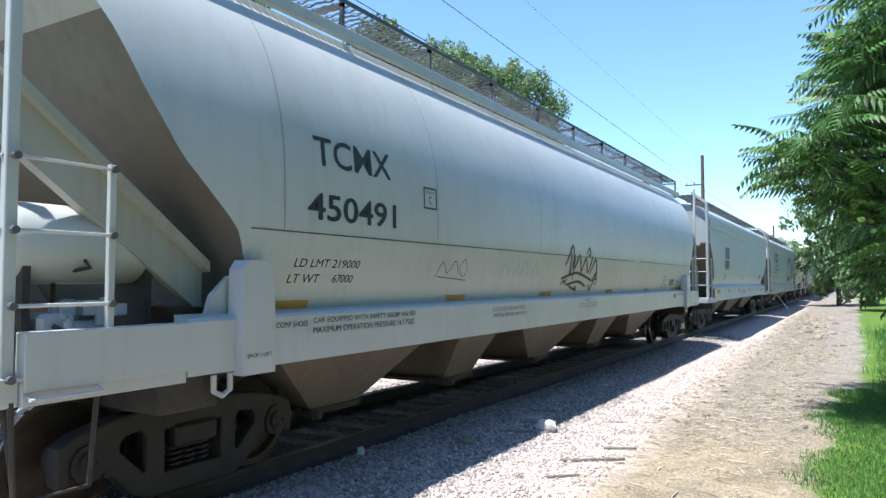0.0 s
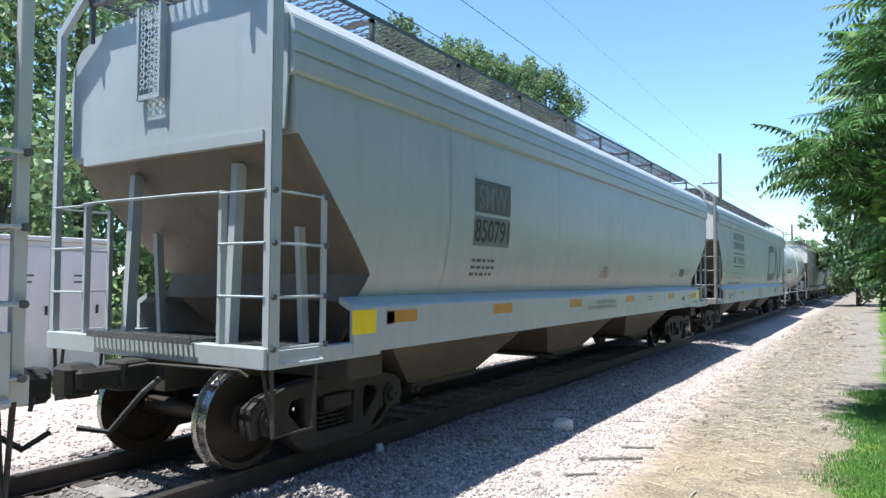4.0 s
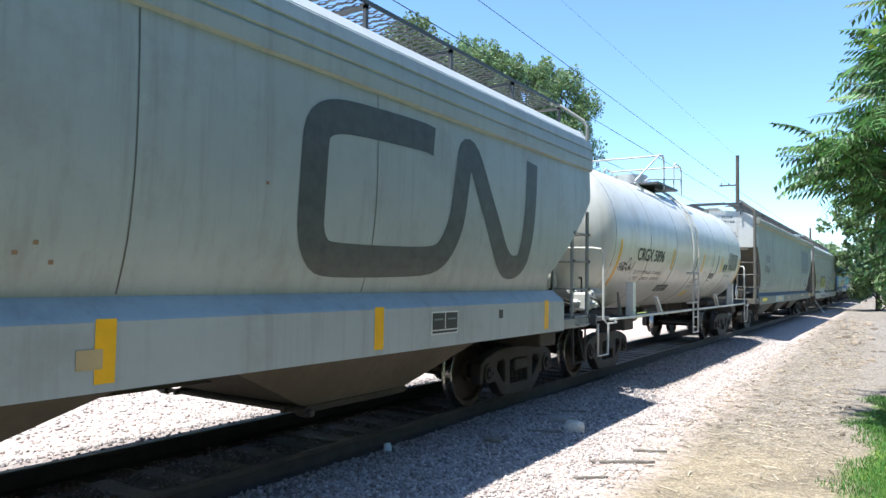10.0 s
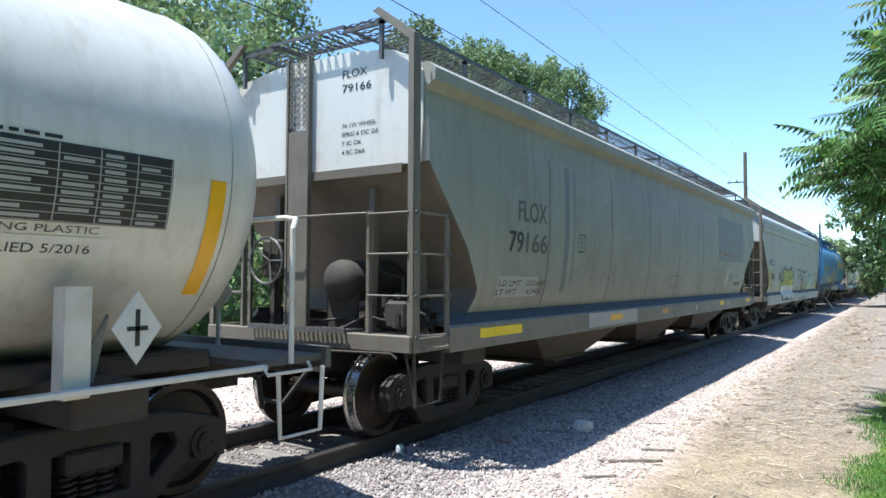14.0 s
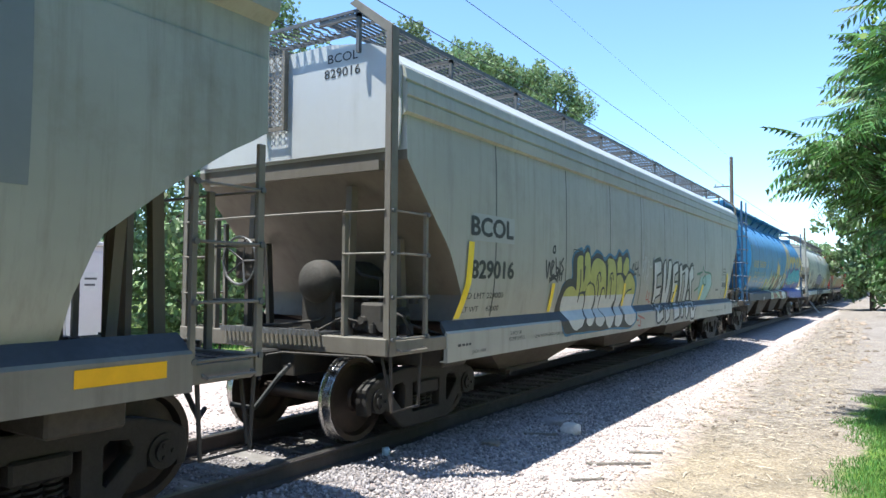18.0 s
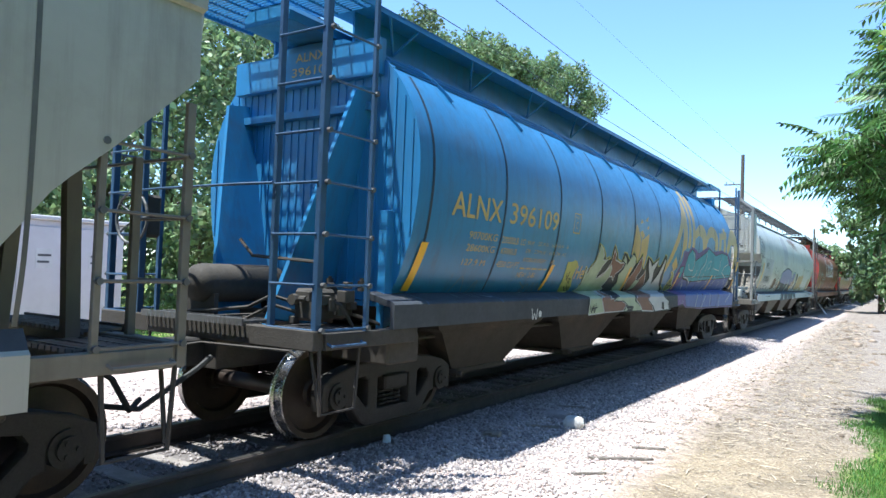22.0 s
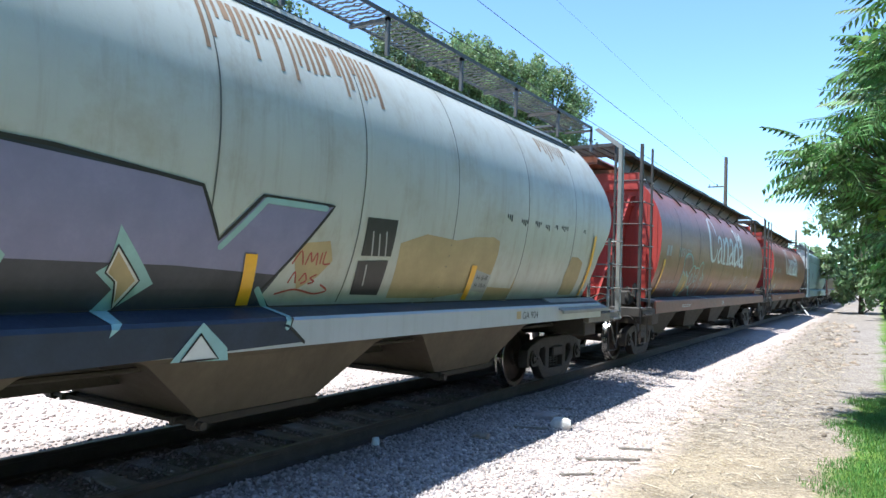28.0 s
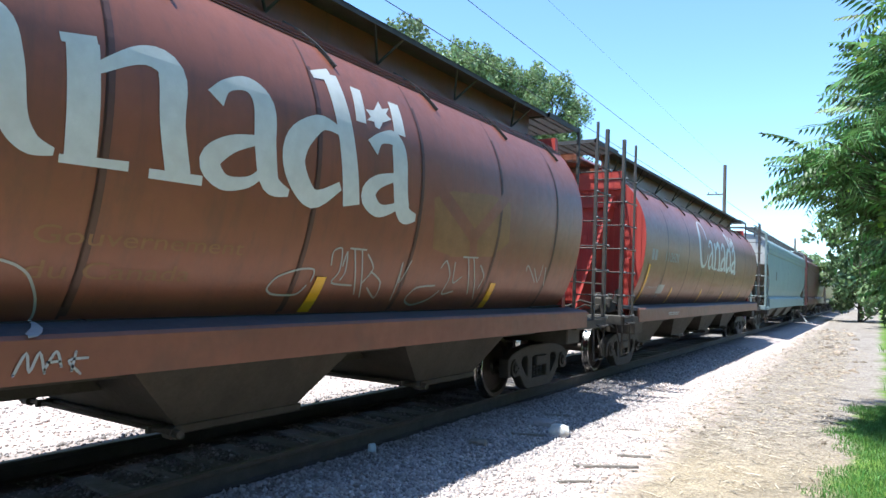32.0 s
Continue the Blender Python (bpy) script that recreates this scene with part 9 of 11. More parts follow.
    sd.poly([(10.59, 1.28), (10.46, 2.13), (10.6, 2.18), (10.72, 2.11), (10.69, 2.02), (11.12, 2.14), (11.28, 2.06), (11.18, 1.29), (10.96, 1.29), (10.93, 1.99), (10.7, 1.92), (10.74, 1.27)], M["spraywhite"], "sprayed_letter", 0.009)
    sd.strokes([[(10.59, 1.28), (10.46, 2.13), (10.6, 2.18), (10.72, 2.11), (10.69, 2.02), (11.12, 2.14), (11.28, 2.06), (11.18, 1.29), (10.96, 1.29), (10.93, 1.99), (10.7, 1.92), (10.74, 1.27), (10.59, 1.28)]], 0.05, M["sprayblack"], "sprayed_letter", 0.012)
    sd.poly([(10.56, 1.22), (10.74, 1.22), (10.7, 0.99), (10.57, 0.93), (10.5, 0.98)], M["spraywhite"], "sprayed_letter", 0.009)
    sd.strokes([[(10.56, 1.22), (10.74, 1.22), (10.7, 0.99), (10.57, 0.93), (10.5, 0.98), (10.56, 1.22)]], 0.05, M["sprayblack"], "sprayed_letter", 0.012)
    sd.poly([(10.93, 1.21), (11.21, 1.22), (11.18, 1.06), (11.02, 0.89), (10.89, 0.98)], M["spraywhite"], "sprayed_letter", 0.009)
    sd.strokes([[(10.93, 1.21), (11.21, 1.22), (11.18, 1.06), (11.02, 0.89), (10.89, 0.98), (10.93, 1.21)]], 0.05, M["sprayblack"], "sprayed_letter", 0.012)
    sd.poly([(11.32, 1.98), (11.52, 2.15), (11.73, 2.17), (11.78, 1.85), (11.59, 1.77), (11.59, 1.66), (11.84, 1.3), (11.68, 1.3), (11.35, 1.76)], M["spraywhite"], "sprayed_letter", 0.009)
    sd.strokes([[(11.32, 1.98), (11.52, 2.15), (11.73, 2.17), (11.78, 1.85), (11.59, 1.77), (11.59, 1.66), (11.84, 1.3), (11.68, 1.3), (11.35, 1.76), (11.32, 1.98)]], 0.05, M["sprayblack"], "sprayed_letter", 0.012)
    sd.poly([(11.28, 1.31), (11.3, 1.54), (11.41, 1.57), (11.6, 1.3)], M["spraywhite"], "sprayed_letter", 0.009)
    sd.strokes([[(11.28, 1.31), (11.3, 1.54), (11.41, 1.57), (11.6, 1.3), (11.28, 1.31)]], 0.05, M["sprayblack"], "sprayed_letter", 0.012)
    sd.poly([(11.34, 1.22), (11.45, 1.22), (11.59, 1.08), (11.83, 1.21), (11.94, 1.2), (11.68, 0.88), (11.38, 0.88)], M["spraywhite"], "sprayed_letter", 0.009)
    sd.strokes([[(11.34, 1.22), (11.45, 1.22), (11.59, 1.08), (11.83, 1.21), (11.94, 1.2), (11.68, 0.88), (11.38, 0.88), (11.34, 1.22)]], 0.05, M["sprayblack"], "sprayed_letter", 0.012)
    sd.poly([(12.33, 1.55), (12.56, 1.88), (13.62, 1.99), (13.76, 1.7), (13.25, 1.28), (12.63, 1.3)], M["sprayaqua"], "graffiti", 0.003)
    sd.strokes([[(11.96, 1.55), (12.37, 1.65), (12.44, 1.94), (12.13, 1.96), (12.67, 2.02), (12.77, 2.16), (12.93, 2.03), (13.62, 1.98), (13.76, 1.7), (13.25, 1.27)], [(12.9, 1.69), (12.73, 1.82), (13.0, 1.93), (13.11, 1.72), (12.9, 1.69)]], 0.045, M["spraygreen"], "graffiti", 0.006)
    sd.strokes([[(7.87, 2.55), (7.83, 2.3), (7.81, 2.09), (7.95, 2.18), (7.85, 2.0), (7.82, 1.93)], [(7.91, 2.21), (7.98, 2.22), (7.94, 1.79)], [(8.04, 2.23), (8.06, 1.78)], [(8.15, 2.17), (8.11, 1.84)], [(8.18, 2.19), (8.26, 2.05), (8.41, 2.08)]], 0.025, M["spraywhite"], "scrawl", 0.004)
    sd.strokes([[(8.19, 1.57), (8.2, 1.4), (8.32, 1.4)], [(8.32, 1.55), (8.36, 1.36), (8.45, 1.35)]], 0.03, M["redpaint"], "scrawl", 0.003)
    sd.strokes([[(7.48, 1.11), (7.85, 1.04)], [(7.61, 1.08), (7.59, 0.91)], [(7.4, 1.03), (7.49, 1.02)], [(7.46, 0.93), (7.59, 0.91)]], 0.03, M["redpaint"], "scrawl", 0.003)


def car_g():
    q = 113.87
    car, sd = cyl_hopper(q, 17.45, 1.9, "blue", "blue", "blue cylindrical grain hopper car with gold lettering and graffiti", seams=(1.55, 3.08, 4.65, 6.22, 7.82, 9.37, 10.95, 12.5, 14.1), seam="seamblue", boards="blue", sillpaint="capdark", sill=(1.15, 1.37, 1.22, 1.48), cuts=(2.1, 5.35, 8.7, 12.15, 15.6))
    Y = M["gold"]
    end_text(car, "ALNX", -0.1, 3.98, 0.45, 0.1, 1.22, Y)
    end_text(car, "396109", -0.15, 3.82, 0.6, 0.1, 1.22, Y)
    for y in (1.55, 3.08, 4.65, 6.22, 7.82, 9.37, 10.95, 12.5, 14.1):
        sd.seam(y + 0.005, 1.5, 3.75, M["seamgrime"], 0.04)
    sd.text("ALNX", 1.95, 2.32, 1.06, 0.26, Y)
    sd.text("396109", 3.23, 2.33, 1.38, 0.255, Y)
    sd.plate_box(5.14, 5.38, 2.34, 2.64, Y)
    sd.text("200000LB  LO", 3.12, 2.08, 0.62, 0.085, Y)
    sd.text("63000LB", 3.16, 1.95, 0.4, 0.075, Y)
    sd.text("4550 CU FT", 3.15, 1.785, 0.58, 0.075, Y)
    sd.text("90700KG", 2.37, 2.09, 0.63, 0.085, Y)
    sd.text("28600KG", 2.37, 1.95, 0.63, 0.08, Y)
    sd.text("127.9 M", 2.37, 1.79, 0.5, 0.07, Y)
    sd.text("NEW   2-81", 3.77, 1.665, 0.5, 0.07, Y)
    sd.text("EX W     3.25 M  H     2.6 M  EX.W    10", 3.8, 2.1, 1.28, 0.05, Y)
    sd.text("EW     2.79 M  H     4.1 M  EW    9-2", 3.81, 1.99, 1.24, 0.05, Y)
    sd.text("INTERIOR EPOXY    2-81", 3.79, 1.875, 0.95, 0.05, Y)
    sd.bars(3.78, 1.77, 0.95, 0.045, 1, Y, seed=21)
    sd.poly([(1.5, 2.0), (1.62, 2.0), (1.55, 1.38), (1.43, 1.38)], M["yellow"], "reflector_strip", 0.017)
    sd.poly([(4.09 + 0.045 * math.cos(0.5 * i), 1.19 + 0.045 * math.sin(0.5 * i)) for i in range(12)], M["white"], "white_dot", 0.004)
    sd.strokes([[(3.85, 1.26), (3.88, 1.12), (3.92, 1.2), (3.97, 1.12), (4.01, 1.26)]], 0.018, M["white"], "scrawl")
    sd.strokes([[(3.95, 1.6), (4.15, 1.5), (4.0, 1.46), (4.2, 1.58), (4.25, 1.46), (4.35, 1.6), (4.4, 1.47), (4.5, 1.6), (4.52, 1.48)], [(2.3, 1.42), (2.5, 1.66), (2.62, 1.42)], [(2.7, 1.42), (2.85, 1.62), (2.88, 1.44), (3.02, 1.42)]], 0.014, M["greypatch"], "scrawl")
    sd.text("He", 5.62, 1.67, 0.32, 0.2, Y)
    sd.poly([(5.81, 1.44), (5.95, 1.52), (5.98, 1.62), (5.94, 1.87), (5.98, 1.86), (6.06, 1.77), (6.1, 1.86), (6.23, 1.97), (6.29, 2.11), (6.24, 2.25), (6.28, 2.25), (6.48, 2.18), (6.6, 2.09), (6.67, 2.02), (6.81, 2.07), (6.83, 2.04), (6.77, 2), (6.89, 2.04), (6.91, 2.24), (6.93, 2.27), (7.01, 2.23), (7.13, 2.14), (7.22, 2.04), (7.43, 2), (7.46, 2.17), (7.62, 2.15), (7.76, 2.07), (7.86, 2.03), (7.92, 2.2), (8.04, 2.17), (8.16, 2.07), (8.29, 2.01), (8.44, 2.19), (8.5, 2.18), (8.51, 2.03), (8.69, 1.92), (8.77, 1.9), (8.78, 2.14), (8.77, 1.09), (7.29, 1.13), (6.41, 1.13), (5.73, 1.12)], M["sprayblack"], "sprayed_letter", 0.003)
    sd.strokes([[(5.81, 1.44), (5.95, 1.52), (5.98, 1.62), (5.94, 1.87), (5.98, 1.86), (6.06, 1.77), (6.1, 1.86), (6.23, 1.97), (6.29, 2.11), (6.24, 2.25), (6.28, 2.25), (6.48, 2.18), (6.6, 2.09), (6.67, 2.02), (6.81, 2.07), (6.83, 2.04), (6.77, 2), (6.89, 2.04), (6.91, 2.24), (6.93, 2.27), (7.01, 2.23), (7.13, 2.14), (7.22, 2.04), (7.43, 2), (7.46, 2.17), (7.62, 2.15), (7.76, 2.07), (7.86, 2.03), (7.92, 2.2), (8.04, 2.17), (8.16, 2.07), (8.29, 2.01), (8.44, 2.19), (8.5, 2.18), (8.51, 2.03), (8.69, 1.92), (8.77, 1.9), (8.78, 2.14)]], 0.022, M["sprayyellow"], "sprayed_letter", 0.0045)
    sd.poly([(8.16, 1.96), (8.44, 2.19), (8.69, 1.92), (8.77, 1.9), (8.8, 2.15), (9.06, 2.1), (9.22, 2.03), (9.53, 2.15), (9.56, 1.99), (9.72, 1.97), (9.91, 2.23), (10.05, 2.19), (10.14, 1.82), (10.32, 1.57), (10.58, 1.49), (10.03, 1.42), (10.13, 1.35), (10.18, 1.08), (9.06, 1.07), (8.09, 1.1)], M["sprayblack"], "sprayed_letter", 0.0035)
    sd.strokes([[(8.16, 1.96), (8.44, 2.19), (8.69, 1.92), (8.77, 1.9), (8.8, 2.15), (9.06, 2.1), (9.22, 2.03), (9.53, 2.15), (9.56, 1.99), (9.72, 1.97), (9.91, 2.23), (10.05, 2.19), (10.14, 1.82), (10.32, 1.57), (10.58, 1.49), (10.03, 1.42)]], 0.022, M["sprayyellow"], "sprayed_letter", 0.0045)
    sd.poly([(5.82, 1.44), (6.01, 1.56), (5.98, 1.8), (6, 1.84), (6.08, 1.74), (6.11, 1.83), (6.26, 1.95), (6.3, 2.11), (6.3, 2.23), (6.45, 2.16), (6.54, 2.07), (6.55, 1.99), (6.65, 1.99), (6.75, 2.01), (6.6, 1.9), (6.52, 1.76), (6.51, 1.68), (6.61, 1.7), (6.73, 1.73), (6.89, 1.86), (6.98, 1.92), (7.06, 1.86), (7.08, 1.74), (7.01, 1.62), (6.91, 1.55), (7.05, 1.51), (6.89, 1.49), (6.66, 1.46), (6.39, 1.4), (6.43, 1.45), (6.3, 1.41), (6.28, 1.34), (6.35, 1.23), (6.41, 1.14), (5.74, 1.12)], M["spraypale"], "sprayed_letter", 0.007)
    sd.strokes([[(5.82, 1.44), (6.01, 1.56), (5.98, 1.8), (6, 1.84), (6.08, 1.74), (6.11, 1.83), (6.26, 1.95), (6.3, 2.11), (6.3, 2.23), (6.45, 2.16), (6.54, 2.07), (6.55, 1.99), (6.65, 1.99), (6.75, 2.01), (6.6, 1.9), (6.52, 1.76), (6.51, 1.68), (6.61, 1.7), (6.73, 1.73), (6.89, 1.86), (6.98, 1.92), (7.06, 1.86), (7.08, 1.74), (7.01, 1.62), (6.91, 1.55), (7.05, 1.51), (6.89, 1.49), (6.66, 1.46), (6.39, 1.4), (6.43, 1.45), (6.3, 1.41), (6.28, 1.34), (6.35, 1.23), (6.41, 1.14), (5.74, 1.12), (5.82, 1.44)]], 0.02, M["spraywhite"], "sprayed_letter", 0.01)
    sd.poly([(6.58, 1.71), (6.82, 1.81), (6.94, 1.96), (6.95, 2.2), (7.09, 2.09), (7.09, 2.02), (7.39, 1.97), (7.6, 1.98), (7.53, 1.87), (7.32, 1.78), (7.32, 1.66), (7.2, 1.73), (7.09, 1.72), (7.06, 1.86), (6.98, 1.93), (6.89, 1.85), (6.74, 1.73)], M["spraybrown"], "sprayed_letter", 0.008)
    sd.strokes([[(6.58, 1.71), (6.82, 1.81), (6.94, 1.96), (6.95, 2.2), (7.09, 2.09), (7.09, 2.02), (7.39, 1.97), (7.6, 1.98), (7.53, 1.87), (7.32, 1.78), (7.32, 1.66), (7.2, 1.73), (7.09, 1.72), (7.06, 1.86), (6.98, 1.93), (6.89, 1.85), (6.74, 1.73), (6.58, 1.71)]], 0.02, M["spraywhite"], "sprayed_letter", 0.011)
    sd.poly([(6.4, 1.43), (6.36, 1.39), (6.66, 1.45), (7.03, 1.5), (6.79, 1.43), (6.65, 1.35), (6.81, 1.36), (6.86, 1.32), (7.13, 1.32), (7.33, 1.29), (7.43, 1.24), (7.32, 1.17), (7.29, 1.14), (6.41, 1.14), (6.33, 1.27), (6.28, 1.36)], M["spraybrown"], "sprayed_letter", 0.01)
    sd.strokes([[(6.4, 1.43), (6.36, 1.39), (6.66, 1.45), (7.03, 1.5), (6.79, 1.43), (6.65, 1.35), (6.81, 1.36), (6.86, 1.32), (7.13, 1.32), (7.33, 1.29), (7.43, 1.24), (7.32, 1.17), (7.29, 1.14), (6.41, 1.14), (6.33, 1.27), (6.28, 1.36), (6.4, 1.43)]], 0.016, M["spraywhite"], "sprayed_letter", 0.013)
    sd.poly([(7.36, 1.62), (7.48, 1.54), (7.56, 1.62), (7.46, 1.77), (7.63, 1.88), (7.64, 1.97), (7.47, 2.01), (7.52, 2.12), (7.67, 2.03), (7.73, 1.94), (7.81, 2.06), (7.92, 2.15), (8.1, 2.1), (8.17, 1.98), (8.1, 1.84), (7.99, 1.72), (7.98, 1.62), (7.96, 1.43), (7.89, 1.31), (8.08, 1.25), (8.25, 1.18), (8.28, 1.12), (7.33, 1.13), (7.4, 1.2), (7.51, 1.24), (7.28, 1.31), (6.85, 1.32), (6.91, 1.37), (7.35, 1.44), (7.52, 1.48)], M["spraypale"], "sprayed_letter", 0.0115)
    sd.strokes([[(7.36, 1.62), (7.48, 1.54), (7.56, 1.62), (7.46, 1.77), (7.63, 1.88), (7.64, 1.97), (7.47, 2.01), (7.52, 2.12), (7.67, 2.03), (7.73, 1.94), (7.81, 2.06), (7.92, 2.15), (8.1, 2.1), (8.17, 1.98), (8.1, 1.84), (7.99, 1.72), (7.98, 1.62), (7.96, 1.43), (7.89, 1.31), (8.08, 1.25), (8.25, 1.18), (8.28, 1.12), (7.33, 1.13), (7.4, 1.2), (7.51, 1.24), (7.28, 1.31), (6.85, 1.32), (6.91, 1.37), (7.35, 1.44), (7.52, 1.48), (7.36, 1.62)]], 0.018, M["sprayblack"], "sprayed_letter", 0.0145)
    sd.poly([(8.02, 1.61), (8.07, 1.71), (8.21, 1.82), (8.29, 1.96), (8.45, 2.14), (8.52, 2.01), (8.58, 1.88), (8.46, 1.73), (8.57, 1.67), (8.81, 1.78), (8.85, 1.88), (9.09, 1.62), (9.05, 1.51), (8.63, 1.32), (8.87, 1.21), (9, 1.09), (8.3, 1.12), (8.19, 1.22), (7.96, 1.32), (8.13, 1.47)], M["spraybrown"], "sprayed_letter", 0.013)
    sd.strokes([[(8.02, 1.61), (8.07, 1.71), (8.21, 1.82), (8.29, 1.96), (8.45, 2.14), (8.52, 2.01), (8.58, 1.88), (8.46, 1.73), (8.57, 1.67), (8.81, 1.78), (8.85, 1.88), (9.09, 1.62), (9.05, 1.51), (8.63, 1.32), (8.87, 1.21), (9, 1.09), (8.3, 1.12), (8.19, 1.22), (7.96, 1.32), (8.13, 1.47), (8.02, 1.61)]], 0.02, M["spraywhite"], "sprayed_letter", 0.016)
    sd.poly([(8.34, 1.51), (8.48, 1.69), (8.73, 1.68), (8.6, 1.53), (8.17, 1.41)], M["spraypale"], "sprayed_letter", 0.015)
    sd.strokes([[(8.34, 1.51), (8.48, 1.69), (8.73, 1.68), (8.6, 1.53), (8.17, 1.41), (8.34, 1.51)]], 0.014, M["sprayblack"], "sprayed_letter", 0.018)
    sd.poly([(8.65, 1.34), (9.07, 1.5), (9.26, 1.73), (8.96, 1.94), (8.86, 2.1), (9.02, 2.05), (9.15, 1.96), (9.4, 2.09), (9.51, 2.1), (9.38, 1.88), (9.54, 1.62), (9.74, 1.81), (9.93, 2.15), (9.99, 2.1), (9.96, 1.75), (10.05, 1.63), (10.38, 1.47), (9.84, 1.42), (9.66, 1.37), (9.99, 1.27), (10.04, 1.1), (9.07, 1.08), (8.98, 1.18), (8.69, 1.29)], M["spraywhite"], "sprayed_letter", 0.0145)
    sd.strokes([[(8.65, 1.34), (9.07, 1.5), (9.26, 1.73), (8.96, 1.94), (8.86, 2.1), (9.02, 2.05), (9.15, 1.96), (9.4, 2.09), (9.51, 2.1), (9.38, 1.88), (9.54, 1.62), (9.74, 1.81), (9.93, 2.15), (9.99, 2.1), (9.96, 1.75), (10.05, 1.63), (10.38, 1.47), (9.84, 1.42), (9.66, 1.37), (9.99, 1.27), (10.04, 1.1), (9.07, 1.08), (8.98, 1.18), (8.69, 1.29), (8.65, 1.34)]], 0.018, M["sprayblack"], "sprayed_letter", 0.0175)
    sd.strokes([[(5.81, 1.25), (5.85, 1.15), (5.88, 1.24), (5.9, 1.18), (5.92, 1.26)], [(5.94, 1.24), (5.95, 1.16)], [(5.96, 1.28), (5.99, 1.14), (6.04, 1.29)], [(5.9, 1.21), (6.11, 1.23)]], 0.018, M["sprayblack"], "scrawl", 0.011)
    sd.strokes([[(7.48, 1.2), (7.55, 1.2), (7.79, 1.19)], [(7.51, 1.14), (7.75, 1.14)]], 0.05, M["sprayblack"], "sprayed_letter", 0.0145)
    sd.poly([(11.05, 1.61), (11.04, 1.84), (11.17, 2.02), (11.26, 2.12), (11.27, 2.37), (11.61, 2.36), (11.86, 2.49), (12.28, 2.44), (12.5, 2.36), (13.4, 2.57), (13.98, 2.46), (14.88, 2.55), (15.67, 2.5), (16.39, 2.22), (16.37, 1.01), (14.41, 1.03), (12.71, 1.04), (11.37, 1.1), (11.11, 1.19), (10.75, 1.16), (10.71, 1.38)], M["spraypurple"], "sprayed_letter", 0.003)
    sd.poly([(11.3, 1.35), (11.55, 1.62), (11.63, 1.76), (11.7, 1.81), (12.87, 1.8), (14.48, 1.84), (16.56, 1.9), (16.35, 1.05), (14.41, 1.06), (12.71, 1.07), (11.39, 1.12)], M["sprayviolet"], "sprayed_letter", 0.006)
    sd.strokes([[(11.3, 1.35), (11.55, 1.62), (11.63, 1.76), (11.7, 1.81), (12.87, 1.8), (14.48, 1.84), (16.56, 1.9), (16.35, 1.05), (14.41, 1.06), (12.71, 1.07), (11.39, 1.12), (11.3, 1.35)]], 0.018, M["sprayblack"], "sprayed_letter", 0.009)
    sd.poly([(11.65, 1.75), (11.55, 2.08), (11.63, 2.3), (11.9, 2.43), (12.2, 2.35), (12.33, 2.18), (13.32, 2.44), (13.43, 2.53), (14.09, 2.42), (14.25, 2.38), (14.97, 2.47), (15.66, 2.44), (16.05, 2.2), (16.43, 2.11), (16.62, 1.84), (13.93, 1.74), (12.42, 1.68)], M["sprayteal"], "sprayed_letter", 0.0085)
    sd.strokes([[(11.65, 1.75), (11.55, 2.08), (11.63, 2.3), (11.9, 2.43), (12.2, 2.35), (12.33, 2.18), (13.32, 2.44), (13.43, 2.53), (14.09, 2.42), (14.25, 2.38), (14.97, 2.47), (15.66, 2.44), (16.05, 2.2), (16.43, 2.11), (16.62, 1.84), (13.93, 1.74), (12.42, 1.68), (11.65, 1.75)]], 0.022, M["sprayblack"], "sprayed_letter", 0.0115)
    sd.poly([(11.21, 2), (11.5, 2.03), (11.5, 1.76), (11.31, 1.76)], M["sprayteal"], "sprayed_letter", 0.0085)
    sd.strokes([[(11.21, 2), (11.5, 2.03), (11.5, 1.76), (11.31, 1.76), (11.21, 2)]], 0.018, M["sprayblack"], "sprayed_letter", 0.0115)
    sd.strokes([[(12.04, 2.37), (12.22, 2.27), (12.3, 2.1), (12.34, 1.95), (12.08, 1.95), (11.93, 1.98), (11.83, 2.07)], [(11.61, 1.88), (11.76, 1.78), (12.11, 1.76), (12.41, 1.65), (12.46, 1.44), (12.19, 1.12)], [(11.88, 1.64), (11.99, 1.47), (11.75, 1.71)], [(12.51, 1.79), (12.71, 1.83), (12.71, 1.96)], [(13.3, 2.43), (13.38, 2.28), (13.36, 2.15), (13.06, 1.96), (13.15, 1.68), (13.47, 1.7), (13.46, 1.88)], [(13.53, 1.97), (13.63, 2.16), (13.9, 2.24), (13.93, 2.07), (13.73, 2.01)], [(13.17, 1.37), (12.9, 1.16), (12.73, 1.08)], [(14.1, 1.75), (13.67, 1.39), (13.6, 1.09)], [(14.26, 2.05), (14.98, 2), (14.92, 2.34)], [(14.68, 1.6), (14.93, 1.78), (14.72, 1.85)], [(14.66, 1.29), (14.54, 1.05)], [(15.7, 2.4), (15.94, 2.21), (15.51, 2.11), (15.36, 1.98), (16, 1.82), (16.27, 1.48), (15.41, 1.15)], [(15.47, 1.73), (15.56, 1.49)]], 0.022, M["spraywhite"], "sprayed_letter", 0.0125)
    sd.strokes([[(12.32, 2.15), (12.3, 1.94), (12.51, 1.68), (12.22, 1.12)], [(13.32, 2.44), (13.33, 2.2), (13, 2.03), (13.11, 1.63), (12.62, 1.06)], [(14.09, 2.42), (14.06, 2.03), (14, 1.63), (13.64, 1.08)], [(14.97, 2.47), (14.96, 2.07), (14.76, 1.49), (14.22, 1.07)], [(11.66, 1.77), (12.09, 1.73), (12.43, 1.57)]], 0.02, M["sprayblack"], "sprayed_letter", 0.0115)
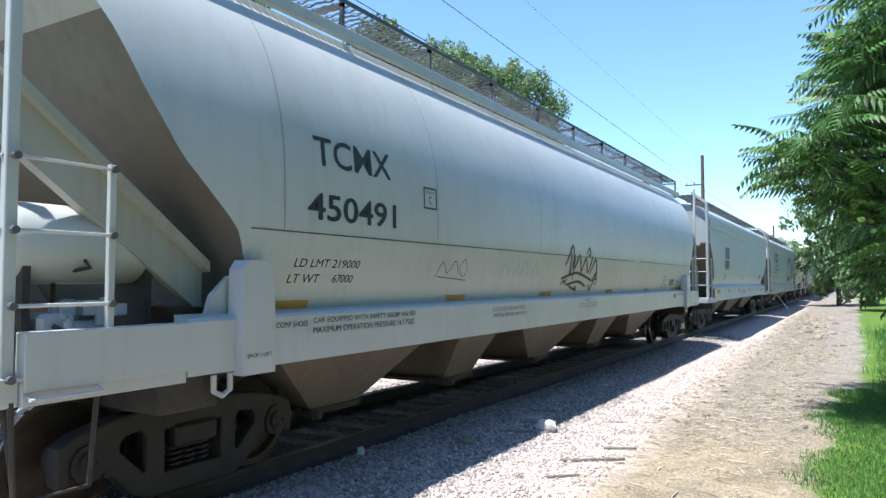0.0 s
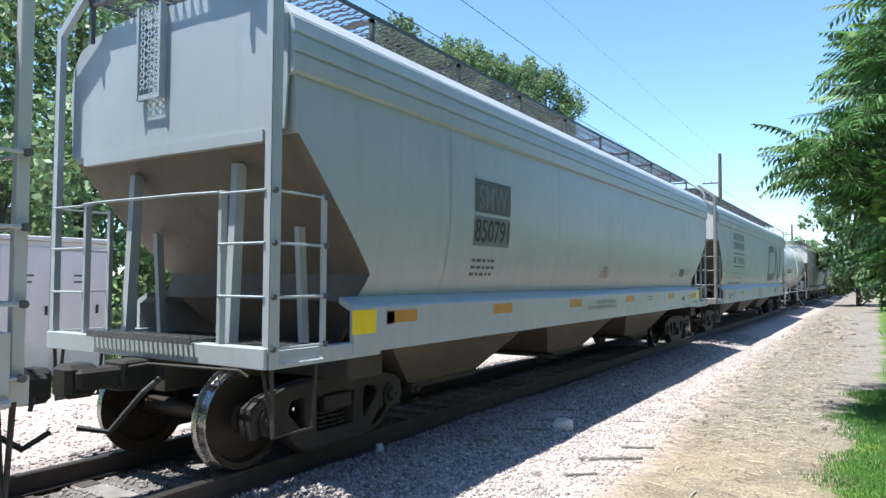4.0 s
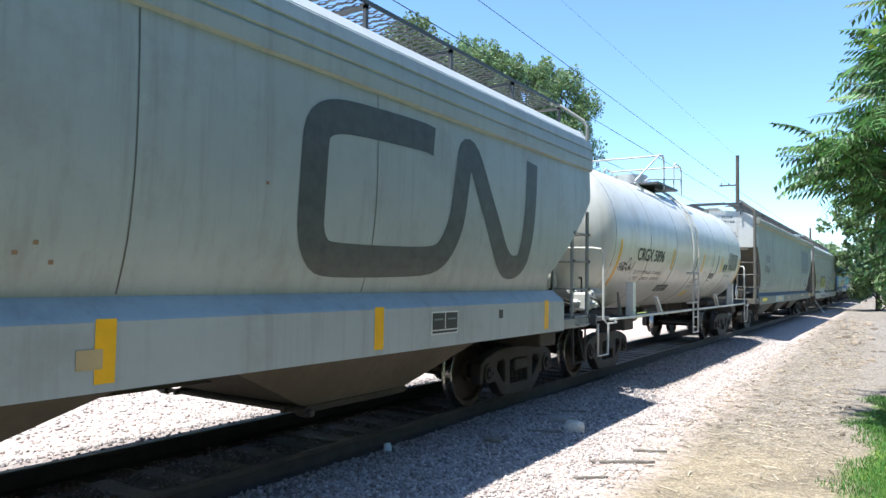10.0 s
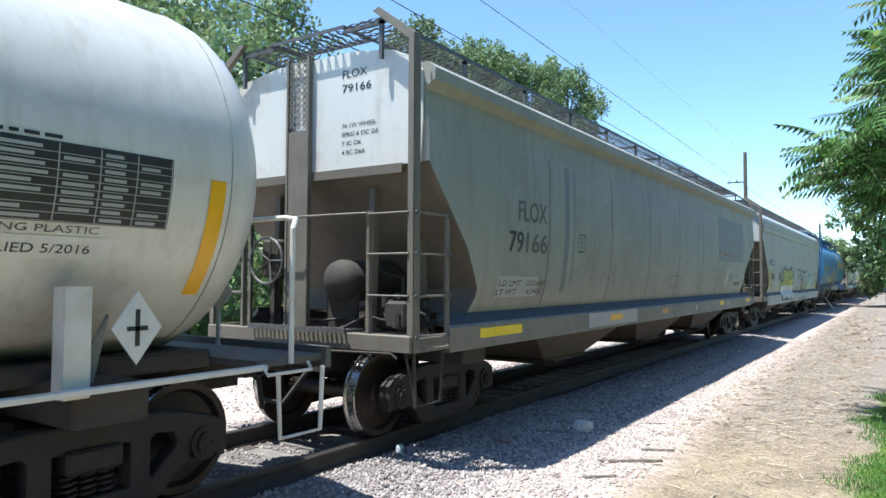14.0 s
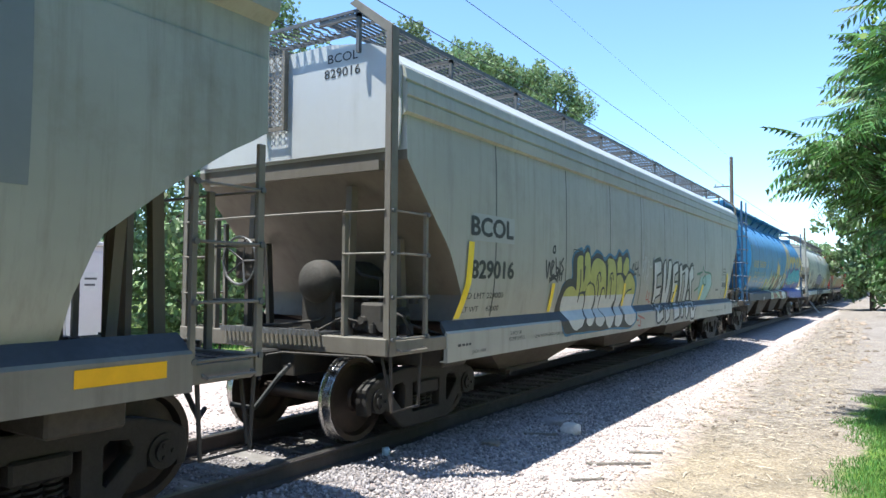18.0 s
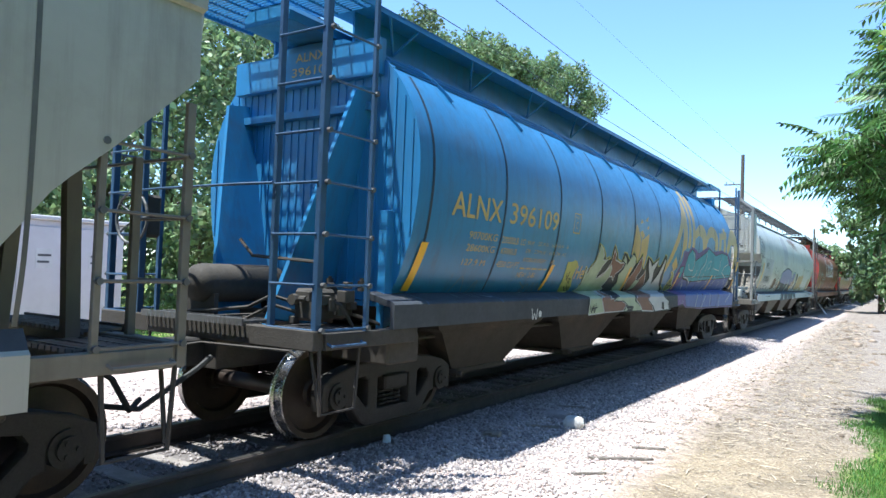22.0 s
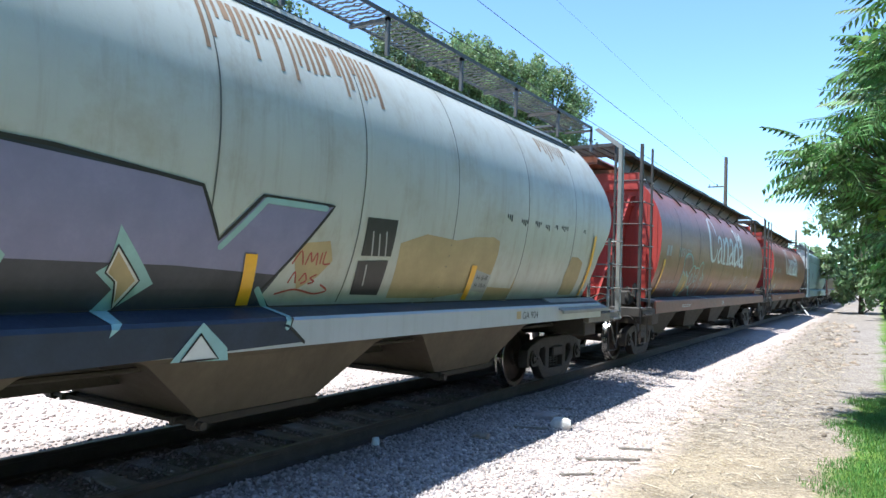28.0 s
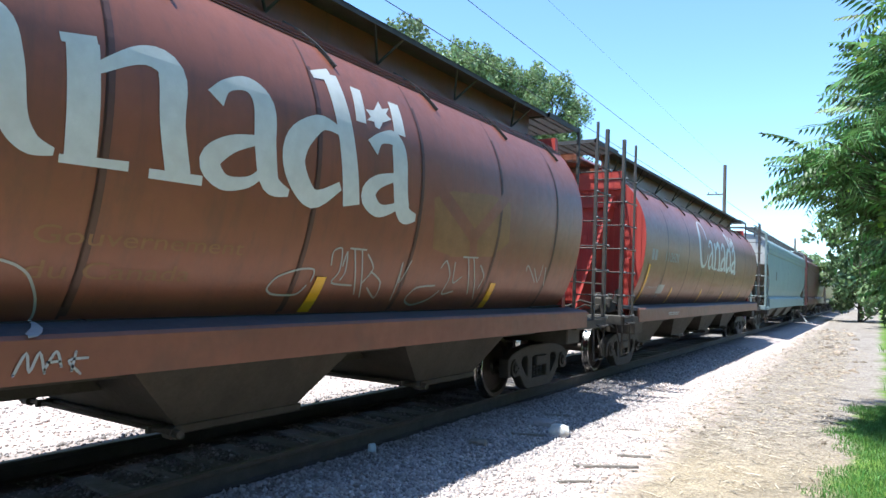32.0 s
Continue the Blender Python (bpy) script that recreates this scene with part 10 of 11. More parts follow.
    sd.poly([(10.58, 1.87), (10.67, 1.9), (10.78, 1.88), (10.89, 1.79), (10.95, 1.66), (11.1, 1.57), (10.99, 1.5), (10.85, 1.48), (10.64, 1.43), (10.61, 1.48), (10.54, 1.56), (10.63, 1.65), (10.73, 1.74), (10.7, 1.82)], M["sprayyellow"], "sprayed_letter", 0.012)
    sd.strokes([[(10.58, 1.87), (10.67, 1.9), (10.78, 1.88), (10.89, 1.79), (10.95, 1.66), (11.1, 1.57), (10.99, 1.5), (10.85, 1.48), (10.64, 1.43), (10.61, 1.48), (10.54, 1.56), (10.63, 1.65), (10.73, 1.74), (10.7, 1.82), (10.58, 1.87)]], 0.016, M["spraywhite"], "sprayed_letter", 0.015)
    sd.strokes([[(10.62, 1.59), (10.67, 1.62), (10.68, 1.53), (10.71, 1.65), (10.74, 1.53), (10.79, 1.74), (10.81, 1.55), (10.85, 1.7), (10.89, 1.57), (10.97, 1.62)], [(10.69, 1.5), (11.03, 1.59)]], 0.016, M["sprayblack"], "scrawl", 0.016)
    sd.strokes([[(9.93, 1.2), (10.29, 1.24)], [(9.96, 1.22), (9.99, 1.13), (10.04, 1.21)], [(10.06, 1.2), (10.08, 1.14), (10.13, 1.18), (10.08, 1.21)], [(10.15, 1.2), (10.14, 1.14), (10.21, 1.16)], [(10.23, 1.21), (10.26, 1.13)], [(10.25, 1.18), (10.33, 1.21), (10.28, 1.17), (10.35, 1.11)]], 0.02, M["sprayblack"], "scrawl", 0.018)
    sd.strokes([[(10.78, 1.21), (10.84, 1.27), (10.89, 1.19)], [(10.94, 1.27), (10.94, 1.19)], [(11.02, 1.28), (11.01, 1.19)], [(11.09, 1.28), (11.11, 1.19), (11.19, 1.23), (11.11, 1.24)]], 0.014, M["spraylilac"], "scrawl", 0.008)
    sd.poly([(9.53, 1.26), (9.67, 1.26), (9.7, 1.1), (9.5, 1.13)], M["sprayblack"], "sprayed_letter", 0.018)
    sd.poly([(7.92, 1.9), (8.02, 1.91), (7.96, 1.45), (7.87, 1.45)], M["yellow"], "reflector_strip", 0.022)
    sd.poly([(11.17, 1.88), (11.27, 1.88), (11.19, 1.44), (11.1, 1.45)], M["yellow"], "reflector_strip", 0.022)
    sd.poly([(5.2, 1.92), (5.36, 1.92), (5.44, 1.95), (5.53, 1.94), (5.62, 1.88), (5.57, 1.8), (5.56, 1.7), (5.61, 1.62), (5.67, 1.55), (5.66, 1.49), (5.58, 1.46), (5.41, 1.45), (5.28, 1.45)], M["sprayyellow"], "sprayed_letter", 0.006)
    sd.strokes([[(5.31, 1.74), (5.38, 1.64), (5.39, 1.77)], [(5.44, 1.67), (5.52, 1.66), (5.51, 1.59), (5.45, 1.64)], [(5.41, 1.54), (5.51, 1.47), (5.5, 1.57), (5.61, 1.47), (5.6, 1.54)]], 0.02, M["sprayblack"], "sprayed_letter", 0.01)
    sd.poly([(4.67, 1.86), (4.77, 1.86), (4.62, 1.43), (4.54, 1.43)], M["yellow"], "reflector_strip", 0.02)
    sd.poly([(7.89, 2.69), (7.91, 2.71), (8.23, 2.44), (8.3, 2.01), (7.83, 2.15)], M["gold"], "gold_emblem", 0.002)
    sd.poly([(8.26, 2.42), (8.67, 2.57), (8.71, 1.91), (8.32, 2.01)], M["gold"], "gold_emblem", 0.002)
    sd.poly([(8.12, 2.72), (8.19, 2.82), (8.29, 2.75)], M["gold"], "gold_emblem", 0.002)
    sd.poly([(8.39, 2.8), (8.59, 2.89), (8.55, 2.79)], M["gold"], "gold_emblem", 0.004)
    sd.poly([(8.12, 2.56), (8.26, 2.61), (8.41, 2.52), (8.29, 2.43)], M["gold"], "gold_emblem", 0.002)
    sd.poly([(8.49, 2.67), (8.61, 2.72), (8.58, 2.64)], M["gold"], "gold_emblem", 0.004)
    sd.poly([(10.1, 2.05), (11.09, 3.27), (11.06, 2.87), (10.14, 1.83)], M["gold"], "gold_stripe", 0.004)
    sd.poly([(11.09, 3.27), (11.46, 3.62), (11.41, 3.2), (11.42, 2.43), (11.21, 2.36), (11.11, 2.09), (11.06, 2.87)], M["gold"], "gold_stripe", 0.002)
    sd.poly([(11.6, 3.73), (11.9, 3.84), (11.77, 3.31), (11.72, 2.44), (11.5, 2.45), (11.53, 2.82), (11.55, 3.34)], M["gold"], "gold_stripe", 0.002)
    sd.poly([(11.95, 3.66), (12.21, 3.71), (12.13, 3.18), (12.1, 2.87), (12.11, 2.38), (11.87, 2.44), (11.87, 2.89), (11.9, 3.35)], M["gold"], "gold_stripe", 0.002)
    sd.poly([(10.7, 2.22), (11.01, 2.0), (10.79, 1.89), (10.54, 2.03)], M["gold"], "gold_emblem", 0.002)
    sd.brush([(12.1, 2.76, 0.175), (12.38, 2.88, 0.227), (12.73, 2.9, 0.33), (12.99, 2.75, 0.417), (13.07, 2.43, 0.345)], M["gold"], "lettering", 0.002)
    sd.brush([(13.16, 2.65, 0.167), (13.4, 2.87, 0.217), (13.82, 2.96, 0.3), (14.24, 2.82, 0.347), (14.3, 2.52, 0.28)], M["gold"], "lettering", 0.002)
    sd.brush([(14.69, 2.44, 0.257), (14.74, 2.99, 0.275)], M["gold"], "lettering", 0.002)
    sd.brush([(14.72, 2.85, 0.163), (15.06, 2.99, 0.2)], M["gold"], "lettering", 0.002)
    sd.brush([(15.22, 3.16, 0.283), (15.28, 2.46, 0.25)], M["gold"], "lettering", 0.002)
    sd.brush([(14.97, 2.9, 0.15), (15.51, 3.01, 0.18)], M["gold"], "lettering", 0.002)
    sd.brush([(15.62, 2.53, 0.283), (15.93, 2.88, 0.36), (16.42, 2.98, 0.433), (16.7, 2.75, 0.455), (16.82, 2.11, 0.42)], M["gold"], "lettering", 0.002)
    sd.poly([(14.33, 1.87), (14.44, 1.86), (14.26, 1.44), (14.13, 1.44)], M["yellow"], "reflector_strip", 0.022)
    sd.poly([(17.04, 2.31), (17.21, 2.32), (17.34, 1.41), (17.17, 1.41)], M["yellow"], "reflector_strip", 0.018)


def car_h():
    q, L = 134.19, 18.85
    car = new_car(q, L, "chalky grey-white round hopper car with rust patches and graffiti", "hopper car")
    m = M["wcgrey"]
    W = [(1.34, 1.24), (1.55, 1.36), (1.8, 1.46), (2.1, 1.54), (2.5, 1.595), (2.8, 1.60), (3.1, 1.565), (3.4, 1.47), (3.7, 1.31), (3.92, 1.12), (4.05, 0.95), (4.12, 0.8)]
    back = [(1.3, 1.22), (1.7, 1.2), (2.1, 1.1), (2.5, 0.77), (2.8, 0.67), (3.2, 0.82), (3.64, 1.12), (4.1, 1.25)]
    shell(car, W, END_WC, L, m, "", 26, rear=back)
    end_sheets(car, W, END_WC, L, m, "", 26, back, 2.3)
    roof_cover(car, L, [(0.95, 3.98), (0.9, 4.1), (0.5, 4.22), (0.2, 4.24)], m, y=1.32)
    hatch_cover(car, L, 4.3, m)
    sills(car, L, 1.1, M["lightgrey"], 1.10, 1.30, 1.2, 1.40, cap=M["capdark"])
    underframe(car, L, 1.9)
    hopper_bays(car, L, 4, M["hopper"], 1.4, 2.8, 1.28, cuts=(2.35, 5.8, 9.28, 12.75, 16.2), mouth=0.66)
    for e in (0, 1):
        end_platform(car, L, e, M["trim"], 1.6)
        ladder_corner(car, L, e, M["greytrim"], 4.2, "flow")
        slope_braces(car, L, e, M["slope"], END_WC)
        y, d = (0, 1) if e == 0 else (L, -1)
        if e == 1:
            continue
        # perforated upper end screen
        g = Geo()
        for k in range(22):
            g.box(-1.45 + 0.135 * k, -1.41 + 0.135 * k, *sorted((y + d * 0.12, y + d * 0.15)), 2.78, 4.0)
        for k in range(14):
            g.box(-1.45, 1.45, *sorted((y + d * 0.12, y + d * 0.15)), 2.78 + 0.09 * k, 2.815 + 0.09 * k)
        tagged(part("perforated_screen", g, M["wcgrey"], car), kind="stuff")
        for s in (-1, 1):
            part("screen_side", Geo().box(*sorted((s * 1.45, s * 1.48)), *sorted((y + d * 0.12, y + d * 1.2)), 2.7, 4.05), m, car)
    brake_gear(car, L, 0, m)
    running_boards(car, L, 4.56, 0.42, 0.57, 4.1, M["grate"], 1.6, over=0.1)
    for k in range(3):
        z = 3.86 + 0.05 * k
        part("roof_rail", Geo().box(width_at(W, z) - 0.01, width_at(W, z) + 0.012, 1.4, L - 1.4, z, z + 0.012), M["grate"], car)
    truck(car, 1.5)
    truck(car, L - 1.72)
    sd = Side(car, W, 1.325, cap=(1.325, 1.40, 1.2))
    for y in (1.75, 3.4, 5.02, 6.65, 8.27, 9.88, 11.5, 13.11, 14.9, 16.55):
        sd.seam(y, 1.42, 3.85, M["seam"], 0.014)
    B = M["black"]
    sd.text("W C", 2.79, 2.25, 0.57, 0.22, B, fat=0.014, bold=0.035)
    sd.text("87080", 2.74, 1.78, 1.13, 0.2, B, fat=0.01, bold=0.035)
    sd.text("LD LMT   201500", 2.6, 1.60, 1.11, 0.06, B, skew=0.2)
    sd.text("LT WT     61500", 2.6, 1.49, 1.1, 0.06, B, skew=0.2)
    sd.text("NEW", 4.0, 1.51, 0.28, 0.06, B, skew=0.2)
    sd.plate_box(4.94, 5.19, 2.1, 2.33, B)
    sd.poly([(2.08, 2.44), (2.2, 2.44), (2.19, 1.65), (2.13, 1.41), (2.01, 1.41), (2.07, 1.65)], M["yellow"], "reflector_strip", 0.008)
    sd.poly([(13.65, 1.83), (13.77, 1.83), (13.82, 1.36), (13.70, 1.36)], M["yellow"], "reflector_strip", 0.018)
    sd.poly([(17.37, 2.42), (17.47, 2.43), (17.46, 2.14), (17.44, 1.43), (17.34, 1.43), (17.35, 2.07)], M["yellow"], "reflector_strip", 0.018)
    sd.rect(2.5, 4.3, 1.72, 2.62, M["palepatch"], "painted_patch", off=0.002)
    sd.bars(2.55, 1.22, 0.9, 0.07, 1, M["fadeblack"], seed=3)
    T = M["sprayblack"]
    sd.strokes([[(1.75 + 0.28 * math.cos(w), 2.98 + 0.38 * math.sin(w)) for w in [0.3 * i for i in range(22)]], [(1.5, 3.3), (2.05, 3.1), (2.1, 2.95)], [(1.75, 3.15), (1.7, 2.6), (1.5, 2.45)], [(1.4, 2.75), (1.7, 2.65)], [(1.95, 3.0), (2.0, 2.8), (1.9, 2.7), (2.1, 2.6)], [(1.65, 2.35), (1.8, 2.3)]], 0.03, T, "scrawl")
    sd.poly([(5.1, 1.5), (5.12, 1.9), (5.5, 1.95), (5.75, 1.85), (5.7, 1.52)], M["brownpatch"], "grime_patch", 0.002)
    sd.strokes([[(4.75, 1.45), (5.0, 1.75), (4.9, 1.78), (5.05, 1.78), (5.05, 1.7)], [(5.2, 1.55), (5.3, 1.93), (5.38, 1.55)], [(5.32, 1.95), (5.4, 1.58), (5.5, 1.9), (5.55, 1.6)], [(5.25, 1.7), (5.6, 1.74)], [(5.15, 1.5), (5.35, 1.56), (5.6, 1.5)]], 0.016, T, "scrawl")
    sd.text("80", 4.9, 1.5, 0.13, 0.07, B)
    sd.bars(5.25, 2.2, 0.5, 0.06, 1, M["fadeblack"], seed=5)
    sd.bars(5.22, 2.0, 0.5, 0.1, 2, M["brownpatch"], seed=6)
    sd.poly([(5.89, 1.07), (6.04, 1.21), (6.41, 1.43), (6.59, 1.78), (6.78, 2.13), (6.94, 2.18), (7.85, 2.34), (8.21, 2.38), (8.76, 2.37), (9.78, 2.28), (9.99, 1.91), (10.33, 2.27), (11.13, 2.27), (10.52, 1.52), (10.68, 1.39), (10.63, 1.25), (10.79, 1.12), (8.17, 1.06), (6.87, 1.05), (5.93, 1.05)], M["spraynavy"], "sprayed_shape", 0.003)
    sd.poly([(5.99, 1.12), (6.16, 1.24), (6.52, 1.41), (6.63, 1.75), (6.81, 2.12), (6.96, 2.17), (6.76, 1.83), (6.67, 1.51), (6.26, 1.23), (6.12, 1.12)], M["sprayaqua"], "sprayed_shape", 0.005)
    sd.poly([(6.94, 2.16), (7.85, 2.32), (8.43, 2.36), (8.95, 2.33), (9.78, 2.28), (9.99, 1.91), (10.33, 2.27), (11.13, 2.27), (10.52, 1.52), (9.72, 1.66), (8.35, 1.67), (7.52, 1.72), (6.78, 1.79)], M["spraylilac"], "sprayed_shape", 0.006)
    sd.poly([(6.76, 1.79), (7.5, 1.76), (8.33, 1.72), (9.69, 1.71), (10.66, 1.66), (10.52, 1.42), (8.52, 1.38), (7.32, 1.38), (6.63, 1.38)], M["spraydark"], "sprayed_shape", 0.0075)
    sd.poly([(7.39, 1.75), (7.41, 1.59), (7.42, 1.48), (7.23, 1.48), (7.28, 1.59)], M["sprayaqua"], "sprayed_shape", 0.01)
    sd.poly([(7.32, 1.62), (7.33, 1.51), (7.25, 1.51)], M["white"], "sprayed_shape", 0.012)
    sd.strokes([[(7.32, 1.62), (7.33, 1.51), (7.25, 1.51), (7.32, 1.62)]], 0.012, M["sprayblack"], "sprayed_shape", 0.015)
    sd.poly([(8.45, 1.88), (8.6, 1.74), (8.56, 1.6), (8.41, 1.65)], M["sprayaqua"], "sprayed_shape", 0.01)
    sd.poly([(8.49, 1.82), (8.53, 1.67), (8.47, 1.68)], M["white"], "sprayed_shape", 0.012)
    sd.strokes([[(8.49, 1.82), (8.53, 1.67), (8.47, 1.68), (8.49, 1.82)]], 0.012, M["sprayblack"], "sprayed_shape", 0.015)
    sd.poly([(9.23, 1.96), (9.56, 1.58), (9.13, 1.25), (9.16, 1.34), (9.28, 1.54), (9.14, 1.65), (9.21, 1.7)], M["sprayaqua"], "sprayed_shape", 0.01)
    sd.poly([(9.24, 1.83), (9.45, 1.6), (9.33, 1.4), (9.28, 1.59), (9.2, 1.65)], M["white"], "sprayed_shape", 0.012)
    sd.strokes([[(9.24, 1.83), (9.45, 1.6), (9.33, 1.4), (9.28, 1.59), (9.2, 1.65), (9.24, 1.83)]], 0.012, M["sprayblack"], "sprayed_shape", 0.015)
    sd.poly([(9.25, 1.79), (9.42, 1.6), (9.33, 1.45), (9.3, 1.59), (9.22, 1.65)], M["tanrub"], "sprayed_shape", 0.0135)
    sd.poly([(9.81, 1.32), (10.02, 1.13), (10.03, 1.04), (9.56, 1.06)], M["sprayaqua"], "sprayed_shape", 0.01)
    sd.poly([(9.79, 1.24), (9.94, 1.06), (9.63, 1.06)], M["white"], "sprayed_shape", 0.012)
    sd.strokes([[(9.79, 1.24), (9.94, 1.06), (9.63, 1.06), (9.79, 1.24)]], 0.014, M["sprayblack"], "sprayed_shape", 0.015)
    sd.poly([(6.98, 1.34), (7.24, 1.34), (7.2, 1.22), (7.17, 1.07), (6.8, 1.07)], M["sprayblue"], "sprayed_shape", 0.01)
    sd.poly([(6.96, 1.3), (7.03, 1.31), (7.07, 1.07), (6.82, 1.08)], M["white"], "sprayed_shape", 0.012)
    sd.strokes([[(6.96, 1.3), (7.03, 1.31), (7.07, 1.07), (6.82, 1.08), (6.96, 1.3)]], 0.014, M["sprayblack"], "sprayed_shape", 0.015)
    sd.poly([(8.43, 1.4), (8.44, 1.35), (8.36, 1.18), (8.29, 1.09), (8.12, 1.1)], M["sprayblue"], "sprayed_shape", 0.01)
    sd.poly([(8.13, 1.29), (8.22, 1.1), (8.12, 1.1)], M["white"], "sprayed_shape", 0.012)
    sd.strokes([[(6.42, 1.43), (6.58, 1.79), (6.77, 2.14), (6.94, 2.19), (7.85, 2.36), (8.21, 2.39), (8.76, 2.38), (9.78, 2.28), (9.99, 1.91), (10.33, 2.27), (11.13, 2.27), (10.52, 1.52), (10.68, 1.39), (10.63, 1.25), (10.79, 1.12)]], 0.028, M["sprayblack"], "sprayed_shape", 0.0085)
    sd.strokes([[(10.02, 1.86), (10.37, 2.24), (11.03, 2.24)], [(10.49, 1.54), (10.65, 1.39), (10.6, 1.25)]], 0.05, M["sprayaqua"], "sprayed_shape", 0.0095)
    sd.strokes([[(5.95, 1.79), (6, 1.99), (6.05, 2.05), (6.09, 2.01), (6.06, 1.8), (5.99, 1.64), (6.18, 1.62), (6.29, 1.64)], [(6.09, 1.77), (6.08, 1.7), (6.13, 1.65), (6.14, 1.72), (6.09, 1.77)], [(6.17, 2.04), (6.21, 1.66)], [(6.18, 1.81), (6.23, 1.84), (6.27, 1.77), (6.22, 1.68), (6.33, 1.7)], [(5.9, 1.51), (6.03, 1.62), (6.21, 1.66), (6.39, 1.64)], [(5.5, 1.9), (5.6, 1.94), (5.73, 1.91), (5.79, 2.02), (5.86, 2.09)], [(5.56, 1.87), (5.63, 1.75), (5.74, 1.61)], [(5.7, 1.78), (5.76, 1.68), (5.76, 1.85)], [(5.77, 1.88), (5.87, 1.86), (5.81, 1.75), (5.88, 1.69), (5.79, 1.65)], [(5.56, 1.61), (5.74, 1.6)], [(6.12, 1.56), (6.17, 1.5), (6.2, 1.57)]], 0.022, M["sprayblack"], "scrawl", 0.004)
    sd.poly([(12.23, 1.45), (12.17, 2.01), (12.6, 2.13), (13.2, 2.1), (13.57, 2.16), (14.03, 2.19), (14.2, 2.15), (14.22, 2.0), (14.19, 1.73), (13.82, 1.7), (13.75, 1.5), (13.1, 1.44)], M["tanrub"], "buff_patch", 0.003)
    sd.poly([(14.22, 1.57), (14.86, 1.55), (14.88, 1.72), (14.92, 1.6), (14.9, 1.38), (14.23, 1.4)], M["tanrub"], "buff_patch", 0.003)
    sd.poly([(13.8, 1.78), (14.2, 1.72), (14.2, 1.5), (13.82, 1.52)], M["palepatch"], "painted_patch", 0.006)
    sd.text("H 8-8", 13.86, 1.655, 0.26, 0.06, M["black"], off=0.01)
    sd.text("H 14-6", 13.87, 1.56, 0.27, 0.06, M["black"], off=0.01)
    sd.text("GA 904", 14.79, 1.155, 0.48, 0.095, M["black"])
    sd.rect(14.62, 14.75, 1.16, 1.26, M["tanrub"], "sill_plate")
    sd.poly([(7.06, 3.47), (7.73, 3.78), (8.32, 3.73), (8.19, 2.47), (7.5, 2.5), (7.04, 2.51)], M["palepatch"], "painted_patch", 0.002)
    sd.poly([(11.6, 2.22), (12.06, 2.23), (12.06, 1.87), (11.61, 1.86)], M["placard"], "data_panel", 0.005)
    sd.poly([(11.59, 1.81), (12.04, 1.83), (12.06, 1.48), (11.64, 1.49)], M["placard"], "data_panel", 0.005)
    sd.strokes([[(11.81, 2.07), (11.87, 1.86)], [(11.71, 2.09), (11.76, 1.87)], [(11.91, 2.1), (11.97, 1.86)], [(11.73, 1.77), (11.77, 1.58)]], 0.02, M["palepatch"], "scratch", 0.008)
    sd.poly([(10.8, 1.93), (11.16, 1.97), (11.25, 1.8), (11.12, 1.65), (10.92, 1.54), (10.79, 1.79)], M["tanrub"], "buff_patch", 0.003)
    sd.poly([(6.5, 1.82), (6.6, 1.83), (6.61, 1.38), (6.51, 1.38)], M["yellow"], "reflector_strip", 0.018)
    sd.poly([(10.26, 1.82), (10.38, 1.82), (10.46, 1.38), (10.34, 1.38)], M["yellow"], "reflector_strip", 0.018)
    sd.strokes([[(10.78, 1.76), (10.85, 1.87), (10.9, 1.76)], [(10.93, 1.76), (10.96, 1.86), (11.0, 1.78), (11.04, 1.86), (11.06, 1.76)], [(11.1, 1.77), (11.1, 1.86)], [(11.14, 1.87), (11.14, 1.77), (11.22, 1.77)]], 0.016, M["redpaint"], "scrawl")
    sd.strokes([[(10.8, 1.6), (10.84, 1.69), (10.88, 1.6)], [(10.92, 1.62), (10.96, 1.68), (11.0, 1.62), (10.95, 1.59)], [(11.1, 1.67), (11.04, 1.64), (11.1, 1.61), (11.04, 1.59)], [(10.7, 1.5), (10.9, 1.54), (11.15, 1.5), (11.3, 1.53), (11.2, 1.58)]], 0.016, M["redpaint"], "scrawl")
    for s2 in (-1, 1):
        part("bent_flap", Geo().prism([(s2 * 1.3, 1.40), (s2 * 1.36, 1.40), (s2 * 1.68, 1.24), (s2 * 1.68, 1.19), (s2 * 1.655, 1.20), (s2 * 1.655, 1.225)], "y", 15.98, L - 0.95), M["greytrim"], car)
    for y, z, k in ((14.3, 2.46, 3), (14.7, 2.43, 4), (15.12, 2.44, 4), (15.46, 2.42, 3), (15.8, 2.44, 2), (16.02, 2.45, 5), (16.9, 2.45, 2)):
        for i in range(k):
            sd.rect(y + 0.055 * i, y + 0.055 * i + 0.03, z - 0.02 * ((i * 7) % 3), z + 0.045, M["black"], "paint_chip")
    rs = random.Random(8)
    for i in range(26):
        y = 9.8 + 0.08 * i
        sd.rect(y, y + rs.uniform(0.03, 0.06), 3.72 - rs.uniform(0.05, 0.45), 3.76, M["brownpatch"], "rust_run", 0.003)
    for i in range(10):
        y = 15.6 + 0.1 * i
        sd.rect(y, y + rs.uniform(0.03, 0.06), 3.72 - rs.uniform(0.05, 0.3), 3.76, M["brownpatch"], "rust_run", 0.003)
    sd.poly([(16.59, 2.05), (16.85, 2.05), (17.08, 1.98), (17.1, 1.7), (17.08, 1.45), (16.58, 1.45), (16.5, 1.76)], M["tanrub"], "buff_patch", 0.003)


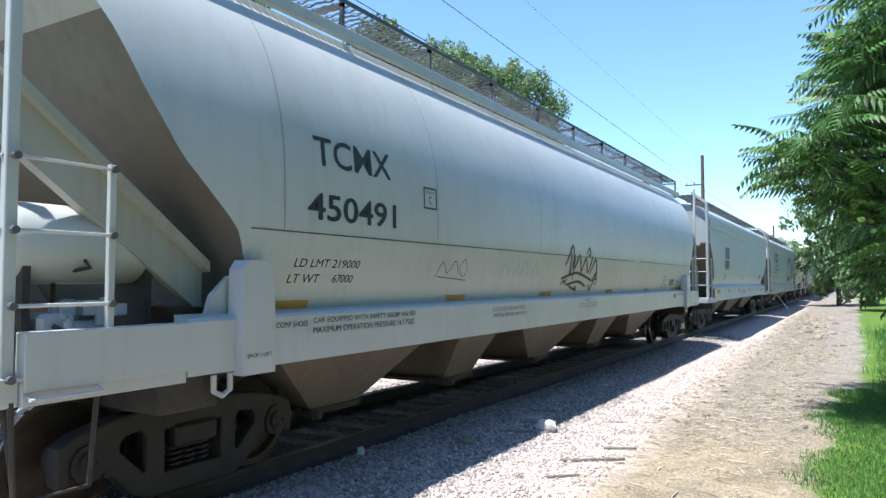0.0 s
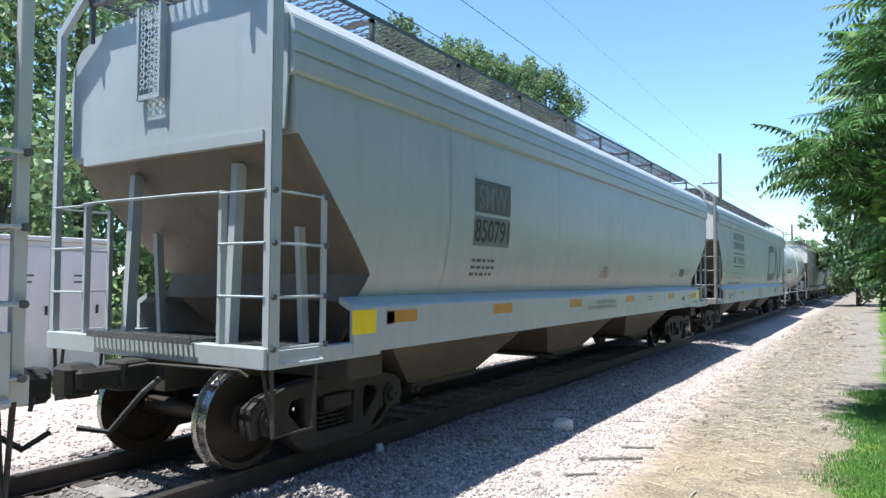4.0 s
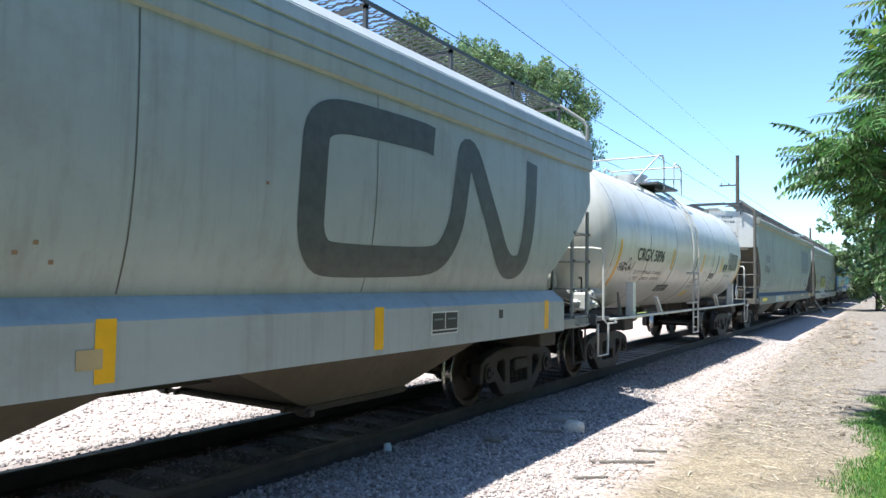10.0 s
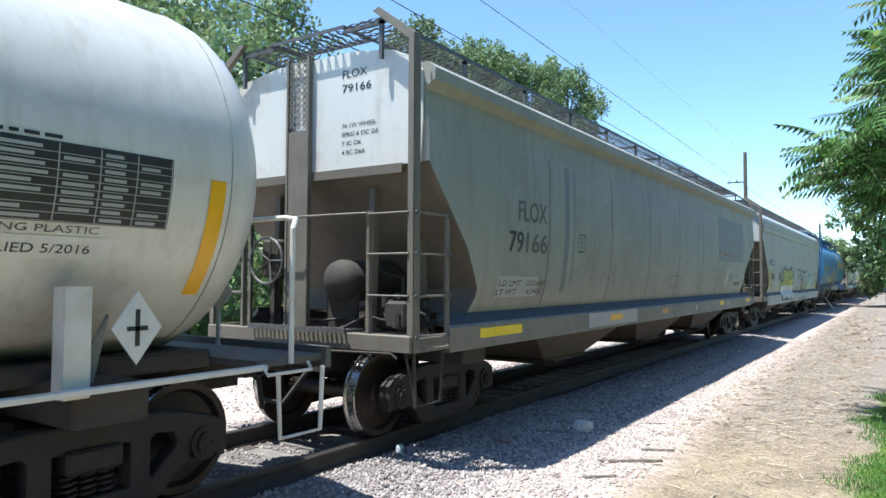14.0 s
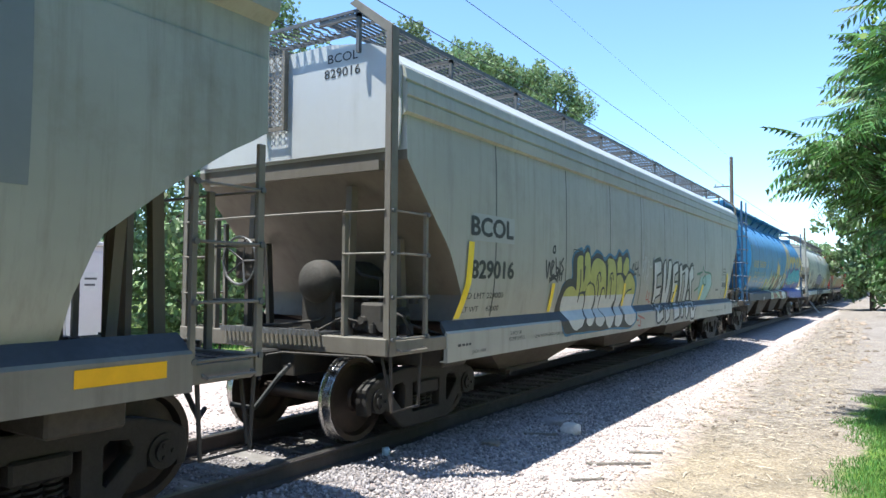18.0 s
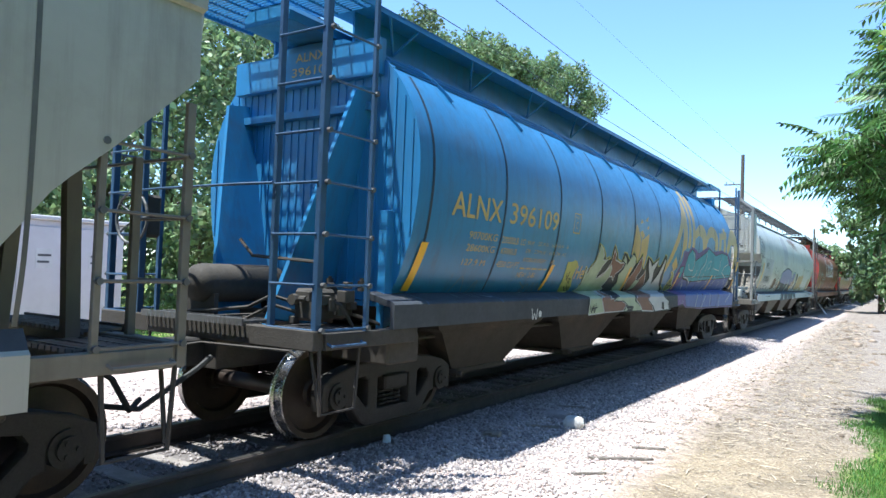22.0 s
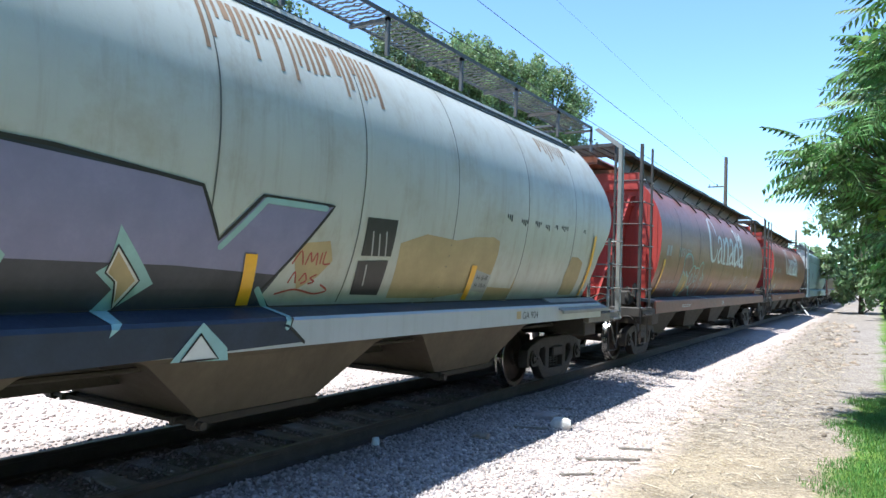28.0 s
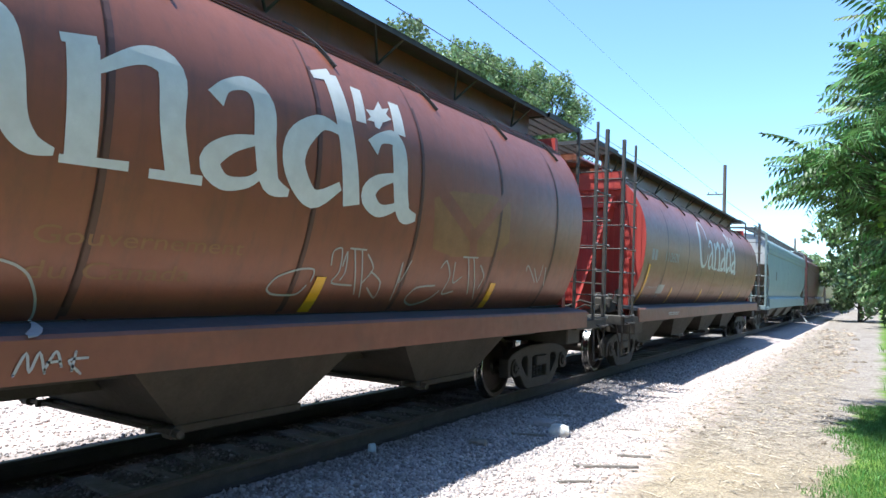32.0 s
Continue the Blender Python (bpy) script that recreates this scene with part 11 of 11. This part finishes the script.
def canada_car(q, L, label, number, near=True):
    car, sd = cyl_hopper(q, L, 1.3, "brown", "red", label, seams=(3.0, 5.0, 6.6, 8.3, 10.1, 11.6, 13.3, 15.0), seam="seambrown", boards="darkgrate", sillpaint="sillbrown", sill=(1.045, 1.28, 1.15, 1.36))
    for y in (3.0, 5.0, 6.6, 8.3, 10.1, 11.6, 13.3, 15.0):
        sd.seam(y + 0.02, 1.38, 3.5, M["seambrown"], 0.06)
    sd.blocks(1.85, 2.31, 0.45, 0.23, 2, M["palepatch"])
    sd.text(number, 2.93, 2.32, 1.12, 0.22, M["palepatch"])
    sd.text("LD.LMT.  223500", 2.05, 1.69, 1.13, 0.06, M["palepatch"], skew=0.2)
    sd.text("LT.WT.    62500", 2.02, 1.51, 1.13, 0.06, M["palepatch"], skew=0.2)
    sd.poly([(1.71, 2.21), (1.83, 2.21), (1.86, 1.3), (1.74, 1.3)], M["yellow"], "reflector_strip", 0.012)
    # the large white word and its small flag
    sd.brush([(7.11, 3.1, 0.05), (7.09, 3.44, 0.108), (6.88, 3.56, 0.059), (6.7, 3.54, 0.05), (6.48, 3.42, 0.126), (6.28, 3.15, 0.203), (6.22, 2.88, 0.202), (6.29, 2.63, 0.185), (6.46, 2.44, 0.161), (6.69, 2.35, 0.091), (6.89, 2.38, 0.063), (7.06, 2.51, 0.063), (7.16, 2.7, 0.05)], M["white"], "lettering", 0.004)
    sd.brush([(7.32, 2.9, 0.101), (7.33, 3.0, 0.067), (7.5, 3.08, 0.078), (7.69, 3.04, 0.147), (7.75, 2.83, 0.166), (7.79, 2.52, 0.166), (7.89, 2.38, 0.128), (8.03, 2.35, 0.045)], M["white"], "lettering", 0.004)
    sd.brush([(7.74, 2.81, 0.056), (7.44, 2.67, 0.084), (7.32, 2.49, 0.134), (7.41, 2.36, 0.101), (7.6, 2.35, 0.074), (7.77, 2.48, 0.059)], M["white"], "lettering", 0.004)
    sd.brush([(8.15, 3.04, 0.202), (8.18, 2.35, 0.191)], M["white"], "lettering", 0.004)
    sd.brush([(8.02, 3.02, 0.056), (8.24, 3.06, 0.067)], M["white"], "lettering", 0.004)
    sd.brush([(8.06, 2.32, 0.049), (8.48, 2.34, 0.063)], M["white"], "lettering", 0.004)
    sd.brush([(8.23, 2.89, 0.067), (8.53, 3.07, 0.126), (8.73, 3.02, 0.21), (8.75, 2.67, 0.189), (8.83, 2.34, 0.189)], M["white"], "lettering", 0.004)
    sd.brush([(8.62, 2.32, 0.063), (9.02, 2.33, 0.07)], M["white"], "lettering", 0.004)
    sd.brush([(9.08, 2.93, 0.154), (9.18, 3.05, 0.092), (9.38, 3.11, 0.126), (9.52, 2.99, 0.21), (9.54, 2.68, 0.21), (9.62, 2.41, 0.177), (9.82, 2.35, 0.059)], M["white"], "lettering", 0.004)
    sd.brush([(9.52, 2.72, 0.061), (9.23, 2.63, 0.131), (9.06, 2.48, 0.175), (9.19, 2.35, 0.119), (9.41, 2.38, 0.085), (9.55, 2.49, 0.067)], M["white"], "lettering", 0.004)
    sd.brush([(10.36, 2.97, 0.078), (10.13, 2.99, 0.137), (9.87, 2.78, 0.245), (9.86, 2.55, 0.227), (10.09, 2.34, 0.164), (10.4, 2.49, 0.078)], M["white"], "lettering", 0.004)
    sd.brush([(10.38, 3.5, 0.202), (10.45, 2.94, 0.202), (10.57, 2.34, 0.216)], M["white"], "lettering", 0.004)
    sd.brush([(10.14, 3.43, 0.067), (10.4, 3.5, 0.118)], M["white"], "lettering", 0.004)
    sd.brush([(10.81, 2.91, 0.179), (10.93, 3.02, 0.107), (11.15, 3.06, 0.164), (11.22, 2.92, 0.226), (11.25, 2.58, 0.226), (11.35, 2.35, 0.202), (11.55, 2.33, 0.071)], M["white"], "lettering", 0.004)
    sd.brush([(11.22, 2.7, 0.071), (10.9, 2.6, 0.137), (10.78, 2.46, 0.2), (10.94, 2.34, 0.134), (11.15, 2.38, 0.09), (11.27, 2.46, 0.071)], M["white"], "lettering", 0.004)
    sd.poly([(10.64, 3.46), (10.78, 3.46), (10.74, 3.12), (10.6, 3.12)], M["white"], "flag_bar", 0.004)
    sd.poly([(11.2, 3.46), (11.36, 3.46), (11.34, 3.12), (11.16, 3.12)], M["white"], "flag_bar", 0.004)
    sd.poly([(10.87, 3.12), (10.87, 3.17), (10.76, 3.16), (10.83, 3.21), (10.78, 3.27), (10.9, 3.29), (11.02, 3.41), (11.05, 3.34), (11.17, 3.38), (11.09, 3.3), (11.16, 3.26), (11.0, 3.19), (10.93, 3.11)], M["white"], "flag_leaf", 0.004)
    sd.poly([(4.06, 1.74), (4.16, 1.74), (4.22, 1.3), (4.12, 1.3)], M["yellow"], "reflector_strip", 0.012)
    sd.poly([(7.23, 1.73), (7.36, 1.73), (7.47, 1.3), (7.37, 1.3)], M["yellow"], "reflector_strip", 0.012)
    sd.poly([(10.36, 1.69), (10.48, 1.69), (10.46, 1.3), (10.32, 1.3)], M["yellow"], "reflector_strip", 0.012)
    sd.poly([(13.45, 1.69), (13.58, 1.69), (13.6, 1.3), (13.46, 1.3)], M["yellow"], "reflector_strip", 0.012)
    if near:
        sd.strokes([[(3.6, 1.98), (3.54, 2.18), (3.55, 2.32), (3.73, 2.41), (4.01, 2.43), (4.29, 2.34), (4.45, 2.16), (4.41, 2.05), (4.28, 1.93)], [(3.61, 1.96), (3.62, 1.7), (3.66, 1.46), (3.93, 1.38), (4.22, 1.39), (4.34, 1.48), (4.49, 1.55), (4.58, 1.61), (4.78, 1.57)], [(3.64, 1.98), (3.84, 1.92), (3.92, 1.87)], [(3.93, 1.99), (4.14, 1.88), (4.28, 1.87), (4.42, 1.63)]], 0.045, M["sprayaqua"], "graffiti", 0.008)
        sd.strokes([[(4.4, 2.07), (4.61, 2.15), (4.79, 2.08), (4.88, 1.73), (4.69, 1.61)], [(4.58, 1.73), (4.53, 1.84), (4.57, 1.94), (4.65, 1.89), (4.66, 1.75), (4.58, 1.73)], [(4.79, 2.08), (5.0, 2.11), (5.23, 2.06), (5.29, 1.75), (5.42, 1.39), (5.05, 1.45), (4.81, 1.57)], [(5.01, 1.74), (4.98, 1.86), (5.07, 1.91), (5.14, 1.84), (5.11, 1.75), (5.01, 1.74)], [(5.23, 2.06), (5.3, 2.19), (5.5, 2.27), (5.66, 2.17), (5.71, 1.97), (5.92, 1.9), (6.0, 1.71), (5.87, 1.55), (5.83, 1.32), (5.58, 1.34)], [(5.65, 1.7), (5.65, 1.81), (5.76, 1.86), (5.86, 1.76), (5.77, 1.68)]], 0.04, M["sprayaqua"], "graffiti", 0.008)
        sd.poly([(3.65, 1.97), (3.74, 1.95), (3.92, 1.87), (3.96, 1.97), (4.25, 1.87), (4.42, 1.63), (4.3, 1.5), (4.15, 1.41), (3.7, 1.46), (3.65, 1.7)], M["tanrub"], "graffiti", 0.004)
        sd.poly([(3.63, 2.08), (3.59, 2.26), (3.79, 2.36), (4.13, 2.33), (4.37, 2.15), (4.23, 1.93), (3.91, 2.01)], M["brownpatch"], "graffiti", 0.004)
        sd.strokes([[(10.31, 1.65), (10.3, 1.75), (10.14, 1.75), (9.92, 1.68), (9.85, 1.58), (9.94, 1.53), (10.19, 1.53), (10.27, 1.61)], [(10.49, 1.8), (10.47, 1.92), (10.57, 1.95), (10.62, 1.75), (10.57, 1.64), (10.85, 1.62)], [(10.64, 1.8), (10.65, 1.93), (10.7, 1.75), (10.67, 1.67)], [(10.68, 1.96), (10.9, 1.96)], [(10.74, 1.95), (10.94, 1.54)], [(10.84, 1.96), (11.04, 1.51)], [(10.94, 1.92), (11.08, 1.79), (10.99, 1.65)], [(11.06, 1.76), (11.26, 1.66), (11.27, 1.5), (11.09, 1.6)], [(11.55, 1.48), (11.51, 1.87), (11.56, 1.66), (11.65, 1.89)]], 0.017, M["palepatch"], "scrawl", 0.006)
        sd.strokes([[(12.23, 1.64), (11.9, 1.61), (11.8, 1.48), (11.97, 1.42), (12.22, 1.48), (12.36, 1.58)], [(12.23, 1.84), (12.3, 1.92), (12.46, 1.75), (12.44, 1.55), (12.65, 1.58)], [(12.48, 1.91), (12.57, 1.68), (12.71, 1.75)], [(12.62, 1.98), (12.94, 1.99)], [(12.73, 1.98), (13, 1.55)], [(12.85, 1.98), (13.19, 1.49)], [(13.06, 1.9), (13.22, 1.77), (13.19, 1.62)], [(14.31, 1.88), (14.33, 1.95), (14.69, 1.73)], [(14.54, 1.92), (14.79, 1.73), (14.78, 1.97)], [(14.9, 1.94), (15.02, 1.69)]], 0.02, M["palepatch"], "scrawl", 0.006)
        sd.strokes([[(7.88, 1.09), (7.94, 1.21), (7.96, 1.1), (8.01, 1.21), (8.04, 1.09)], [(8.04, 1.11), (8.1, 1.21), (8.13, 1.12)], [(8.06, 1.15), (8.12, 1.15)], [(8.21, 1.2), (8.19, 1.09)], [(8.28, 1.16), (8.17, 1.15), (8.24, 1.07)], [(7.87, 1.72), (7.96, 1.69), (8.04, 1.63), (8.12, 1.49), (8.14, 1.35), (7.95, 1.3)]], 0.016, M["palepatch"], "scrawl", 0.006)
        sd.poly([(11.84, 2.57), (12.18, 2.69), (13.05, 2.76), (13.54, 2.72), (13.62, 2.22), (13.27, 2.02), (12.39, 1.97), (11.96, 2.04)], M["fadedgold"], "faded_emblem", 0.002)
        sd.strokes([[(12.01, 2.63), (12.74, 2.22)], [(13.42, 2.78), (12.74, 2.22)], [(12.74, 2.22), (12.82, 1.99)]], 0.16, M["brown"], "faded_emblem", 0.004)
    else:
        sd.rect(2.9, 3.4, 1.6, 1.8, M["palepatch"], "painted_patch")
    sd.bars(3.2, 1.12, 0.9, 0.08, 2, M["palepatch"], seed=3)
    sd.text("Gouvernement", 8.0, 1.83, 1.5, 0.11, M["fadedgold"])
    sd.text("du Canada", 8.0, 1.62, 1.1, 0.11, M["fadedgold"])


car_a()
car_b()
car_c()
car_d()
car_e()
car_f()
car_g()
car_h()
canada_car(154.87, 17.3, "faded red-brown cylindrical hopper car with white lettering, red ends", "109159")
canada_car(173.78, 17.3, "faded red-brown cylindrical hopper car with white wordmark", "110601", False)
_c, _s = flow_hopper(193.2, 17.4, 1.2, "bluegreen", "pale blue-green covered hopper car with a white end", seams=(4, 8, 12), endp="whitegrey")
_s.rect(3.0, 3.4, 2.3, 2.7, M["fadeblack"], "painted_panel")
flow_hopper(212.64, 17.4, 1.2, "maroon", "dark maroon covered hopper car", seams=(4, 8, 12))
cyl_hopper(232.08, 17.3, 1.2, "tan", "tan", "tan cylindrical hopper car", seams=(5, 9, 13))
flow_hopper(251.51, 17.4, 1.2, "dullgrey", "dull grey covered hopper car far down the train", lip="flare")
flow_hopper(270.95, 17.4, 1.2, "lightgrey", "light grey covered hopper car far down the train")


def draw_out(ob, k):
    """The bodies above are laid out on a nominal length; the real cars are a little longer."""
    for c in ob.children:
        c.matrix_basis.translation.y *= k
        if c.name.split(".")[0] == "truck":
            continue
        if (c.data.name, 0) not in DRAWN:
            DRAWN.add((c.data.name, 0))
            for v in c.data.vertices:
                v.co.y *= k
        draw_out(c, k)


DRAWN = set()
for (_car, _q), _k in zip(CARS, (1.036, 1.045, 1.03, 1.045, 1.035, 1.04, 1.035, 1.03, 1.045) + (1.03,) * 6):
    draw_out(_car, _k)


def rolled(t):
    for (a, s), (b, r) in zip(ROLLED, ROLLED[1:]):
        if t <= b:
            return s + (r - s) * (t - a) / (b - a)
    return ROLLED[-1][1]


def motions():
    for car, q in CARS:
        walk(car, [(t, pose(XC, q - s, 0)) for t, s in ROLLED])
    for w in WHEELS[:44]:
        base = w.matrix_basis.translation.copy()
        rows = []
        for i in range(321):
            t = i / 10
            rows.append((t, pose(base.x, base.y, base.z, math.degrees(rolled(t) / 0.46) % 360, 0, 0)))
        walk(w, rows)


motions()
